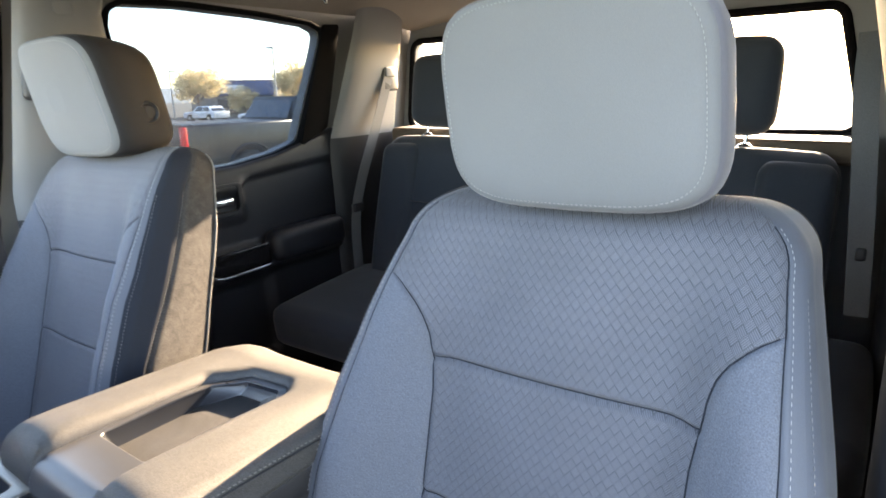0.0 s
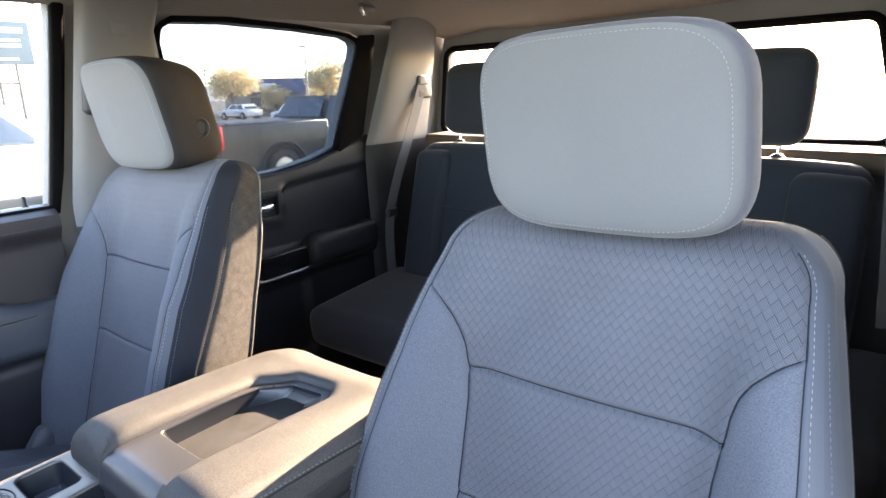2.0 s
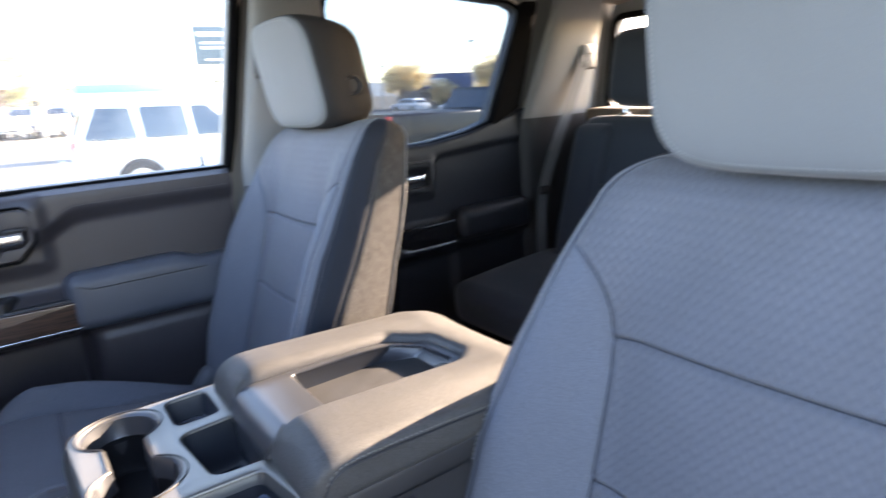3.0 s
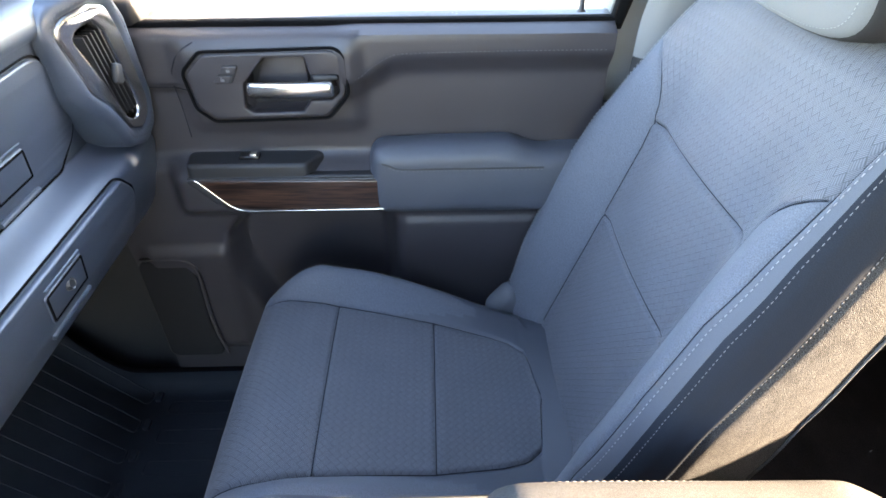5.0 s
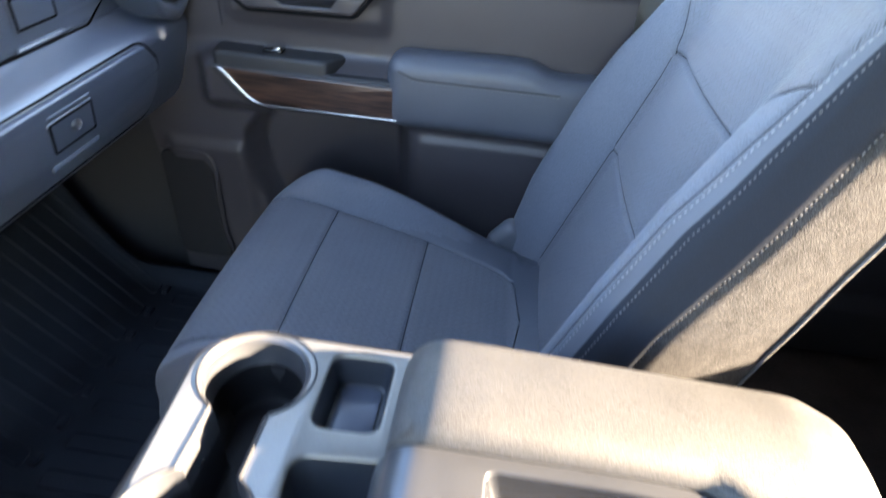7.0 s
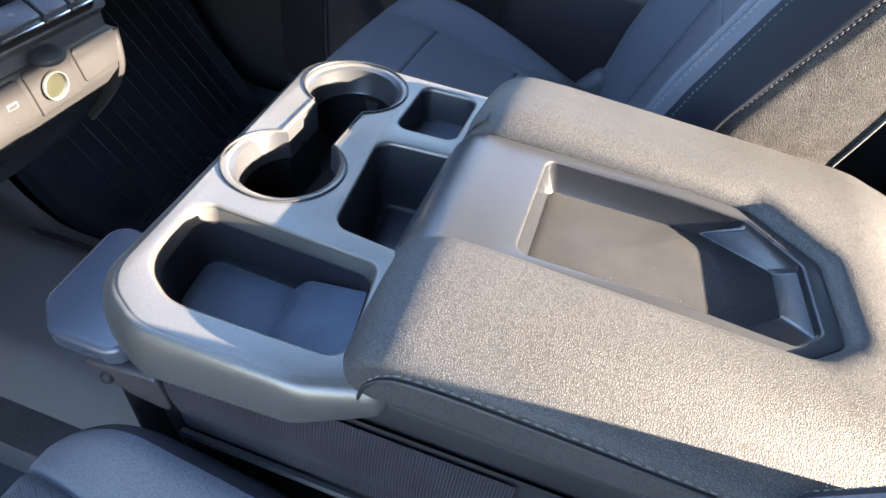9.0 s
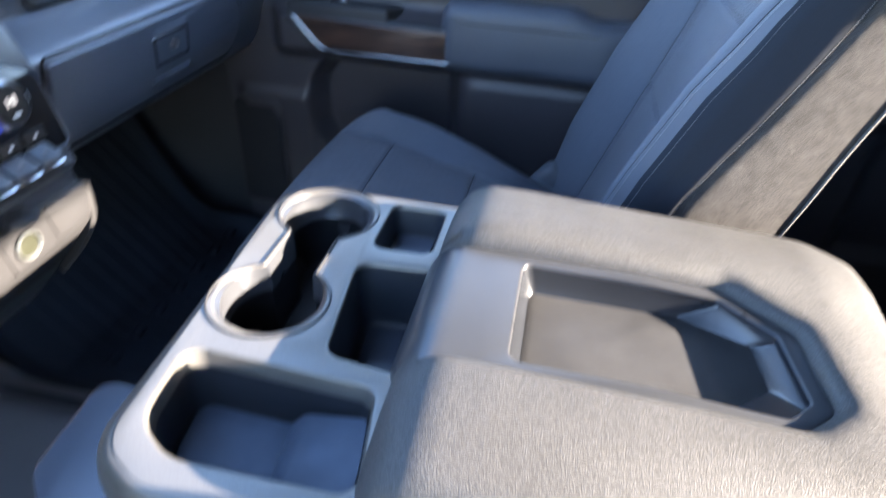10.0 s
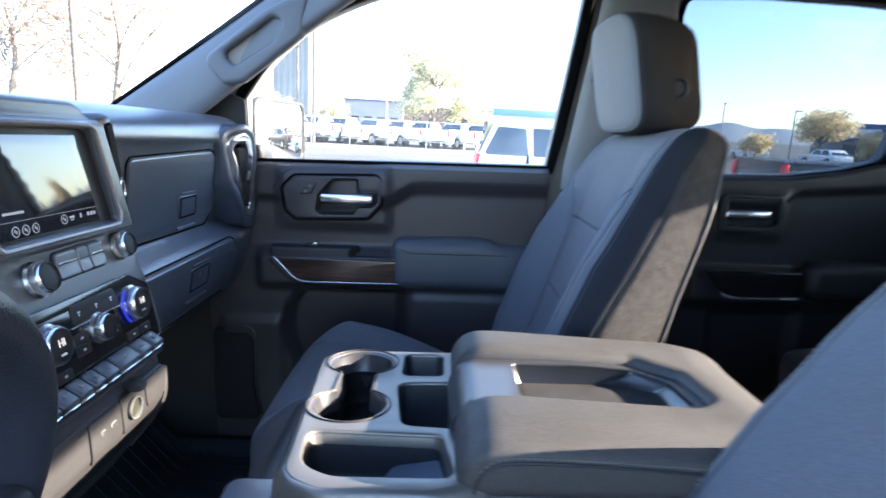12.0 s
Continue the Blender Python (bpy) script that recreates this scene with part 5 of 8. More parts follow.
# black trim between the rear glass and the pillar
solid("trim", leaned(plate(round_poly([(1.485, 1.262), (1.556, 1.266), (1.545, 1.15), (1.520, 0.93), (1.398, 0.872)], 0.01), (), 0.012, 0.003, 2, facing(-0.833))), RUBBER, "black upright trim beside the rear glass", "trim", kind="structure")
# sail panel ahead of the front window
solid("trim", leaned(plate(round_poly([(-0.42, 0.858), (-0.285, 0.858), (-0.282, 1.0), (-0.33, 1.02), (-0.40, 0.95)], 0.01), (), 0.012, 0.003, 2, facing(-0.828))), DARK, "black triangular mirror sail panel", "trim", kind="structure")

# B pillar with belt, C pillar with belt
bp = thing("trim", (-0.82, 0.68, 0.06), "light grey centre pillar trim between the doors", "pillar trim", kind="structure")


def pillar_sheet(y0, y1, z0, z1, bulge):
    """y0, y1: functions of z."""
    def at(u, z):
        a, b = y0(z), y1(z)
        e = abs(2 * u - 1)
        return side_x(z) + 0.018 + bulge * math.sqrt(max(1 - e ** 3, 0)), a + (b - a) * u, z
    return grid(at, spread(0, 1, 20), spread(z0, z1, 24))


B0, B1 = (lambda z: table((0.1, 0.85, 1.30), (0.515, 0.54, 0.600), z)), (lambda z: table((0.1, 0.84, 1.1, 1.25, 1.34), (0.87, 0.855, 0.795, 0.775, 0.80), z))
part("upper_cover", pillar_sheet(B0, B1, 0.79, 1.34, 0.030), PILLAR, bp)
part("lower_cover", pillar_sheet(B0, B1, 0.06, 0.795, 0.034), DARK, bp)
part("airbag_badge", plate(round_poly([(0.66, 1.235), (0.70, 1.235), (0.70, 1.262), (0.66, 1.262)], 0.006), (), 0.004, 0.001, 2, Matrix.Translation((side_x(1.25) + 0.052, 0, 0)) @ FACE), PILLAR, bp)
bb = thing("seat_belt", (-0.78, 0.70, 0.15), "grey seat belt hanging from the centre pillar", "seat belt")
part("anchor", rbox((side_x(1.10) + 0.050, 0.612, 1.105), (0.03, 0.06, 0.10), 0.014, 4, (-8, 0, 0)), DARK, bb)
part("height_adjuster", rbox((side_x(1.10) + 0.046, 0.790, 1.105), (0.024, 0.05, 0.10), 0.011, 4, (-8, 0, 0)), DARK, bb)
part("webbing", sweep([(-0.735, 0.735, 1.05), (-0.745, 0.745, 0.80), (-0.75, 0.76, 0.5), (-0.75, 0.76, 0.15)], [(-0.024, -0.0008), (0.024, -0.0008), (0.024, 0.0008), (-0.024, 0.0008)], up=(1, 0, 0)), BELT, bb)
cp = thing("trim", (-0.8, 1.75, 0.3), "light grey rear pillar trim", "pillar trim", kind="structure")
C0, C1 = (lambda z: table((0.3, 0.89, 1.23, 1.34), (1.52, 1.525, 1.61, 1.63), z)), (lambda z: table((0.3, 0.9, 1.22, 1.34), (1.90, 1.87, 1.87, 1.87), z))
part("upper_cover", pillar_sheet(C0, C1, 0.885, 1.34, 0.025), PILLAR, cp)
part("lower_cover", pillar_sheet(C0, C1, 0.2, 0.89, 0.03), DARK, cp)
for s in (1, -1):
    cb = thing("seat_belt", (-s * 0.76, 1.76, 0.5), "grey rear seat belt on its pillar guide", "seat belt", "rear seat belts")
    guide = part("guide", rbox((-s * 0.752, 1.79, 1.085), (0.02, 0.085, 0.085), 0.012, 4), DARK, cb)
    part("slot_cover", rbox((-s * 0.742, 1.785, 1.11), (0.014, 0.055, 0.035), 0.006, 3), PILLAR, guide)
    if s > 0:
        w = sweep(smooth_path([(-s * 0.742, 1.775, 1.09), (-s * 0.748, 1.70, 0.93), (-s * 0.752, 1.60, 0.74), (-s * 0.752, 1.55, 0.60), (-s * 0.75, 1.54, 0.42)], 4), [(-0.023, -0.0008), (0.023, -0.0008), (0.023, 0.0008), (-0.023, 0.0008)], up=(1, 0, 0))
    else:
        w = sweep(smooth_path([(0.722, 1.66, 1.10), (0.727, 1.575, 0.97), (0.742, 1.55, 0.79), (0.757, 1.545, 0.50)], 5), [(-0.023, -0.0008), (0.023, -0.0008), (0.023, 0.0008), (-0.023, 0.0008)], up=(0, 1, 0))
    part("webbing", w, BELT, cb)
    part("belt_stop", rbox((-s * 0.752, 1.565, 0.64), (0.02, 0.05, 0.03), 0.006, 3), DARK, cb)

# ---- roof, floor, ends ----
def roof_z(x, y):
    a = min(abs(x) / 0.76, 1.0)
    z = 1.385 - 0.012 * a ** 2 - 0.075 * max(a - 0.70, 0) ** 1.5 / 0.164
    z -= 0.055 * step(0.10, -0.10, y)
    z -= 0.125 * step(1.72, 1.99, y) * (1 - a ** 4 * 0.7)
    return z


sheet = grid(lambda x, y: (x, y, roof_z(x, y)), spread(-0.76, 0.76, 50), spread(-0.02, 1.99, 60))
top = [(x, y, 1.43) for x, y, z in sheet[0]]
solid("ceiling", join((sheet[0], [tuple(reversed(f)) for f in sheet[1]]), (top, sheet[1])), HEADLINER, "brownish grey cloth headliner", "ceiling", kind="structure")
hook = thing("coat_hook", (-0.67, 1.42, 1.325), "small grey coat hook on the headliner", "hook")
part("hook_base", rbox((-0.655, 1.43, 1.335), (0.035, 0.05, 0.018), 0.006, 3, (0, 30, 0)), PILLAR, hook)
part("hook_arm", tube(smooth_path([(-0.655, 1.42, 1.33), (-0.64, 1.40, 1.31), (-0.63, 1.385, 1.312), (-0.625, 1.375, 1.325)], 6), 0.006, 8), CHROME, hook)


def floor_z(x, y):
    z = 0.012 * math.exp(-((abs(x) - 0.5) / 0.3) ** 2)
    z += 0.11 * (1 - step(0.12, 0.24, abs(x)))
    z += 0.55 * step(-0.55, -0.95, y)
    z += 0.03 * step(0.9, 1.0, y)
    return z


solid("floor", join(grid(lambda x, y: (x, y, floor_z(x, y)), spread(-0.90, 0.90, 60), spread(-1.0, 2.05, 80))), CARPET, "black carpeted cab floor", "floor", kind="structure")
# Tunnel skin over the carpet; open-door light is put into its pale colour.
tunnel = grid(lambda x, y: (x, y, 0.158 - 0.10 * step(0.075, 0.19, x) - 0.10 * step(-0.075, -0.19, x) + 0.55 * step(-0.50, -0.95, y)), spread(-0.20, 0.20, 30), spread(-0.95, 0.02, 30))
solid("trim", tunnel, surface("doorlit_tunnel_vinyl", (0.085, 0.080, 0.082), 0.7, var=0.12, vscale=10, fine=0.12, fscale=500, bump=0.3), "grey brown vinyl floor tunnel ahead of the console, doorway light in its tone", "floor tunnel", kind="structure")
mat_ = thing("floor_mat", (-0.5, -0.3, 0.02), "black rubber floor mat with raised ribs", "floor mat")


def mat_z(x, y):
    return 0.022 + 0.36 * step(-0.50, -0.80, y)


mg = grid(lambda x, y: (x, y, mat_z(x, y) + 0.03 * step(0.04, 0.0, min(x + 0.83, -0.21 - x, y + 0.85, 0.12 - y))), spread(-0.83, -0.21, 60), spread(-0.85, 0.12, 70))
part("mat_sheet", mg, MATRUB, mat_)
for j in range(7):
    for x0, y0, y1 in ((-0.795 + 0.078 * j, -0.72, -0.455), (-0.765 + 0.078 * j, -0.405, -0.13)):
        loop = round_poly([(x0, y0), (x0 + 0.034, y0), (x0 + 0.034, y1), (x0, y1)], 0.010, 3)
        part("mat_rib", tube([(x, yy, mat_z(x, yy) + 0.003) for x, yy in loop], 0.0016, 6, closed=True), MATRUB, mat_)
    part("mat_bar", rbox((-0.778 + 0.078 * j, -0.437, mat_z(-0.5, -0.437) + 0.004), (0.026, 0.014, 0.010), 0.003, 2), MATRUB, mat_)
copy_thing(mat_, Matrix.Translation((0.52, -0.3, 0.02)))

# firewall, rear wall with window, driver's side wall with the door left open
solid("wall_front", rbox((0, -1.0, 0.45), (1.86, 0.04, 0.98), 0.004, 1), DARK, "black firewall under the dash", "wall", kind="structure")
RW = round_poly([(-0.80, 0.893), (0.722, 0.858), (0.650, 1.186), (-0.755, 1.222)], 0.04, 5)
BACK = Matrix(((1, 0, 0, 0), (0, 0, 1, 0), (0, 1, 0, 0), (0, 0, 0, 1)))
rear = plate([(-0.90, 0.0), (0.90, 0.0), (0.90, 0.86), (0.74, 1.36), (-0.74, 1.36), (-0.90, 0.86)], [RW], 0.04, 0.004, 2, Matrix.Translation((0, 2.0, 0)) @ BACK)
solid("wall_rear", (rear[0], [tuple(reversed(f)) for f in rear[1]]), PILLAR, "grey rear cab wall with wide window", "wall", kind="structure")
rwin = thing("window_3", (0, 1.98, 0.9), "wide rear window in a black rubber frame", "window", kind="structure")
part("window_frame", tube([(x, 1.955, z) for x, z in RW], 0.012, 8, closed=True, up=(0, 1, 0)), RUBBER, rwin)
rp = plate(RW, (), 0.004, 0.0005, 1, Matrix.Translation((0, 1.985, 0)) @ BACK)
part("pane", rp, GLASS, rwin).visible_shadow = False


DOOR_HOLE = [(-0.42, 0.02), (0.50, 0.02), (0.515, 0.85), (0.56, 1.25), (0.52, 1.305), (0.10, 1.275), (-0.12, 1.19), (-0.32, 1.02), (-0.46, 0.86)]
left = leaned(plate([(-1.0, 0.0), (2.06, 0.0), (2.06, 1.345), (0.05, 1.345), (-0.113, 1.27), (-0.38, 1.08), (-0.60, 0.94), (-1.0, 0.80)], [round_poly(DOOR_HOLE, 0.04, 4), wr], 0.04, 0.004, 2, facing(-0.868)))
solid("wall_left", mirror_x(left), PILLAR, "light grey cab side with open doorway", "wall", kind="structure")
lwin = thing("window_4", (0.842, 1.15, 0.86), "clear side window in a black rubber frame", "window", kind="structure")
part("window_frame", mirror_x(leaned(plate(grown(wr, 0.036) if sum(a[0] * b[1] - b[0] * a[1] for a, b in zip(wr, wr[1:] + wr[:1])) < 0 else grown(wr, -0.036), [wr], 0.022, 0.005, 3, facing(-0.842)))), RUBBER, lwin)
part("pane", mirror_x(leaned(plate(wr, (), 0.004, 0.0005, 1, facing(-0.866)))), TINTED, lwin)
ldoor = thing("door_3", (0.85, 1.2, 0.0), "closed rear door with dark moulded trim panel", "door", kind="structure")
part("door_panel", mirror_x(door_skin(rear_door_x, 0.86, 1.56, 0.06)), DOORP, ldoor)
bpl = thing("trim", (0.82, 0.68, 0.06), "light grey centre pillar trim between the doors", "pillar trim", kind="structure")
part("upper_cover", mirror_x(pillar_sheet(B0, B1, 0.79, 1.34, 0.030)), PILLAR, bpl)
part("lower_cover", mirror_x(pillar_sheet(B0, B1, 0.06, 0.795, 0.034)), DARK, bpl)
cpl = thing("trim", (0.8, 1.75, 0.3), "light grey rear pillar trim", "pillar trim", kind="structure")
part("upper_cover", mirror_x(pillar_sheet(C0, C1, 0.885, 1.34, 0.025)), PILLAR, cpl)
part("lower_cover", mirror_x(pillar_sheet(C0, C1, 0.2, 0.89, 0.03)), DARK, cpl)

# windscreen and A pillars
def a_line(t, s):
    """Middle of the pillar from the dash corner up to the roof."""
    return Vector((s * (0.785 - 0.085 * t), -0.62 + 0.70 * t, 0.93 + 0.395 * t - 0.03 * t * t))


ws = grid(lambda u, t: (u * a_line(t, 1).x, a_line(t, 1).y - 0.05 - 0.14 * (1 - u * u), a_line(t, 1).z + 0.03), spread(-1, 1, 24), spread(-0.12, 1.04, 16))
wscreen = solid("window_5", ws, GLASS, "clear raked windscreen", "windscreen", kind="structure")
wscreen.visible_shadow = False
for s in (1, -1):
    ap = thing("trim", (s * 0.785, -0.6, 0.93), "grey front pillar trim with grab handle", "pillar trim", kind="structure")
    rings = []
    for t in spread(-0.10, 1.06, 24):
        c = a_line(t, s)
        up = table((-0.1, 0.0, 0.24, 0.44, 0.72, 1.06), (0.030, 0.035, 0.047, 0.062, 0.090, 0.110), t)
        low = table((-0.1, 0.2, 0.36, 0.53, 0.73, 0.90, 1.06), (0.150, 0.130, 0.112, 0.088, 0.056, 0.036, 0.030), t)
        ring = []
        for i in range(20):
            a = 2 * math.pi * i / 20
            ca, sa = math.cos(a), math.sin(a)
            q = math.copysign(abs(ca) ** 0.8, ca)
            ring.append(c + Vector((s * 0.030 * math.copysign(abs(sa) ** 0.7, sa) + s * 0.012 * q, 0, (up if q > 0 else low) * q)))
        rings.append(ring[::-1] if s > 0 else ring)
    part("pillar_cover", loft(rings), PILLAR_DARK, ap)
    # grab handle: a raised loop with an oval opening
    outer = round_poly([(-0.345, 1.085), (-0.298, 1.026), (-0.249, 1.032), (-0.108, 1.142), (-0.092, 1.232), (-0.120, 1.236), (-0.20, 1.196)], 0.022, 6)
    hole = round_poly([(-0.296, 1.096), (-0.272, 1.070), (-0.180, 1.130), (-0.156, 1.172), (-0.178, 1.182)], 0.014, 6)
    grab = plate(outer, [hole], 0.034, 0.012, 5, facing(-0.688))
    recess = plate(grown(hole, 0.006 if sum(a[0] * b[1] - b[0] * a[1] for a, b in zip(hole, hole[1:] + hole[:1])) < 0 else -0.006), (), 0.004, 0.001, 1, facing(-0.7075))
    if s > 0:
        grab, recess = mirror_x(grab), mirror_x(recess)
    gh = part("grab_handle", grab, PILLAR_DARK, ap, "moulded grab handle loop")
    part("handle_recess", recess, HEADLINER, gh, "brownish recess behind the handle")
    part("weatherstrip", tube([a_line(t, s) + Vector((0, -0.006, table((-0.1, 0.0, 0.24, 0.44, 0.72, 1.06), (0.030, 0.035, 0.047, 0.062, 0.090, 0.110), t))) for t in spread(-0.05, 1.05, 12)], 0.006, 6), RUBBER, ap)

# ---- rear bench ----
bench = thing("rear_bench", (0, 1.5, 0.03), "dark grey cloth rear bench seat below the rear window", "car seat")


def pad_block(c, s, crown=0.02, r=0.04, n=18, m=None):
    """A stuffed block: its faces swell."""
    g = rbox((0, 0, 0), s, r, 4)
    for ax in (0, 1, 2):
        g = sliced(g, ax, spread(-s[ax] / 2, s[ax] / 2, 10)[1:-1])

    def swell(x, y, z):
        u, v, w = 2 * x / s[0], 2 * y / s[1], 2 * z / s[2]
        return (x + crown * 0.4 * u * (1 - v * v) * (1 - w * w), y + crown * v * (1 - u ** 4) * (1 - w * w), z + crown * w * (1 - u ** 4) * (1 - v * v))
    return moved(bent(g, swell), m or pose(*c))


BENCH = Matrix.Translation((-0.03, 0, -0.006)) @ Matrix.Rotation(radians(2.0), 4, 'Y')
for s in (-1, 1):
    cx = s * 0.43
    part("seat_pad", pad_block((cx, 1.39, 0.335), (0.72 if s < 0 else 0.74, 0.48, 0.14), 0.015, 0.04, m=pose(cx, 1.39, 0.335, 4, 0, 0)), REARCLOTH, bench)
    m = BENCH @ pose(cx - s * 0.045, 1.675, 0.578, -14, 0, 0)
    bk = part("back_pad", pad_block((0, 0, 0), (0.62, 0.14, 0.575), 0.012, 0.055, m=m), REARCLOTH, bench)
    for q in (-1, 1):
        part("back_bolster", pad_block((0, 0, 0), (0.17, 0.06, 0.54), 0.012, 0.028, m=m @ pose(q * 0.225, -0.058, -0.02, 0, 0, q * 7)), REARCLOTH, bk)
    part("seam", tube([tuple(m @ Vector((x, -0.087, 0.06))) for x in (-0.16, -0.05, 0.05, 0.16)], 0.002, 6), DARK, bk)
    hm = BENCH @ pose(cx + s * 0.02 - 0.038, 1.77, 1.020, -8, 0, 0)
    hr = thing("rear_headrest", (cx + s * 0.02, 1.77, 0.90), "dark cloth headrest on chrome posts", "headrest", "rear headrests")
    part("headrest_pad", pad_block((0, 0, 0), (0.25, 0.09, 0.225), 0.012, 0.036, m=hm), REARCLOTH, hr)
    for q in (-1, 1):
        post = part("post", tube([tuple(hm @ Vector((q * 0.065, 0, -0.18))), tuple(hm @ Vector((q * 0.065, 0, -0.06)))], 0.006, 12, up=(0, 1, 0)), BRIGHT, hr)
        part("post_collar", lathe([(0.0, 0.012), (0.010, 0.012), (0.019, 0.006), (0.021, 0.0), (0.021, -0.01)], 20, hm @ Matrix.Translation((q * 0.065, 0, -0.155))), CHROME, post)
part("back_shelf", moved(rbox((0, 1.87, 0.858), (1.50, 0.19, 0.06), 0.012, 3), BENCH), surface("tan_trim", (0.085, 0.058, 0.038), 0.7, var=0.1, vscale=8, fine=0.1, bump=0.2), bench, "tan trim ledge behind the backrest")

# ---- dash ----
dash = thing("dashboard", (-0.4, -0.5, 0.45), "dark blue-black moulded dashboard with two glove boxes", "dashboard")
PROF = [(-0.95, 0.93), (-0.70, 0.945), (-0.50, 0.958), (-0.40, 0.960), (-0.345, 0.956), (-0.312, 0.944), (-0.293, 0.925), (-0.288, 0.905), (-0.293, 0.893),
        (-0.302, 0.885), (-0.318, 0.80), (-0.335, 0.715), (-0.333, 0.704), (-0.318, 0.692), (-0.292, 0.676), (-0.283, 0.662), (-0.286, 0.640), (-0.300, 0.580), (-0.322, 0.530), (-0.36, 0.505), (-0.50, 0.49), (-0.95, 0.47)]


def dash_face(z):
    zs = [p[1] for p in PROF[5:19]][::-1]
    return table(zs, [p[0] for p in PROF[5:19]][::-1], z)


line = smooth_path([(0, y, z) for y, z in PROF], 4)
dg = grid(lambda i, x: (x, line[int(i)].y + 0.03 * step(-0.66, -0.80, x) * (1 if line[int(i)].y < -0.4 else 0), line[int(i)].z), range(len(line)), spread(-0.825, 0.86, 60))
part("dash_pad", dg, DASH, dash)
# upper glove box lid, lower glove box lid
gl = round_poly([(-0.630, 0.708), (-0.275, 0.712), (-0.252, 0.866), (-0.632, 0.874), (-0.668, 0.820), (-0.690, 0.745)], [0.03, 0.012, 0.012, 0.06, 0.05, 0.04], 8)


def dash_plate(ring, proud, depth=0.02, bevel=0.004, holes=()):
    g = plate(ring, holes, depth, bevel, 3)
    for ax in (1,):
        g = sliced(g, ax, spread(min(p[1] for p in ring), max(p[1] for p in ring), 14)[1:-1])
    return bent(g, lambda x, z, d: (x, dash_face(z) + proud + d, z))


def rev(g):
    return g[0], [tuple(reversed(f)) for f in g[1]]


ug = part("upper_glove_box", rev(dash_plate(gl, 0.006)), DASH, dash)
part("glove_line", tube([(x, dash_face(z) + 0.0015, z) for x, z in grown(gl, 0.004 if sum(a[0] * b[1] - b[0] * a[1] for a, b in zip(gl, gl[1:] + gl[:1])) < 0 else -0.004)], 0.0017, 6, closed=True, up=(0, 1, 0)), RUBBER, ug)
def spread_line(a, b, n):
    return [(a[0] + (b[0] - a[0]) * k / n, a[1] + (b[1] - a[1]) * k / n) for k in range(n + 1)]


def u_latch(owner, x0, x1, z0, z1, inner=0.0, lock_at=None):
    """A finger latch: a recessed tongue in a dark U-shaped gap with a lip below."""
    ring = round_poly([(x0, z0), (x1, z0), (x1 - inner, z1), (x0 - inner, z1)], 0.005, 4)
    g = part("latch", rev(dash_plate(ring, 0.0095, 0.012, 0.003)), DASH, owner)
    part("latch_gap", tube([(x, dash_face(z) + 0.0075, z) for x, z in grown(ring, 0.0035)], 0.0030, 6, closed=True, up=(0, 1, 0)), RUBBER, g)
    part("latch_edge", tube([(x0 - inner + 0.004, dash_face(z1) + 0.0095, z1 + 0.007), (x1 - inner - 0.004, dash_face(z1) + 0.0095, z1 + 0.007)], 0.0016, 6, up=(0, 1, 0)), DASH, g)
    part("latch_lip", tube([(x0 - 0.004, dash_face(z0 - 0.02) + 0.008, z0 - 0.021), (x1 + 0.004, dash_face(z0 - 0.02) + 0.008, z0 - 0.021)], 0.004, 8, up=(0, 1, 0)), DASH, g)
    if lock_at:
        part("lock_cylinder", lathe([(0.0, 0.003), (0.005, 0.003), (0.0065, 0.001), (0.0085, 0.0025), (0.0095, 0.001), (0.0095, -0.004)], 24, pose(lock_at[0], dash_face(lock_at[1]) + 0.0105, lock_at[1], -78, 0, 0)), TRAY, g)


u_latch(ug, -0.560, -0.478, 0.735, 0.783, -0.010)
lg = round_poly([(-0.700, 0.535), (-0.215, 0.535), (-0.215, 0.664), (-0.668, 0.666), (-0.712, 0.625)], [0.03, 0.01, 0.01, 0.03, 0.03], 6)
lgb = part("lower_glove_box", rev(dash_plate(lg, 0.007)), DASH, dash)
part("glove_line", tube([(x, dash_face(z) + 0.002, z) for x, z in grown(lg, 0.004 if sum(a[0] * b[1] - b[0] * a[1] for a, b in zip(lg, lg[1:] + lg[:1])) < 0 else -0.004)], 0.0019, 6, closed=True, up=(0, 1, 0)), RUBBER, lgb)
u_latch(lgb, -0.528, -0.432, 0.588, 0.640, -0.010, (-0.478, 0.618))
# side air vent: a slanted oval in a stitched surround, its bright ring turned to the seat
VENT_IN = [(-0.648, 0.905), (-0.700, 0.918), (-0.748, 0.905), (-0.775, 0.860), (-0.818, 0.745), (-0.814, 0.712), (-0.785, 0.700), (-0.745, 0.716), (-0.678, 0.800)]
VENT_OUT = [(-0.624, 0.920), (-0.695, 0.938), (-0.760, 0.925), (-0.795, 0.880), (-0.834, 0.750), (-0.832, 0.690), (-0.790, 0.670), (-0.730, 0.690), (-0.656, 0.795)]
VENT_CORE = [(-0.668, 0.886), (-0.700, 0.897), (-0.728, 0.872), (-0.778, 0.765), (-0.786, 0.735), (-0.768, 0.722), (-0.742, 0.738), (-0.692, 0.820)]


def vent_y(x, z):
    return -0.300 + 0.030 * step(-0.64, -0.70, x) + 0.10 * (z - 0.80) + 0.010


def vent_plate(outer, holes, proud, depth, bevel):
    g = sliced(plate(outer, holes, depth, bevel, 3), 1, spread(0.68, 0.925, 13))
    return rev(bent(g, lambda x, z, q: (x, vent_y(x, z) + proud + q, z)))


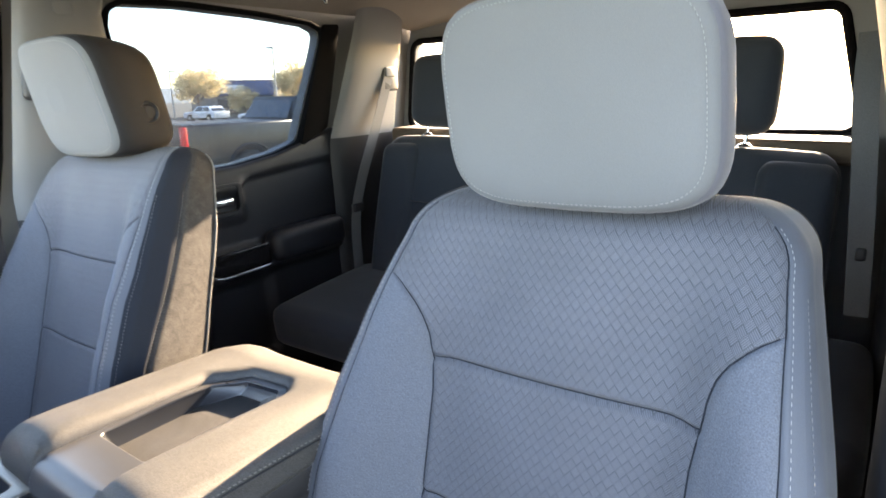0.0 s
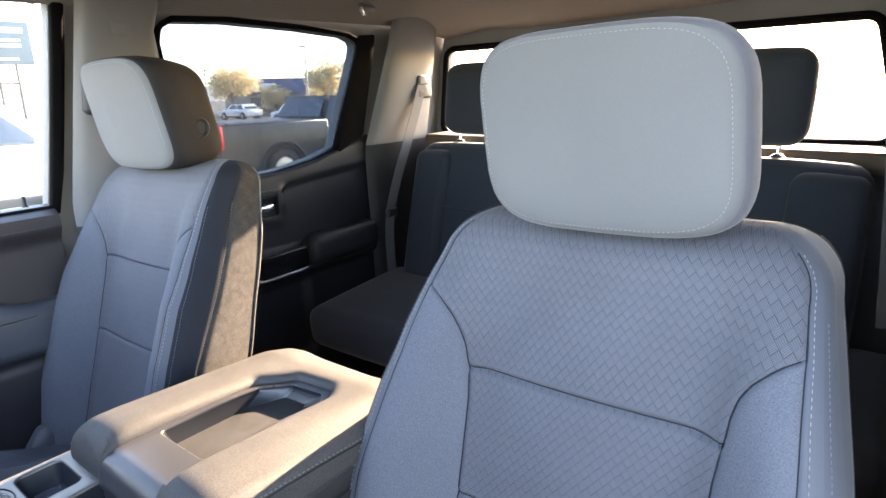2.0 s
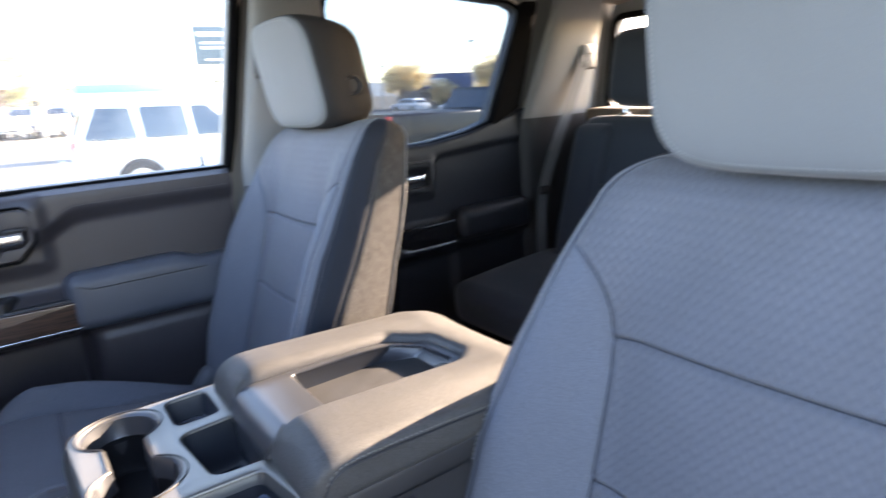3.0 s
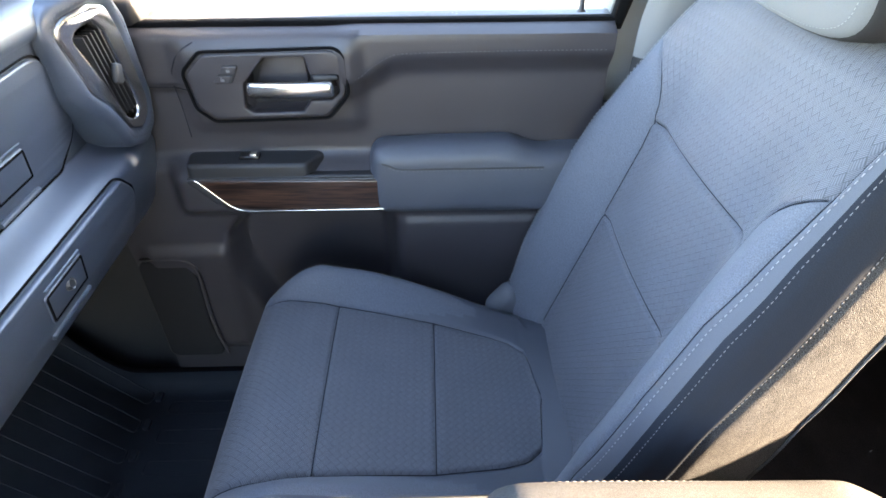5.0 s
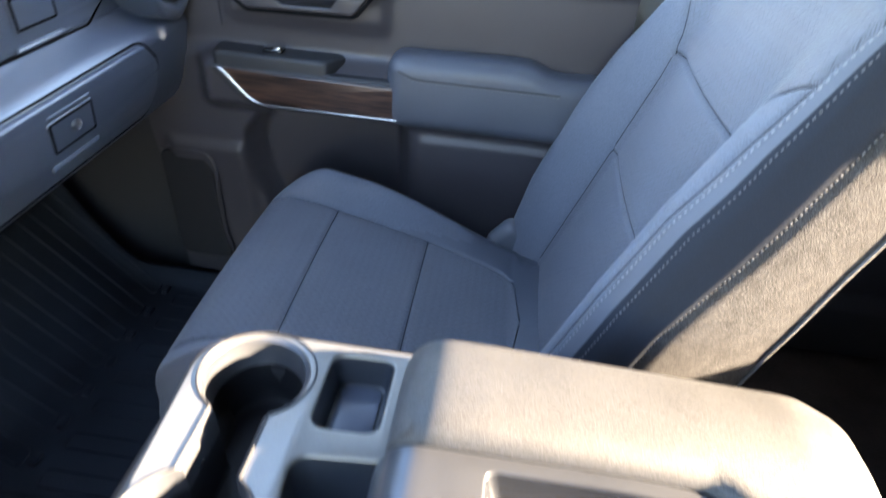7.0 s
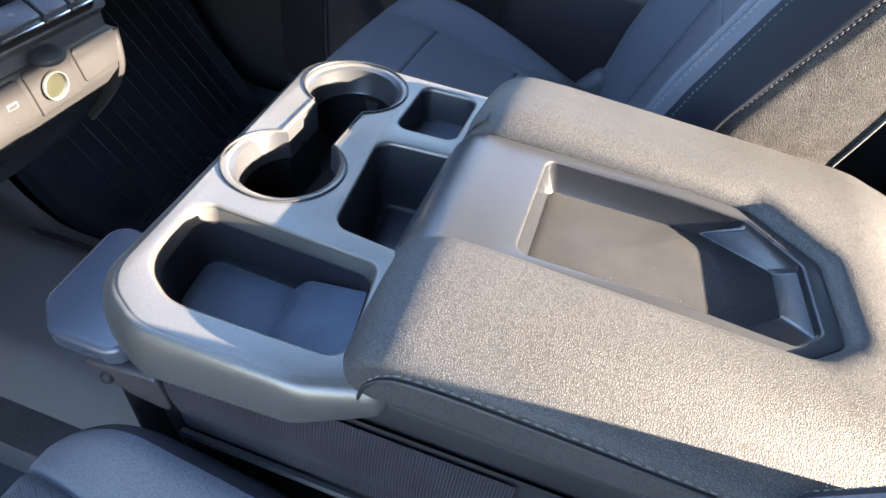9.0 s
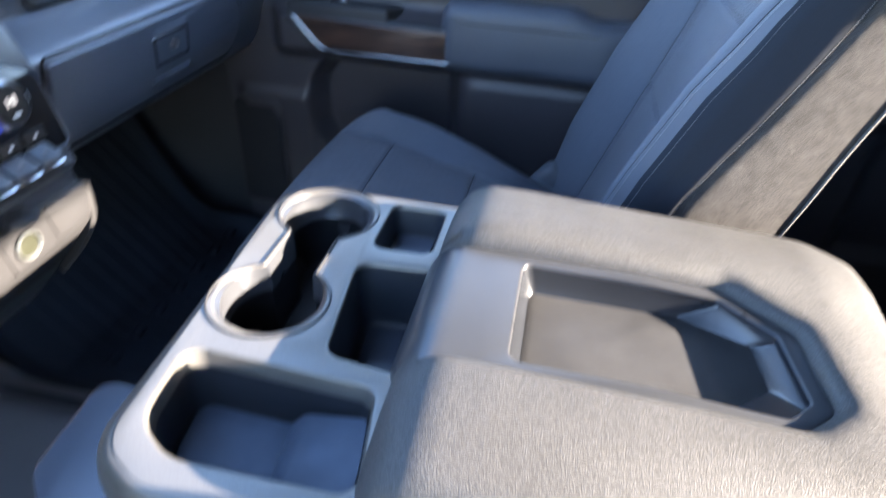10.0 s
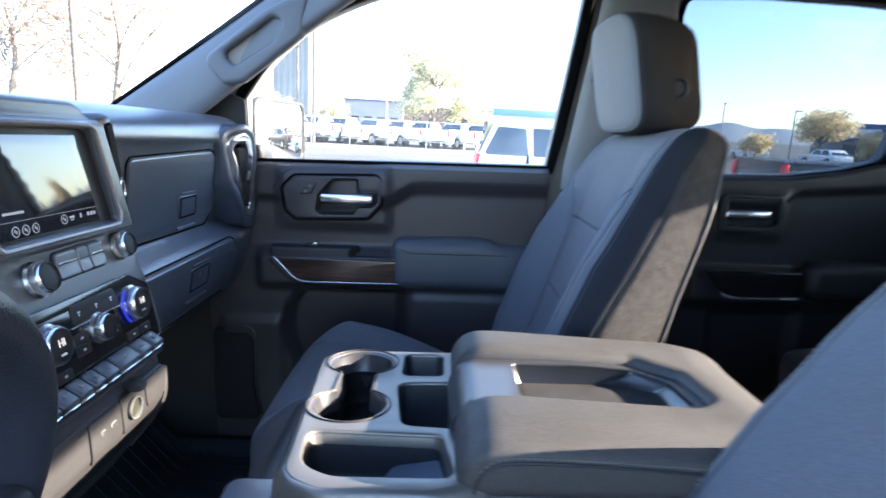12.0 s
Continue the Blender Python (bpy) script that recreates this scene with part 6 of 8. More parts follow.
vo, vi, vc = round_poly(VENT_OUT, 0.035, 7), round_poly(VENT_IN, 0.028, 7), round_poly(VENT_CORE, 0.020, 5)
vent = part("side_vent", vent_plate(vo, [vi], 0.0, 0.09, 0.010), DASH, dash, "slanted oval air vent in a stitched surround")
part("stitching", stitches([(x, vent_y(x, z) + 0.0006, z) for x, z in round_poly([((a[0] * 0.45 + b[0] * 0.55), (a[1] * 0.45 + b[1] * 0.55)) for a, b in zip(VENT_OUT, VENT_IN)], 0.03, 8)], 0.004, 0.003, 0.0007), THREAD_DARK, vent)
ring = part("vent_ring", vent_plate(vi, [vc], -0.002, 0.03, 0.005), CHROME, vent, "bright chrome vent ring")
part("vent_lining", vent_plate(round_poly([(x * 0.97 - 0.022, 0.805 + (z - 0.805) * 0.94) for x, z in VENT_IN], 0.02, 6), (), -0.030, 0.01, 0.002), RUBBER, vent)
for k in range(5):
    o = 0.0115 * (k - 2)
    part("vent_slat", loft([[(x + o + a, vent_y(x, z) - 0.006 + b, z) for a, b in ((-0.0015, 0), (0.0015, 0), (0.0015, -0.018), (-0.0015, -0.018))] for x, z in spread_line((-0.697, 0.880), (-0.762, 0.740), 8)]), DARK, vent)
part("vent_tab", moved(rbox((0, 0, 0), (0.020, 0.010, 0.030), 0.004, 3), pose(-0.728, vent_y(-0.73, 0.81) + 0.002, 0.812, 0, -22, 0)), DARK, vent)

# centre stack
stack = thing("center_stack", (0.0, -0.3, 0.41), "black control stack with screen, knobs and sockets", "control panel")
SP = [(-0.40, 0.930), (-0.33, 0.930), (-0.296, 0.929), (-0.281, 0.926), (-0.276, 0.920), (-0.262, 0.80), (-0.260, 0.775), (-0.255, 0.745), (-0.243, 0.71), (-0.234, 0.68), (-0.226, 0.63),
      (-0.220, 0.592), (-0.213, 0.575), (-0.222, 0.565), (-0.216, 0.54), (-0.218, 0.50), (-0.235, 0.455), (-0.275, 0.410), (-0.36, 0.40)]


def stack_face(z):
    zs = [p[1] for p in SP[2:18]][::-1]
    return table(zs, [p[0] for p in SP[2:18]][::-1], z)


def stack_half(z):
    return table((0.40, 0.422, 0.466, 0.50, 0.55, 0.62, 0.70, 0.77, 0.92, 1.0), (0.05, 0.075, 0.120, 0.158, 0.166, 0.178, 0.176, 0.166, 0.122, 0.12), z)


sl = smooth_path([(0, y, z) for y, z in SP], 3)


def stack_at(i, u):
    p = sl[int(i)]
    h = stack_half(p.z)
    e = max((abs(u) - 0.90) / 0.10, 0)
    return 0.008 + h * u, p.y - 0.05 * (1 - math.sqrt(max(1 - e * e, 0))) - (0.0 if e < 1 else 0.0), p.z


us = spread(-1, -0.9, 6) + spread(-0.85, 0.85, 12) + spread(0.9, 1, 6)
part("stack_shell", join(grid(stack_at, range(len(sl)), us), grid(lambda i, k: (0.008 - stack_half(sl[int(i)].z), sl[int(i)].y - 0.05 - 0.12 * k, sl[int(i)].z), range(len(sl)), (1, 0))), STACKP, stack)


def stack_plate(ring, proud, depth=0.012, bevel=0.003, holes=()):
    g = plate(ring, holes, depth, bevel, 3)
    g = sliced(g, 1, spread(min(p[1] for p in ring), max(p[1] for p in ring), 8)[1:-1])
    return rev(bent(g, lambda x, z, d: (x, stack_face(z) + proud + d, z)))


def rect(x0, x1, z0, z1):
    return [(x0, z0), (x1, z0), (x1, z1), (x0, z1)]


# hood round the screen: a thick rounded frame, wider at its foot
SATIN = surface("satin_grey_trim", (0.13, 0.135, 0.15), 0.36, metal=0.25, var=0.05, vscale=9, fine=0.05, fscale=900, bump=0.1)
HOOD = round_poly([(-0.152, 0.768), (0.168, 0.768), (0.130, 0.951), (-0.112, 0.951)], [0.006, 0.006, 0.05, 0.05], 8)
HOLE = round_poly([(-0.112, 0.786), (0.128, 0.786), (0.100, 0.914), (-0.084, 0.914)], [0.006, 0.006, 0.014, 0.014], 5)
scr = part("screen_frame", stack_plate(HOOD, 0.013, 0.13, 0.008, [HOLE]), STACKP, stack)
rim_line = smooth_path([(x, stack_face(min(z, 0.92)) + 0.0125, z) for x, z in grown(HOLE, -0.006)], 1, True)
part("screen_trim", tube(rim_line, 0.0042, 8, closed=True, up=(0, 1, 0)), SATIN, scr, "satin grey trim round the screen")
part("screen_bezel", stack_plate(round_poly([(-0.118, 0.780), (0.134, 0.780), (0.104, 0.918), (-0.088, 0.918)], 0.006), 0.0015, 0.004, 0.0008), BIN, scr)

# ---- controls on the centre stack ----
SCREEN = surface("screen_glass", (0.012, 0.014, 0.018), 0.06, var=0.05, bump=0, spec=0.8)
PORTRIM = surface("port_rim", (0.11, 0.115, 0.11), 0.5, var=0.05, bump=0)
MARK = surface("pale_marking", (0.6, 0.62, 0.65), 0.6, var=0.02, bump=0)
BLUE_GLOW = glow("blue_ring_light", (0.02, 0.05, 1.0), 0.06)
LCD = glow("white_figures", (1.0, 0.97, 0.9), 0.10)
ICON = glow("screen_icons", (0.75, 0.85, 1.0), 0.035)


def words(text, size, m, mat, name, parent, label=""):
    """Raised lettering from the built-in font, as a mesh."""
    cu = bpy.data.curves.new("words", 'FONT')
    cu.body, cu.size, cu.extrude, cu.align_x, cu.align_y = text, size, 0.0003, 'CENTER', 'CENTER'
    ob = bpy.data.objects.new("words", cu)
    scene.collection.objects.link(ob)
    bpy.context.view_layer.update()
    me = bpy.data.meshes.new_from_object(ob.evaluated_get(bpy.context.evaluated_depsgraph_get()))
    g = [tuple(m @ v.co) for v in me.vertices], [tuple(p.vertices) for p in me.polygons]
    bpy.data.objects.remove(ob)
    bpy.data.curves.remove(cu)
    bpy.data.meshes.remove(me)
    return part(name, g, mat, parent, label, crease=0)


def stack_pose(x, z, lift=0.0):
    """Axes on the stack's face: x to the passenger's right hand, y up along the face, z out of it."""
    slope = math.atan2(stack_face(z + 0.01) - stack_face(z - 0.01), 0.02)
    up = Vector((0, math.sin(slope), math.cos(slope)))
    out = Vector((0, math.cos(slope), -math.sin(slope)))
    side = up.cross(out)
    m = Matrix((side, up, out)).transposed().to_4x4()
    m.translation = Vector((x, stack_face(z), z)) + out * lift
    return m


def knob(x, z, r, h, name, label, ring=None):
    m = stack_pose(x, z, 0.002)
    k = part(name, lathe([(r * 1.15, -0.004), (r * 1.15, 0.002), (r * 1.05, 0.004), (r, 0.005), (r, h * 0.75), (r * 0.96, h * 0.9), (r * 0.90, h)], 40, m), CHROME, stack, label)
    part("knob_cap", lathe([(r * 0.90, h), (r * 0.84, h + 0.0012), (r * 0.80, h - 0.0012), (r * 0.4, h - 0.0008), (0, h - 0.0008)], 40, m), BIN, k)
    V, F = [], []
    for i in range(36):
        a = 2 * math.pi * i / 36
        g = rbox((r * math.cos(a), r * math.sin(a), h * 0.45), (0.0012, 0.0012, h * 0.55), 0.0003, 1)
        n = len(V)
        V += g[0]
        F += [tuple(j + n for j in f) for f in g[1]]
    part("knurling", moved((V, F), m), CHROME, k)
    if ring:
        part("ring_light", moved(tube([(r * 1.28 * math.cos(a), r * 1.28 * math.sin(a), 0.004) for a in spread(0, 2 * math.pi, 40)[:-1]], 0.0028, 8, closed=True), m), ring, k, "blue lit ring")
    return k, m


disp = part("display", stack_plate([(-0.081, 0.789), (0.118, 0.789), (0.092, 0.906), (-0.058, 0.906)], 0.0030, 0.004, 0.0006), SCREEN, stack, "dark glossy touch screen")


def flat_ring(x, z, r, wire, lift, mat, name, owner):
    mm = stack_pose(x, z, lift)
    return part(name, moved(tube([(r * math.cos(a), r * math.sin(a), 0) for a in spread(0, 2 * math.pi, 20)[:-1]], wire, 5, closed=True), mm), mat, owner)


for x in (0.087, 0.070, 0.053, -0.002):
    flat_ring(x, 0.797 + (0.003 if x < 0 else 0), 0.0058, 0.0005, 0.0034, ICON, "screen_icon", disp)
    for q in ((-0.0012, 0.001), (0.0014, -0.0008)):
        part("screen_icon", moved(rbox((q[0], q[1], 0), (0.0018, 0.0035, 0.0005), 0.0002, 1), stack_pose(x, 0.797 + (0.003 if x < 0 else 0), 0.0034)), ICON, disp)
for x, w, h in ((-0.018, 0.010, 0.003), (-0.037, 0.003, 0.006), (-0.054, 0.005, 0.005), (-0.061, 0.005, 0.005), (-0.068, 0.005, 0.005), (-0.018, 0.007, 0.0016)):
    part("screen_text", moved(rbox((0, 0, 0), (w, h, 0.0005), 0.0002, 1), stack_pose(x, 0.801 if h > 0.002 else 0.7975, 0.0034)), ICON, disp)
part("screen_text", moved(rbox((0, 0, 0), (0.035, 0.003, 0.0005), 0.0002, 1), stack_pose(0.085, 0.818, 0.0034)), ICON, disp)
part("screen_rule", moved(rbox((0, 0, 0), (0.192, 0.0005, 0.0004), 0.0001, 1), stack_pose(0.018, 0.8085, 0.0034)), ICON, disp)

knob(-0.114, 0.746, 0.0185, 0.018, "tune_knob", "knurled chrome tuning knob")
knob(0.073, 0.738, 0.0195, 0.018, "volume_knob", "knurled chrome volume knob")
panel = part("button_panel", stack_plate(round_poly([(-0.074, 0.727), (0.040, 0.727), (0.036, 0.763), (-0.070, 0.764)], 0.010), 0.0025, 0.010, 0.002), BIN, stack)
for x0, x1 in ((-0.068, -0.037), (-0.034, -0.011), (-0.008, 0.034)):
    zt = 0.7455
    b = part("stack_button", stack_plate(round_poly(rect(x0, x1, zt - 0.0155, zt + 0.0155), 0.004), 0.0055, 0.008, 0.0015), DASH, panel)
    part("button_divider", moved(rbox((0, 0, 0), (x1 - x0 - 0.003, 0.0010, 0.0006), 0.0002, 1), stack_pose((x0 + x1) / 2, zt, 0.0060)), RUBBER, b)
    if x0 != -0.034:
        part("button_line", moved(rbox((0, 0, 0), (x1 - x0 - 0.008, 0.0014, 0.0008), 0.0003, 1), stack_pose((x0 + x1) / 2, zt + 0.0022, 0.0061)), CHROME, b)
clim = part("climate_panel", stack_plate(round_poly([(-0.156, 0.598), (0.172, 0.598), (0.170, 0.690), (0.12, 0.706), (-0.105, 0.706), (-0.152, 0.682)], [0.008, 0.008, 0.02, 0.03, 0.03, 0.02]), 0.0020, 0.010, 0.002), GLOSS, stack)
part("climate_rim", tube([(x, stack_face(z) + 0.0022, z) for x, z in round_poly([(-0.156, 0.598), (0.172, 0.598), (0.170, 0.690), (0.12, 0.706), (-0.105, 0.706), (-0.152, 0.682)], [0.008, 0.008, 0.02, 0.03, 0.03, 0.02])], 0.0010, 6, closed=True, up=(0, 1, 0)), DASH, clim)
for x in (-0.094, 0.094):
    k, m = knob(x, 0.664, 0.0235, 0.017, "temperature_knob", "chrome temperature knob with lit figures")
    part("ring_light", moved(tube([(0.0285 * math.cos(a), 0.0285 * math.sin(a), 0.0035) for a in spread(math.pi * 0.0 - 0.95, 0.95, 20)], 0.0017, 8), m @ Matrix.Rotation(math.pi, 4, 'Z')), BLUE_GLOW, k, "blue lit arc")
    words("HI", 0.013, m @ Matrix.Translation((0, 0.003, 0.0172)), LCD, "figures", k, "white lit letters HI")
    part("knob_tab", moved(rbox((0.024, 0.0, 0.009), (0.006, 0.010, 0.006), 0.001, 2), m), MARK, k)
    part("knob_symbol", moved(rbox((0, -0.011, 0.0165), (0.010, 0.0025, 0.0006), 0.0002, 1), m), MARK, k)
sub_p = part("mode_panel", stack_plate(round_poly([(-0.062, 0.672), (0.047, 0.672), (0.040, 0.697), (-0.058, 0.697)], 0.006), 0.0035, 0.006, 0.001), BIN, clim)
for x in (-0.045, -0.010, 0.028):
    part("mode_symbol", moved(rbox((0, 0.002, 0), (0.005, 0.0018, 0.0005), 0.0002, 1), stack_pose(x, 0.684, 0.0040)), MARK, sub_p)
    part("mode_symbol", moved(rbox((-0.001, -0.001, 0), (0.0016, 0.004, 0.0005), 0.0002, 1), stack_pose(x, 0.684, 0.0040)), MARK, sub_p)
part("climate_line", moved(rbox((0, 0, 0), (0.112, 0.0016, 0.0012), 0.0004, 1), stack_pose(-0.006, 0.6705, 0.0036)), CHROME, clim)
knob(-0.004, 0.656, 0.0180, 0.017, "fan_knob", "knurled chrome fan knob")
for x, z, w in ((0.035, 0.655, 0.030), (0.035, 0.640, 0.030), (-0.040, 0.655, 0.026), (-0.040, 0.640, 0.026), (-0.080, 0.622, 0.030), (-0.114, 0.622, 0.030), (0.080, 0.622, 0.030), (0.114, 0.622, 0.030)):
    b = part("climate_button", stack_plate(round_poly(rect(x - w / 2, x + w / 2, z - 0.0065, z + 0.0065), 0.002), 0.0040, 0.006, 0.001), BIN, clim)
    part("button_symbol", moved(rbox((0, 0, 0), (0.005, 0.0030, 0.0006), 0.0002, 1), stack_pose(x, z, 0.0044)), MARK, b)
# row of flip switches, one of them wide, with a bright front edge
tb = [0.158, 0.125, 0.092, 0.062, 0.034, 0.002, -0.053, -0.088, -0.122]
part("switch_ledge", rbox((0.018, -0.226, 0.590), (0.300, 0.034, 0.014), 0.004, 3, (-30, 0, 0)), BIN, stack)
for a, b in zip(tb, tb[1:]):
    x, w = (a + b) / 2, a - b - 0.004
    sw = part("toggle_switch", rbox((x, -0.211, 0.602), (w, 0.026, 0.018), 0.004, 3, (-32, 0, 0)), STACKP, stack)
    part("switch_edge", rbox((x, -0.1985, 0.5945), (w, 0.0028, 0.0038), 0.0012, 2, (-32, 0, 0)), CHROME, sw)
    part("switch_symbol", rbox((x, -0.2055, 0.6105), (0.006, 0.004, 0.0006), 0.0002, 1, (-32, 0, 0)), THREAD_DARK, sw)
# socket panel: usb ports and power outlet
low = part("socket_panel", stack_plate(round_poly([(-0.150, 0.502), (-0.098, 0.462), (0.120, 0.458), (0.158, 0.50), (0.162, 0.552), (-0.154, 0.552)], 0.012), 0.003, 0.012, 0.003), SOCKET, stack, "grey plastic socket panel")
usb = part("usb_panel", stack_plate(round_poly([(-0.016, 0.490), (0.054, 0.490), (0.062, 0.548), (-0.008, 0.548)], 0.005), 0.0065, 0.006, 0.0015), SOCKET, low)
for x, w in ((0.034, 0.009), (0.009, 0.013)):
    u = part("usb_port", moved(rbox((0, 0, 0), (w, 0.0065, 0.003), 0.0008, 2), stack_pose(x, 0.527, 0.0066)), PORTRIM, usb, "grey edged port")
    part("port_opening", moved(rbox((0, 0, 0.0012), (w - 0.003, 0.0042, 0.002), 0.0004, 1), stack_pose(x, 0.527, 0.0066)), DARK, u)
    part("port_symbol", moved(rbox((0, 0, 0), (0.008, 0.0015, 0.0005), 0.0002, 1), stack_pose(x, 0.508, 0.0068)), DARK, usb)
out_m = stack_pose(-0.045, 0.525, 0.0102)
part("outlet_panel", stack_plate(round_poly([(-0.082, 0.497), (-0.024, 0.492), (-0.014, 0.550), (-0.074, 0.550)], 0.006), 0.0055, 0.006, 0.0015), SOCKET, low)
ot = part("power_outlet", lathe([(0.0160, -0.002), (0.0160, 0.0012), (0.0155, 0.0018), (0.0148, 0.0016), (0.0145, 0.0), (0.0145, -0.004), (0, -0.004)], 36, out_m), PORTRIM, low, "pale rimmed power outlet socket")
part("socket_floor", lathe([(0.0145, -0.0036), (0.010, -0.0030), (0, -0.0028)], 30, out_m), surface("brass_dull", (0.017, 0.018, 0.009), 0.5, metal=0.0, bump=0), ot)
part("outlet_cover", moved(bent(lathe([(0.019, 0.0), (0.0195, 0.003), (0.016, 0.006), (0, 0.007)], 24), lambda x, y, z: (x, y * 0.75, z)), stack_pose(-0.050, 0.553, 0.010) @ pose(0, 0, 0, -58, 0, 0)), DARK, low, "black flip cover hanging open")
part("blank_panel", stack_plate(round_poly([(-0.148, 0.507), (-0.090, 0.504), (-0.080, 0.548), (-0.150, 0.548)], 0.006), 0.0055, 0.006, 0.0015), SOCKET, low)
# thin curved fin down the passenger's end of the socket panel
for s in (-1, 1):
    fin = smooth_path([(0.008 + s * 0.158, stack_face(0.53) - 0.004, 0.545), (0.008 + s * 0.156, stack_face(0.50) - 0.002, 0.50), (0.008 + s * 0.146, stack_face(0.47) - 0.004, 0.465), (0.008 + s * 0.128, -0.262, 0.425)], 5)
    part("side_fin", sweep(fin, [(-0.005, -0.012), (0.005, -0.012), (0.006, 0.008), (0.0, 0.011), (-0.006, 0.008)], up=(0, 1, 0.2), scale=lambda k: 1 - 0.55 * k), SOCKET, low)
# slim vents beside the screen
for s in (-1, 1):
    tilt = s * 13
    vm = pose(0.008 + s * 0.158, -0.292, 0.848, 0, tilt * -1, 0)
    cv = part("center_vent", moved(rbox((0, 0, 0), (0.036, 0.05, 0.185), 0.014, 4), vm), STACKP, stack)
    part("vent_well", moved(rbox((0, 0.021, 0), (0.020, 0.012, 0.160), 0.006, 3), vm), RUBBER, cv)
    for q in (-0.005, 0.0, 0.005):
        part("vent_slat", moved(rbox((q, 0.026, 0), (0.0012, 0.006, 0.15), 0.0005, 1), vm), DARK, cv)
    part("vent_tab", moved(tube([(0.004 * math.cos(a), 0.030, 0.014 * math.sin(a) - 0.02) for a in spread(0, 2 * math.pi, 16)[:-1]], 0.0016, 6, closed=True, up=(0, 1, 0)), vm), CHROME, cv)

# ---- steering wheel and column ----
wheel = thing("steering_wheel", (0.50, -0.10, 0.70), "black leather steering wheel with stitched rim", "steering wheel")
WM = pose(0.595, -0.045, 0.690, 69, 0, 0)
rim = []
for i in range(64):
    a = 2 * math.pi * i / 64
    rim.append(WM @ Vector((0.181 * math.cos(a), 0.181 * math.sin(a), 0)))
part("rim", sweep(rim, circle(0.0155, 14, 0.019), up=tuple(WM.to_3x3() @ Vector((0, 0, 1))), closed=True), LEATHER_BLACK, wheel)
part("stitching", stitches([WM @ Vector((0.1675 * math.cos(2 * math.pi * i / 96), 0.1675 * math.sin(2 * math.pi * i / 96), 0.004)) for i in range(97)], 0.004, 0.003, 0.0008), THREAD_DARK, wheel)
part("hub", moved(rbox((0, -0.01, -0.012), (0.15, 0.13, 0.05), 0.025, 5), WM), DARK, wheel)
for s in (-1, 1):
    sp = part("spoke", moved(rbox((s * 0.118, -0.005, -0.012), (0.11, 0.05, 0.024), 0.01, 4), WM), DARK, wheel)
    part("spoke_trim", moved(rbox((s * 0.118, -0.03, -0.002), (0.09, 0.008, 0.010), 0.003, 2), WM), CHROME, sp)
part("lower_spoke", moved(rbox((0, -0.12, -0.014), (0.05, 0.11, 0.02), 0.008, 4), WM), DARK, wheel)
col = part("column_cover", sweep([(0.560, -0.09, 0.68), (0.545, -0.22, 0.63), (0.528, -0.36, 0.58)], [(0.055 * math.cos(a), 0.06 * math.sin(a)) for a in spread(0, 2 * math.pi, 20)[:-1]]), DARK, wheel)
binn = thing("instrument_binnacle", (0.50, -0.33, 0.90), "black instrument binnacle hood over the column", "instrument panel")
part("hood", bent(sliced(rbox((0, 0, 0), (0.44, 0.20, 0.09), 0.035, 5), 0, spread(-0.2, 0.2, 12)), lambda x, y, z: (0.50 + x, -0.36 + y, 0.955 + z - 0.5 * x * x)), DASH, binn)
part("gauge_face", rbox((0.50, -0.288, 0.86), (0.34, 0.02, 0.13), 0.01, 3, (-12, 0, 0)), SCREEN, binn)

# ---- outside: the car park falls a little away from the truck ----
OUT = Matrix.Translation((0, 0, -0.80)) @ Matrix.Rotation(radians(1.9), 4, Vector((-0.7071, 0.7071, 0)))
ASPHALT = surface("asphalt", (0.085, 0.081, 0.075), 0.9, var=0.22, vscale=0.25, fine=0.18, fscale=30, bump=0.3, depth=0.01)
GRASS = surface("dry_grass", (0.22, 0.19, 0.11), 0.95, var=0.3, vscale=0.4, fine=0.3, fscale=12, bump=0.4, depth=0.03)
CONCRETE = surface("concrete", (0.42, 0.41, 0.38), 0.85, var=0.12, vscale=1.5, fine=0.1, fscale=60, bump=0.2)
PAINT_W = surface("white_car_paint", (0.75, 0.76, 0.78), 0.25, var=0.02, bump=0, coat=0.6)
PAINT_D = surface("dark_slate_car_paint", (0.013, 0.014, 0.016), 0.3, var=0.05, bump=0, coat=0.2)
PAINT_T = surface("teal_paint", (0.12, 0.25, 0.25), 0.4, var=0.05, bump=0)
CARGLASS = surface("dark_car_glass", (0.03, 0.045, 0.06), 0.06, var=0.1, bump=0, spec=0.8)
TYRE = surface("tyre_rubber", (0.02, 0.02, 0.02), 0.85, var=0.2, vscale=5, bump=0.3)
RIM = surface("alloy_rim", (0.5, 0.5, 0.5), 0.35, metal=0.9, var=0.1, bump=0)
RED = surface("red_lamp_lens", (0.75, 0.02, 0.03), 0.2, var=0.05, bump=0)
LENS = surface("clear_lamp_lens", (0.6, 0.62, 0.65), 0.15, var=0.1, bump=0)
STEEL = surface("galvanised_steel", (0.4, 0.4, 0.4), 0.5, metal=0.6, var=0.15, vscale=3, bump=0.1)
BARK = surface("bark", (0.13, 0.10, 0.075), 0.95, var=0.3, vscale=6, fine=0.3, fscale=40, bump=0.8, depth=0.02)
PALEBARK = surface("pale_bark", (0.17, 0.14, 0.11), 0.95, var=0.3, vscale=6, fine=0.3, fscale=40, bump=0.8, depth=0.02)
BLUEWALL = surface("blue_cladding", (0.06, 0.10, 0.22), 0.6, var=0.08, vscale=0.5, bump=0.1)
GREYWALL = surface("pale_render", (0.24, 0.24, 0.24), 0.85, var=0.1, vscale=0.4, bump=0.2)
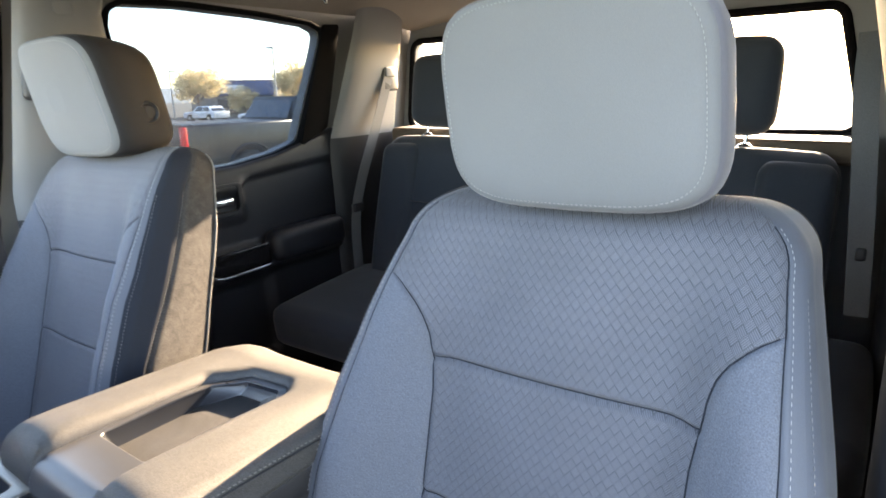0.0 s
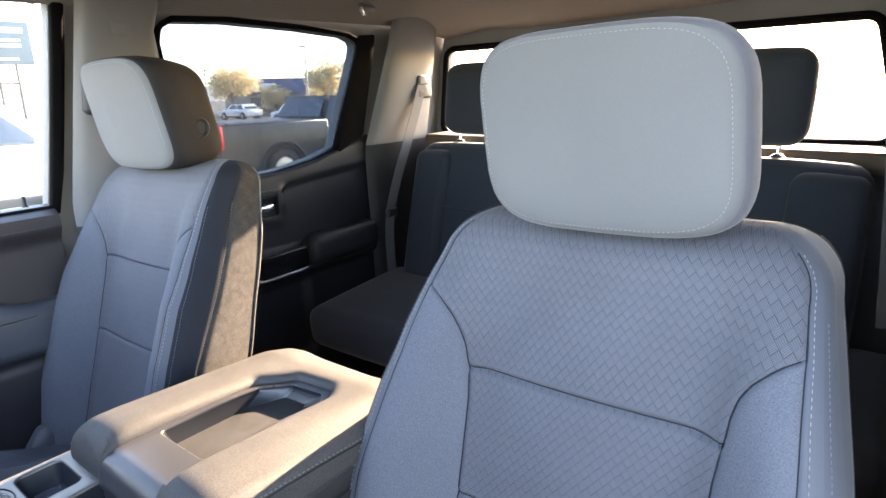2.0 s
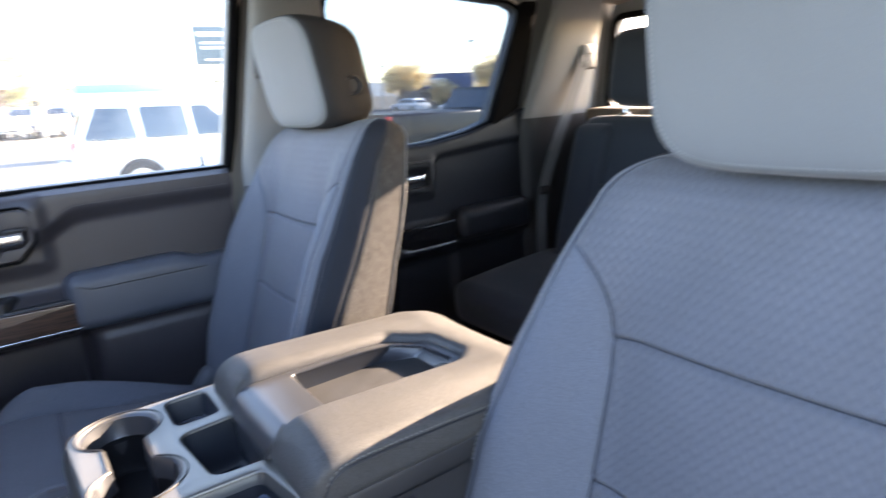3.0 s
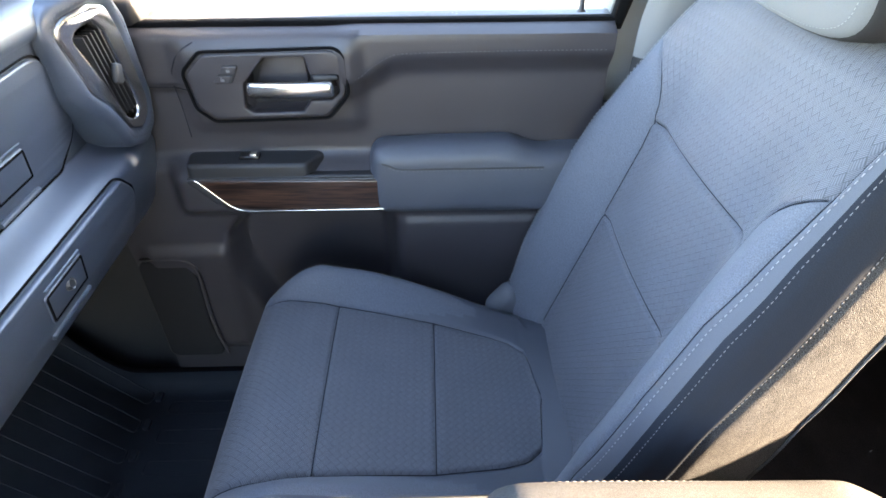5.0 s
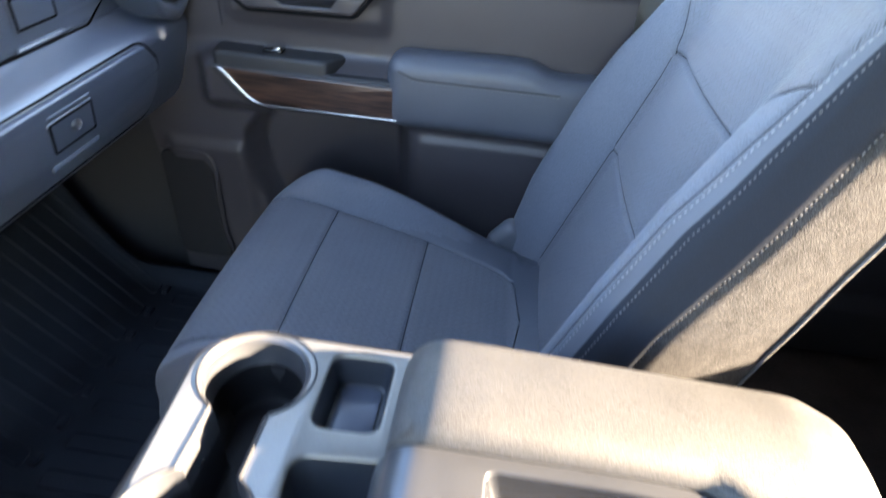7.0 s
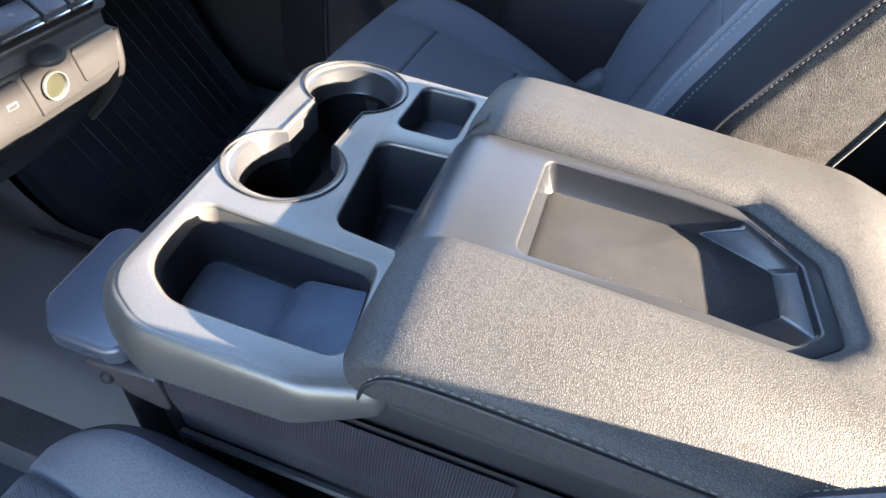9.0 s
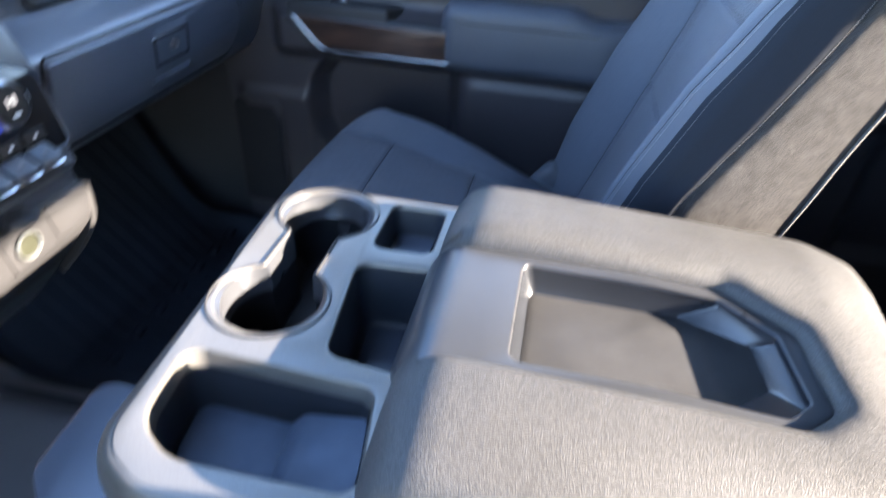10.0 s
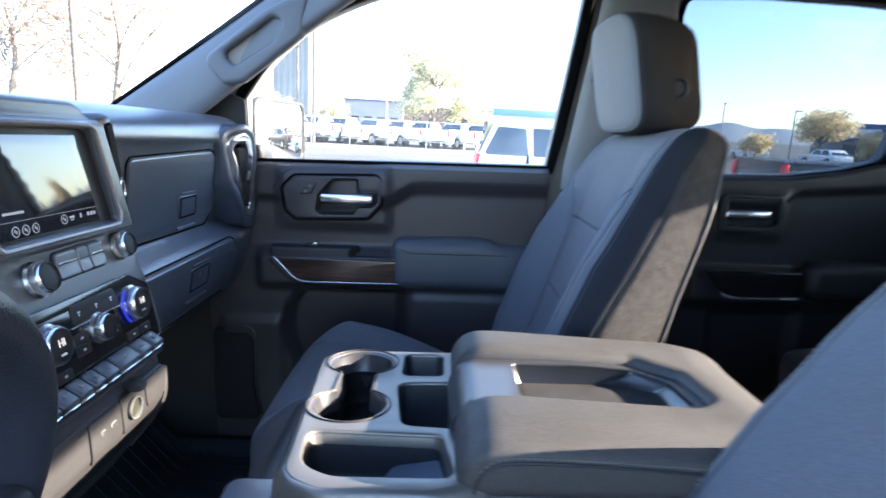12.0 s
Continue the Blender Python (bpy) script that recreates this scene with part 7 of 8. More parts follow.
BROWNWALL = surface("brown_brick_wall", (0.20, 0.13, 0.10), 0.9, var=0.15, vscale=0.6, bump=0.2)
# Raised tone: the washed-out haze over the sign is in this blue.
SIGNBLUE = surface("sign_blue", (0.060, 0.092, 0.110), 0.5, var=0.05, bump=0)
# Distance haze is put into the hills' pale blue-grey.
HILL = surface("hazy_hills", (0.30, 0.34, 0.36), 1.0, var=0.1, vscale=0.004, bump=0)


def leafy(name, color, other):
    m, nt, b = nodes_of(name)
    r = nd(nt, "ShaderNodeNewGeometry").outputs["Random Per Island"]
    col = mixc(nt, r, color, other)
    nt.links.new(col, b.inputs["Base Color"])
    b.inputs["Roughness"].default_value = 0.7
    through_light = nd(nt, "ShaderNodeBsdfTranslucent", {"Color": col})
    both = nd(nt, "ShaderNodeMixShader", {0: 0.5, 1: b.outputs[0], 2: through_light.outputs[0]})
    nt.links.new(both.outputs[0], nt.nodes["Material Output"].inputs[0])
    return m


YELLOW = leafy("autumn_leaves", (0.80, 0.66, 0.40), (0.68, 0.56, 0.35))
OLIVE = leafy("pale_olive_leaves", (0.46, 0.45, 0.28), (0.36, 0.36, 0.22))
RUSSET = leafy("dry_russet_leaves", (0.42, 0.30, 0.19), (0.34, 0.27, 0.20))
SPARSE = leafy("pale_dry_leaves", (0.58, 0.50, 0.36), (0.42, 0.37, 0.25))


def spot(az, d):
    """A place on the car park by its bearing from the passenger's side and its distance."""
    a = radians(az)
    return 0.8 - d * math.cos(a), 0.25 + d * math.sin(a)


def set_out(ob, x, y, turn=0.0, z=0.0):
    ob.matrix_basis = OUT @ pose(x, y, z, 0, 0, turn)
    return ob


rs = [0.01, 3, 6, 10, 14, 20, 30, 50, 90, 200, 600, 2500, 4500]
solid("ground", moved(grid(lambda a, r: (r * math.cos(a), r * math.sin(a), 0), spread(0, 2 * math.pi, 64), rs), OUT), ASPHALT, "pale grey asphalt car park", "ground", kind="structure")
# verge, kerb and bay lines before the fence
verge = grid(lambda a, k: (0.8 - (35.5 + 5.5 * k) / math.cos(radians(a)) * math.cos(radians(a)), 0.25 + (35.5 + 5.5 * k) * math.tan(radians(a)), 0.14), spread(-42, 5.0, 30), (0, 0.3, 0.6, 1))
solid("grass_verge", moved(verge, OUT), GRASS, "strip of dry grass before a fence", "grass", kind="structure")
solid("kerb", moved(sweep([(-34.7, 0.25 + 35.5 * math.tan(radians(a)), 0.07) for a in spread(-42, 5, 20)], [(-0.08, -0.07), (0.08, -0.07), (0.08, 0.05), (0.05, 0.08), (-0.08, 0.08)]), OUT), CONCRETE, "pale concrete kerb", "kerb", kind="structure")
for i in range(7):
    solid("bay_line", moved(rbox((-22.0, -16 + 2.9 * i, 0.004), (5.0, 0.11, 0.004), 0.001, 1), OUT), PAINT_W, "painted white parking bay line", "road marking", "bay lines", kind="structure")

fence = thing("fence", (0, 0, 0), "chain-link fence with steel posts along the verge", "fence")
for i in range(15):
    y = 0.25 - 25 + 2.4 * i
    if y > 3.2:
        break
    part("post", tube([(-37.2, y, 0), (-37.2, y, 1.95)], 0.04, 8, up=(0, 1, 0)), STEEL, fence)
part("top_rail", tube([(-37.2, -25, 1.9), (-37.2, 3.0, 1.9)], 0.025, 6), STEEL, fence)
V, F = [], []
for k in range(150):
    for dirn in (1, -1):
        y0 = -25 + 0.187 * k
        a, b = (y0, 0.1), (y0 + dirn * 1.75, 1.85)
        n = len(V)
        V += [(-37.2, a[0], a[1]), (-37.2, a[0] + 0.006, a[1]), (-37.2, b[0] + 0.006, b[1]), (-37.2, b[0], b[1])]
        F.append((n, n + 1, n + 2, n + 3))
tagged(part("wire_mesh", (V, F), STEEL, fence), kind="stuff")
set_out(fence, 0, 0)

# vehicles: drawn along y, nose towards +y, on z = 0
SIDE = Matrix(((0, 0, 1, 0), (1, 0, 0, 0), (0, 1, 0, 0), (0, 0, 0, 1)))


def arches(wheels, r):
    return [[(y + r * math.cos(a), 0.36 + r * math.sin(a)) for a in spread(math.pi * 1.0, 0.0, 14)] for y in wheels]


def hull(outline, width, bevel, m=None):
    return plate(outline, (), width, bevel, 4, Matrix.Translation((width / 2, 0, 0)) @ SIDE)


def vehicle(name, label, category, group, paint, lower, cabin, windows, wheels, width=1.95, wheel_r=0.38, clad=None, screens=()):
    car = thing(name, (0, 0, 0), label, category, group)
    ring = []
    for p in lower:
        ring.append(p)
    body = part("body", bent(hull(ring, width, 0.07), lambda x, y, z: (x * (1 - 0.05 * max(z - 0.9, 0) / 0.5), y, z)), paint, car)
    lean = lambda x, y, z: (x * (1 - 0.22 * max(z - cabin[0][1], 0) / 1.0), y, z)
    if len(cabin) > 2:
        part("cabin", bent(hull(cabin, width * 0.93, 0.06), lean), paint, car)
    for ring in windows:
        for s in (1, -1):
            g = plate(round_poly(ring, 0.05, 4), (), 0.02, 0.004, 1, Matrix.Translation((width * 0.465 + 0.006, 0, 0)) @ SIDE)
            g = bent(g, lean)
            part("window", g if s > 0 else mirror_x(g), CARGLASS, car)
    for (y0, z0), (y1, z1) in screens:
        hw = width * 0.40
        nrm = Vector((0, z1 - z0, -(y1 - y0))).normalized() * 0.07
        if nrm.z < 0:
            nrm = -nrm
        quad = [(-hw, y0, z0), (hw, y0, z0), (hw * 0.86, y1, z1), (-hw * 0.86, y1, z1)]
        V = [tuple(Vector(q) + nrm * k) for k in (0.0, 0.12) for q in quad]
        part("windscreen", (V, [(3, 2, 1, 0), (4, 5, 6, 7), (0, 1, 5, 4), (1, 2, 6, 5), (2, 3, 7, 6), (3, 0, 4, 7)]), CARGLASS, car)
    for y in wheels:
        for s in (1, -1):
            m = Matrix.Translation((s * (width / 2 - 0.10), y, wheel_r)) @ pose(0, 0, 0, 0, s * 90, 0)
            part("wheel_arch", lathe([(wheel_r + 0.09, 0.105), (wheel_r + 0.09, -0.1), (0, -0.1)], 24, Matrix.Translation((0, 0, 0.03)) @ m), DARK, car)
            w = part("wheel", lathe([(wheel_r * 0.6, 0.10), (wheel_r * 0.66, 0.125), (wheel_r * 0.92, 0.125), (wheel_r, 0.09), (wheel_r, -0.1), (0, -0.1)], 28, m), TYRE, car)
            part("rim", lathe([(wheel_r * 0.62, 0.118), (wheel_r * 0.56, 0.10), (wheel_r * 0.2, 0.112), (0, 0.118)], 12, m), RIM, w)
    return car, body


def suv_body(y0, L, wheels, belt, hood, r=0.46):
    """Outline of the body below the windows, with wheel arches cut from its lower edge."""
    low = [(y0, 0.45), (y0 + 0.05, 0.34)]
    for w in wheels:
        low += [(w + r * math.cos(a), 0.34 + r * math.sin(a)) for a in spread(math.pi, 0, 10)]
    low += [(y0 + L - 0.1, 0.34), (y0 + L, 0.45), (y0 + L, hood - 0.18), (y0 + L - 0.10, hood - 0.04)]
    return low + [(y0 + L - 1.25, hood + 0.04), (y0 + L - 1.45, belt), (y0, belt), (y0 - 0.03, 0.8)]


suv, _ = vehicle("parked_suv", "white sport utility vehicle parked on asphalt", "car", "", PAINT_W, suv_body(0, 5.1, (1.05, 4.1), 1.14, 1.05),
                 [(0.0, 1.10), (3.45, 1.10), (2.62, 1.88), (2.1, 1.94), (0.35, 1.92)],
                 [[(0.14, 1.18), (1.10, 1.18), (1.02, 1.76), (0.42, 1.78)], [(1.20, 1.18), (2.05, 1.18), (2.00, 1.77), (1.16, 1.78)], [(2.15, 1.18), (3.06, 1.18), (2.45, 1.76), (2.1, 1.77)]],
                 (1.05, 4.1), 2.0, 0.40, screens=(((0.0, 1.2), (0.30, 1.84)), ((3.44, 1.16), (2.65, 1.84))))
part("roof_rail", tube([(0.72, 0.5, 1.98), (0.72, 2.6, 1.99)], 0.02, 6), STEEL, suv)
for s in (1, -1):
    part("tail_lamp", rbox((s * 0.93, 0.02, 1.02), (0.10, 0.10, 0.34), 0.03), RED, suv)
    part("headlight", rbox((s * 0.80, 5.02, 0.88), (0.34, 0.14, 0.18), 0.03), LENS, suv)
    part("door_mirror", rbox((s * 1.10, 2.95, 1.22), (0.20, 0.14, 0.17), 0.04), PAINT_W, suv)
    part("door_handle", rbox((s * 1.0, 2.05, 1.02), (0.03, 0.18, 0.03), 0.01), PAINT_W, suv)
part("bumper", rbox((0, -0.04, 0.52), (1.9, 0.16, 0.26), 0.06), PAINT_W, suv)
set_out(suv, -13.1, 1.0, -2)


def pickup(label, paint, group, e=0.0):
    """A crew-cab pickup; e lengthens its bed."""
    L, wheels = 5.85 + e, (1.15 + 0.4 * e, 4.85 + e)
    low = [(0, 0.55), (0.03, 0.42)]
    for w in wheels:
        low += [(w + 0.50 * math.cos(a), 0.40 + 0.50 * math.sin(a)) for a in spread(math.pi, 0, 10)]
    low += [(L - 0.1, 0.42), (L, 0.55), (L, 1.05), (L - 0.12, 1.17), (L - 1.45, 1.27), (2.0 + e, 1.27), (2.0 + e, 1.42), (0, 1.42)]
    ob, body = vehicle("pickup_truck", label, "pickup truck", group, paint, low, [(1.85 + e, 1.22), (4.30 + e, 1.22), (3.45 + e, 1.90), (2.2 + e, 1.92)],
                       [[(y + e, z) for y, z in ring] for ring in ([(2.08, 1.30), (2.82, 1.30), (2.80, 1.80), (2.22, 1.80)], [(2.92, 1.30), (3.98, 1.30), (3.40, 1.79), (2.90, 1.80)])],
                       wheels, 2.02, 0.42, screens=(((1.86 + e, 1.45), (2.16 + e, 1.84)), ((4.28 + e, 1.28), (3.48 + e, 1.86))))
    part("bed_floor", rbox((0, 1.05 + e / 2, 1.425), (1.62, 1.75 + e, 0.01), 0.003, 1), DARK, ob)
    part("bumper", rbox((0, -0.06, 0.62), (1.85, 0.16, 0.22), 0.05), BRIGHT, ob)
    for s in (1, -1):
        part("tail_lamp", rbox((s * 0.945, 0.015, 1.14), (0.14, 0.12, 0.48), 0.04), RED, ob)
        part("headlight", rbox((s * 0.84, L - 0.03, 0.98), (0.30, 0.12, 0.26), 0.03), LENS, ob)
        part("door_mirror", rbox((s * 1.12, 3.95 + e, 1.36), (0.22, 0.14, 0.24), 0.04), DARK, ob)
        for y in wheels:
            path = [(s * 1.012, y + 0.56 * math.cos(a), 0.42 + 0.56 * math.sin(a)) for a in spread(math.pi, 0, 14)]
            part("arch_flare", sweep(path, circle(0.02, 8, 0.06), up=(1, 0, 0)), paint, ob)
    return ob


dark = set_out(pickup("dark slate pickup truck with red tail lamp", PAINT_D, "", 0.75), -11.02, 6.40, -1)
first = pickup("white pickup truck parked behind the fence", PAINT_W, "pickups behind the fence")
set_out(first, *spot(-19.5, 46), 62)
for k, az in enumerate((-16.6, -13.9, -11.2, -8.5, -5.8, -3.1, -0.4, 2.0)):
    x, y = spot(az, 45.5 + 0.5 * (k % 3))
    copy_thing(first, OUT @ pose(x, y, 0, 0, 0, 62 + 4 * ((k * 7) % 3 - 1)))
for k, (az, d, t) in enumerate(((-28.5, 44, 75), (-26.0, 46, 80), (-33, 42, 70))):
    copy_thing(first, OUT @ pose(*spot(az, d), 0, 0, 0, t))

van, _ = vehicle("white_van", "white delivery van with dark windscreen", "van", "", PAINT_W, suv_body(0, 5.2, (1.0, 4.2), 1.2, 1.12), [(0.0, 1.15), (4.6, 1.15), (3.9, 2.15), (0.05, 2.2)],
                 [[(3.2, 1.3), (4.2, 1.3), (3.8, 2.0), (3.2, 2.0)]], (1.0, 4.2), 1.95, 0.36, screens=(((4.58, 1.2), (3.98, 2.05)), ((-0.02, 1.3), (0.02, 2.0))))
set_out(van, *spot(3.9, 25), 2)
box = thing("box_truck", (0, 0, 0), "white box truck with a teal stripe, parked far off", "truck")
part("cargo_box", rbox((0, 2.6, 2.05), (2.4, 5.2, 2.3), 0.05), PAINT_W, box)
part("stripe", rbox((0, 2.6, 2.85), (2.43, 5.22, 0.5), 0.02), PAINT_T, box)
part("cab", rbox((0, 6.1, 1.4), (2.2, 1.6, 2.0), 0.2), PAINT_W, box)
part("windscreen", rbox((0, 6.88, 1.75), (1.9, 0.08, 0.8), 0.03), CARGLASS, box)
for y in (1.2, 6.1):
    for s in (1, -1):
        part("wheel", lathe([(0.25, 0.12), (0.45, 0.12), (0.48, 0.08), (0.48, -0.1), (0, -0.1)], 24, Matrix.Translation((s * 1.05, y, 0.48)) @ pose(0, 0, 0, 0, s * 90, 0)), TYRE, box)
set_out(box, *spot(4.6, 44), 0)
small, _ = vehicle("parked_car", "small car parked far across the lot", "car", "cars across the lot", PAINT_W, suv_body(0, 4.4, (0.8, 3.5), 0.95, 0.9, 0.38), [(0.3, 0.92), (3.2, 0.92), (2.5, 1.42), (0.9, 1.44)],
                   [[(0.6, 0.98), (1.6, 0.98), (1.6, 1.36), (0.95, 1.36)], [(1.68, 0.98), (2.85, 0.98), (2.4, 1.35), (1.68, 1.36)]], (0.8, 3.5), 1.8, 0.33, screens=(((0.35, 1.0), (0.88, 1.38)), ((3.15, 0.98), (2.55, 1.36))))
set_out(small, *spot(38.4, 46), 80)
for az, d, t in ((23.4, 48, 70), (19.8, 60, 85), (33.8, 60, 95), (27.8, 62, 85), (-29.5, 33, 20)):
    copy_thing(small, OUT @ pose(*spot(az, d), 0, 0, 0, t))

# poles, signs
def light_pole(az, d, h, label="grey car park light pole"):
    p = thing("light_pole", (0, 0, 0), label, "light pole", "light poles")
    part("pole", sweep([(0, 0, 0), (0, 0, h * 0.5), (0, 0, h)], circle(0.10, 10), up=(0, 1, 0), scale=lambda t: 1 - 0.35 * t), STEEL, p)
    part("lamp_head", rbox((0.35, 0, h), (0.75, 0.32, 0.14), 0.04), STEEL, p)
    return set_out(p, *spot(az, d), random.uniform(0, 360))


for az, d, h in ((-5.3, 70, 8.4), (21.3, 60, 6.6), (24.7, 90, 6.6), (30.0, 75, 5.2), (38.6, 58, 6.4)):
    light_pole(az, d, h)
for az, d, h in ((-12.0, 41, 9.5), (-30.8, 26, 9.0), (-13.4, 60, 9.0)):
    p = thing("utility_pole", (0, 0, 0), "tall brown wooden utility pole", "utility pole", "utility poles")
    part("pole", sweep([(0, 0, 0), (0, 0, h)], circle(0.12, 10), up=(0, 1, 0), scale=lambda t: 1 - 0.3 * t), BARK, p)
    part("cross_arm", rbox((0, 0, h - 0.8), (2.0, 0.1, 0.12), 0.01), BARK, p)
    set_out(p, *spot(az, d), 30)
sign = thing("dealer_sign", (0, 0, 0), "dark blue dealer sign board on two dark posts", "sign")
board = part("board", rbox((0, 0, 4.34), (2.0, 0.18, 1.68), 0.04), SIGNBLUE, sign)
for z, w, h in ((4.84, 1.5, 0.20), (4.46, 1.25, 0.09), (4.25, 1.25, 0.12), (3.72, 0.95, 0.09)):
    for s in (1, -1):
        part("letter_bar", rbox((0, s * 0.095, z), (w, 0.012, h), 0.003, 1), PAINT_W, board, "plain white lettering bar")
for x in (-0.33, 0.33):
    part("sign_post", tube([(x, 0, 0), (x, 0, 3.55)], 0.06, 8, up=(0, 1, 0)), DARK, sign)
part("cross_bar", tube([(-0.33, 0, 2.75), (0.33, 0, 2.75)], 0.045, 8, up=(0, 1, 0)), DARK, sign)
set_out(sign, *spot(15.65, 31), 78)
stop = thing("stop_sign", (0, 0, 0), "red octagonal road sign on a post", "sign")
part("sign_post", tube([(0, 0, 0), (0, 0, 1.9)], 0.03, 6, up=(0, 1, 0)), STEEL, stop)
part("sign_plate", lathe([(0, -0.01), (0.38, -0.01), (0.38, 0.01), (0, 0.01)], 8, pose(0, 0, 2.0, 90, 22.5, 0)), RED, stop)
set_out(stop, *spot(19.5, 40), 110)


# buildings
def building(name, label, w, d, h, wall, roof, az, dist, turn, windows=(), fascia=None):
    b = thing(name, (0, 0, 0), label, "building")
    part("wall", rbox((0, 0, h / 2), (w, d, h), 0.02, 1), wall, b)
    part("roof", rbox((0, 0, h + 0.12), (w + 0.6, d + 0.6, 0.28), 0.04, 1), roof, b)
    for x, z, ww, hh in windows:
        win = part("window", rbox((x, d / 2 + 0.01, z), (ww, 0.06, hh), 0.01, 1), CARGLASS, b)
        part("frame", rbox((x, d / 2 + 0.03, z - hh / 2), (ww + 0.1, 0.1, 0.08), 0.01, 1), GREYWALL, win)
    if fascia:
        f = part("fascia", rbox((0, d / 2 + 0.15, h - fascia[1] / 2), (w + 0.4, 0.3, fascia[1]), 0.03, 1), fascia[0], b)
        part("sign_panel", rbox((fascia[2], d / 2 + 0.33, h - fascia[1] / 2), (3.2, 0.06, fascia[1] * 0.62), 0.02, 1), PAINT_W, f, "plain white sign panel")
    return set_out(b, *spot(az, dist), turn)


building("workshop", "low pale workshop with blue fascia and white sign panel", 24, 10, 3.9, GREYWALL, BLUEWALL, 40.5, 80, -130 + 0, [(-9 + 3.4 * i, 1.2, 2.2, 1.7) for i in range(6)], (BLUEWALL, 1.5, 7.6))
building("warehouse", "low grey-blue warehouse across the road", 10, 14, 5.2, GREYWALL, BLUEWALL, -6.2, 112, -88, [(-3.5 + 2.2 * i, 2.0, 1.3, 1.2) for i in range(4)])
building("brick_block", "low brown brick building behind trees", 20, 10, 4.6, BROWNWALL, BROWNWALL, 1.2, 116, -92, [(-8 + 3.0 * i, 2.4, 1.5, 1.3) for i in range(6)])
TOWERGLASS = surface("pale_tower_glass", (0.14, 0.15, 0.16), 0.3, var=0.1, vscale=0.5, bump=0)
tower = thing("office_tower", (0, 0, 0), "pale office tower with upright window strips", "building")
part("wall", rbox((0, 0, 15), (9, 9, 30), 0.05, 1), GREYWALL, tower)
for i in range(6):
    part("window", rbox((-3.7 + 1.5 * i, 4.52, 15.5), (0.8, 0.1, 28), 0.02, 1), TOWERGLASS, tower)
part("roof", rbox((0, 0, 30.2), (9.4, 9.4, 0.5), 0.05, 1), GREYWALL, tower)
set_out(tower, *spot(-13.2, 150), -103)


def tree(name, label, h, spread_r, leaves, leaf_mat, seed, bark=None, thin=1.0, size=0.12):
    bark = bark or BARK
    rnd = random.Random(seed)
    t = thing(name, (0, 0, 0), label, "tree")
    geos, tips = [], []
    geos.append(sweep(smooth_path([(0, 0, 0), (0.05 * h * 0.2, 0, h * 0.25), (-0.02 * h, 0.02 * h, h * 0.5), (0, 0, h * 0.75)], 4), circle(0.028 * h, 9), up=(0, 1, 0), scale=lambda k: 1 - 0.75 * k))
    for i in range(16):
        z0 = h * rnd.uniform(0.2, 0.65)
        a, up = rnd.uniform(0, 2 * math.pi), rnd.uniform(0.25, 0.9)
        L = spread_r * rnd.uniform(0.6, 1.0)
        p0 = Vector((0, 0, z0))
        p2 = p0 + Vector((L * math.cos(a), L * math.sin(a), L * up))
        p2.z = min(p2.z, h * 0.97)
        p1 = (p0 + p2) / 2 + Vector((0, 0, 0.12 * L))
        geos.append(sweep(smooth_path([p0, p1, p2], 4), circle(0.010 * h * thin, 6), scale=lambda k: 1 - 0.8 * k))
        tips += [p1.lerp(p2, q) for q in (0.3, 0.7, 1.0)]
        for j in range(3):
            b = rnd.uniform(0, 2 * math.pi)
            q0 = p1.lerp(p2, rnd.uniform(0, 0.8))
            q1 = q0 + Vector((math.cos(b), math.sin(b), rnd.uniform(0.2, 0.9))) * L * rnd.uniform(0.25, 0.45)
            geos.append(sweep([q0, (q0 + q1) / 2 + Vector((0, 0, 0.05)), q1], circle(0.0045 * h * thin, 4), scale=lambda k: 1 - 0.8 * k))
            tips.append(q1)
    tips += [Vector((rnd.gauss(0, 0.25) * spread_r, rnd.gauss(0, 0.25) * spread_r, h * rnd.uniform(0.75, 0.98))) for _ in range(10)]
    part("trunk", join(*geos), bark, t)
    V, F = [], []
    for k in range(leaves):
        c = rnd.choice(tips) + Vector((rnd.gauss(0, 1), rnd.gauss(0, 1), rnd.gauss(0, 0.8))) * spread_r * 0.14
        u = Vector((rnd.gauss(0, 1), rnd.gauss(0, 1), rnd.gauss(0, 1))).normalized()
        v = u.orthogonal().normalized()
        s = size * rnd.uniform(0.6, 1.4)
        n = len(V)
        V += [tuple(c + u * s), tuple(c + v * s * 0.5), tuple(c - u * s), tuple(c - v * s * 0.5)]
        F.append((n, n + 1, n + 2, n + 3))
    tagged(part("crown", (V, F), leaf_mat, t, crease=0), kind="stuff")
    return t


set_out(tree("maple_tree", "rounded tree with dry yellow autumn leaves", 5.0, 2.4, 5200, YELLOW, 3, size=0.14), *spot(32.0, 68))
set_out(tree("maple_tree", "tall tree with thinning yellow autumn leaves", 5.4, 2.0, 4200, YELLOW, 5, size=0.14), *spot(40.2, 64))
set_out(tree("maple_tree", "low tree with yellow autumn leaves before a wall", 3.2, 1.6, 2500, YELLOW, 6, size=0.14), *spot(35.8, 74))
set_out(tree("pale_tree", "pale thinning tree beyond the fence", 9.0, 3.5, 9500, OLIVE, 8, size=0.15), *spot(-0.9, 60))
set_out(tree("bare_tree", "nearly bare tree with a few dry leaves", 8.2, 4.0, 9000, RUSSET, 11, PALEBARK, 0.6, 0.075), *spot(-28.0, 30))
set_out(tree("bare_tree", "nearly bare tree with a few orange leaves", 7.6, 3.6, 9000, RUSSET, 12, PALEBARK, 0.6, 0.075), *spot(-35.0, 33))
set_out(tree("bare_tree", "nearly bare tree by the road", 6.6, 3.0, 6000, RUSSET, 13, PALEBARK, 0.6, 0.075), *spot(-23.0, 45))
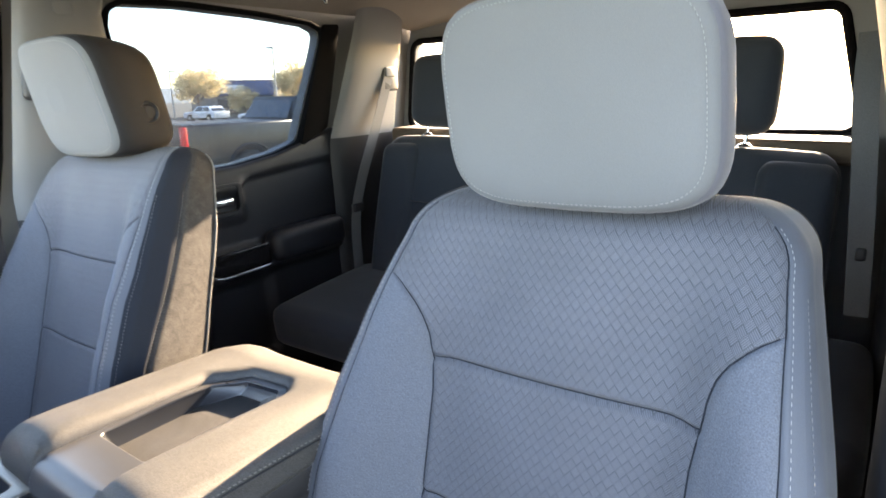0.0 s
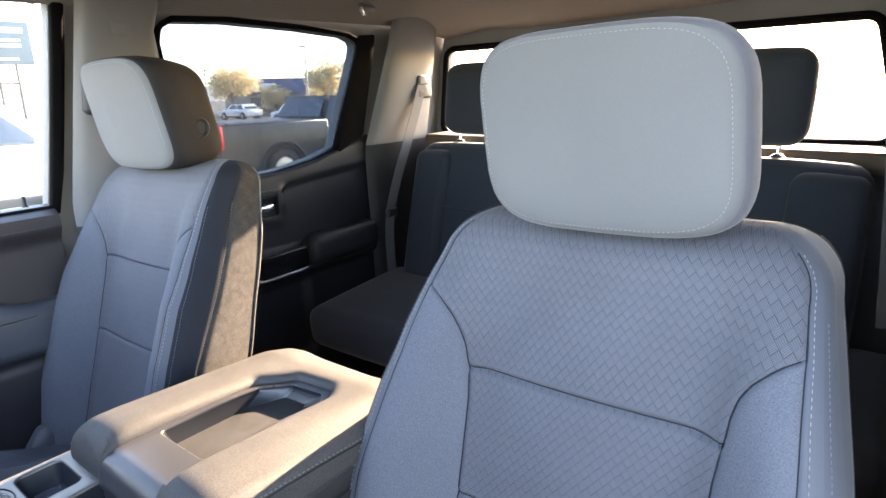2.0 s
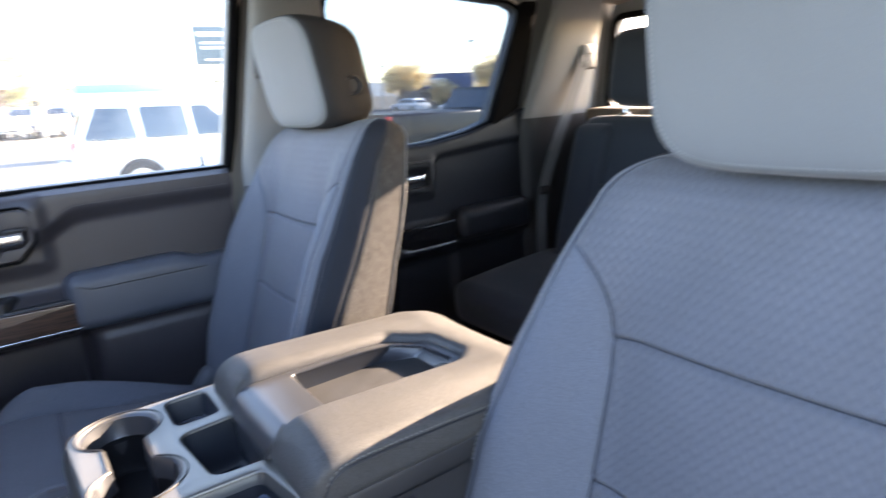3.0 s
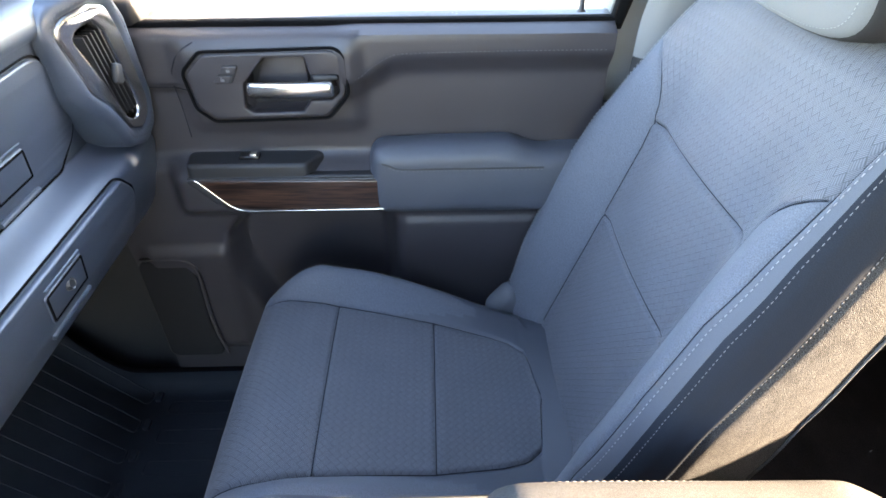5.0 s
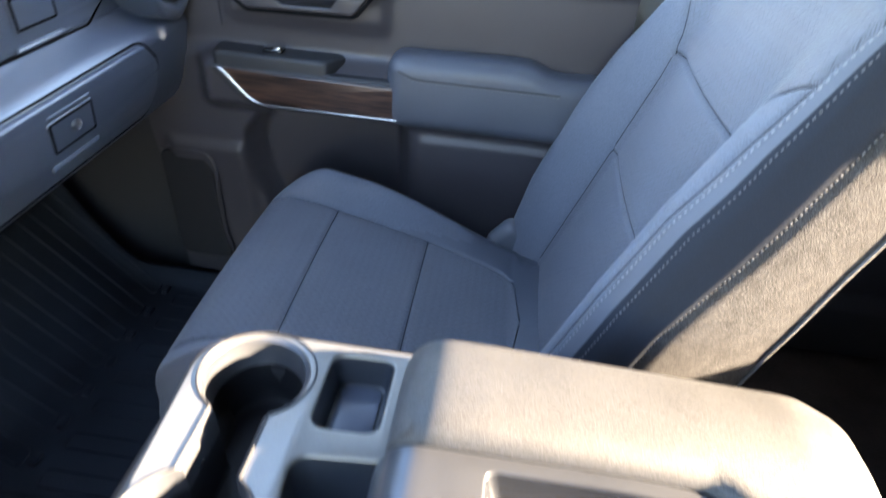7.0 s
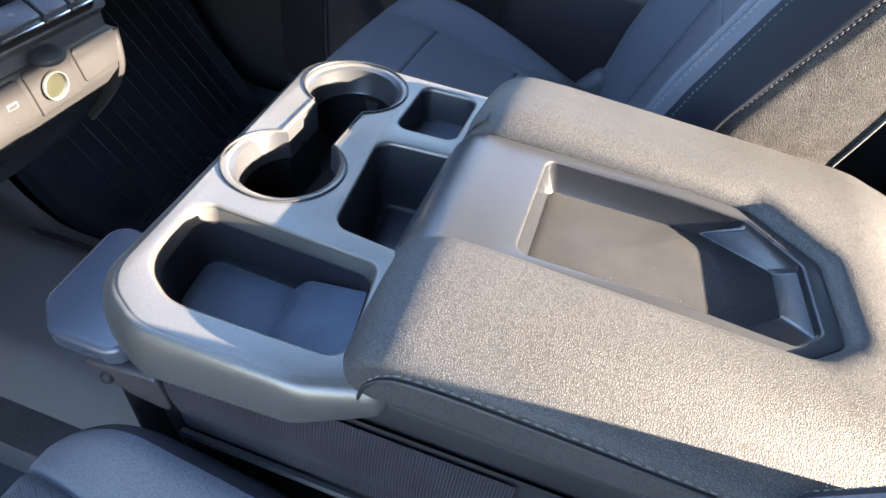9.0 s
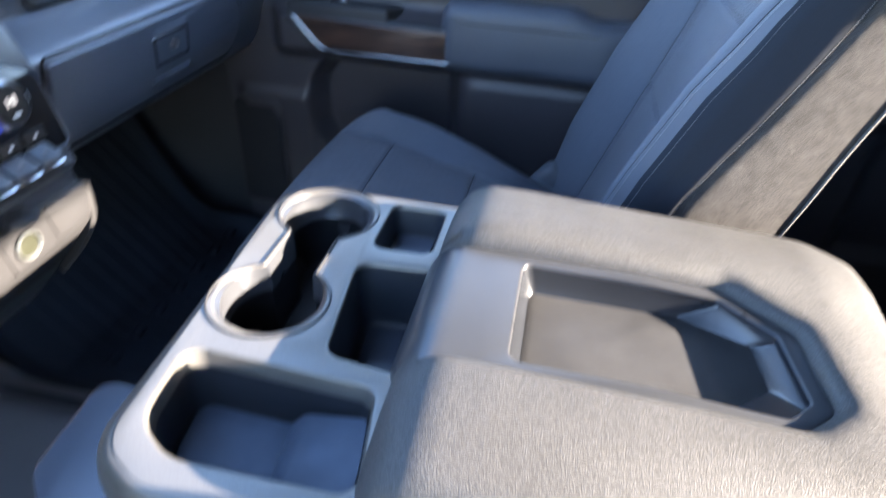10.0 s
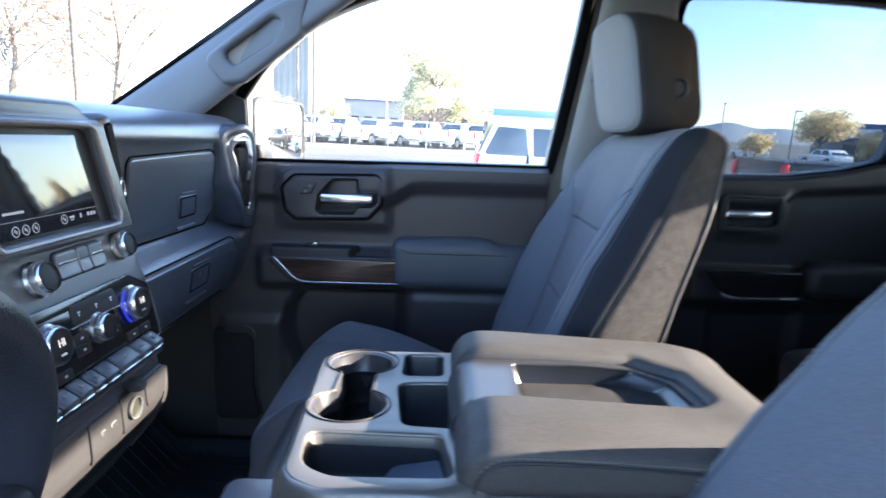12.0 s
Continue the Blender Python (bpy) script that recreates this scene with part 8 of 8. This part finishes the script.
for i, (az, d, h) in enumerate(((-16.5, 75, 4.5), (-15, 80, 4.2), (-10.2, 80, 3.6), (27.5, 60, 2.4), (21.8, 100, 3.0), (24.0, 110, 3.2), (20.0, 105, 3.0), (3.5, 90, 4.2))):
    set_out(tree("shrub", "dull green roadside shrub", h, h * 0.55, 1300, YELLOW if i % 2 else SPARSE, 20 + i, size=0.16), *spot(az, d))


def hill(az0, az1, d, h, seed):
    rnd = random.Random(seed)
    ph = [rnd.uniform(0, 6.28) for _ in range(5)]

    def top(a):
        k = (a - az0) / (az1 - az0)
        return h * math.sin(math.pi * min(max(k, 0), 1)) ** 0.6 * (0.8 + sum(0.08 * math.sin((n + 2) * 3 * k * 3.1 + ph[n]) for n in range(5)))
    return grid(lambda a, k: (*spot(a, d + 260 * (1 - abs(2 * k - 1)) ), max(top(a), 0) * (1 - abs(2 * k - 1)) - 2), spread(az0, az1, 70), spread(0, 1, 6))


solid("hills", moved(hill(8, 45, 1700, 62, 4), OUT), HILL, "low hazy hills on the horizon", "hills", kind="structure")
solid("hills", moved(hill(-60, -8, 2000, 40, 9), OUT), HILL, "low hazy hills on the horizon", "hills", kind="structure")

# the truck's own door mirror
mir = thing("door_mirror", (-1.02, -0.26, 0.84), "black door mirror outside the front window", "mirror")
MM = pose(-1.020, -0.255, 0.924, 0, 0, -14)
part("housing", moved(rbox((0, -0.055, 0), (0.30, 0.11, 0.182), 0.035, 5), MM), DARK, mir)
part("mirror_glass", moved(rbox((0, 0.004, 0), (0.275, 0.006, 0.160), 0.002, 2), MM), BRIGHT_MIRROR, mir, "clear mirror glass")
part("mirror_rim", moved(tube([(x, 0.004, z) for x, z in round_poly(rect(-0.143, 0.143, -0.086, 0.086), 0.028)], 0.006, 6, closed=True, up=(0, 1, 0)), MM), DARK, mir)
part("mirror_arm", rbox((-0.90, -0.285, 0.865), (0.12, 0.06, 0.05), 0.015), DARK, mir)
# own bonnet and bed, seen through the glass
hood = thing("truck_hood", (0, -1.2, 0.6), "dark painted bonnet beyond the windscreen", "bonnet")
part("hood_panel", grid(lambda x, y: (x, y, 0.86 - 0.04 * (x / 0.8) ** 2 + 0.02 * (y + 1.0)), spread(-0.85, 0.85, 16), spread(-2.2, -0.98, 12)), PAINT_D, hood)
bed = thing("truck_bed", (0, 2.8, 0.3), "dark painted cargo bed behind the cab", "truck bed")
for s in (1, -1):
    part("bed_side", rbox((s * 0.86, 2.95, 0.42), (0.10, 1.75, 0.56), 0.03), PAINT_D, bed)
part("tailgate", rbox((0, 3.80, 0.42), (1.70, 0.06, 0.54), 0.02), PAINT_D, bed)
part("bed_floor", rbox((0, 2.95, 0.14), (1.64, 1.72, 0.04), 0.01), DARK, bed)
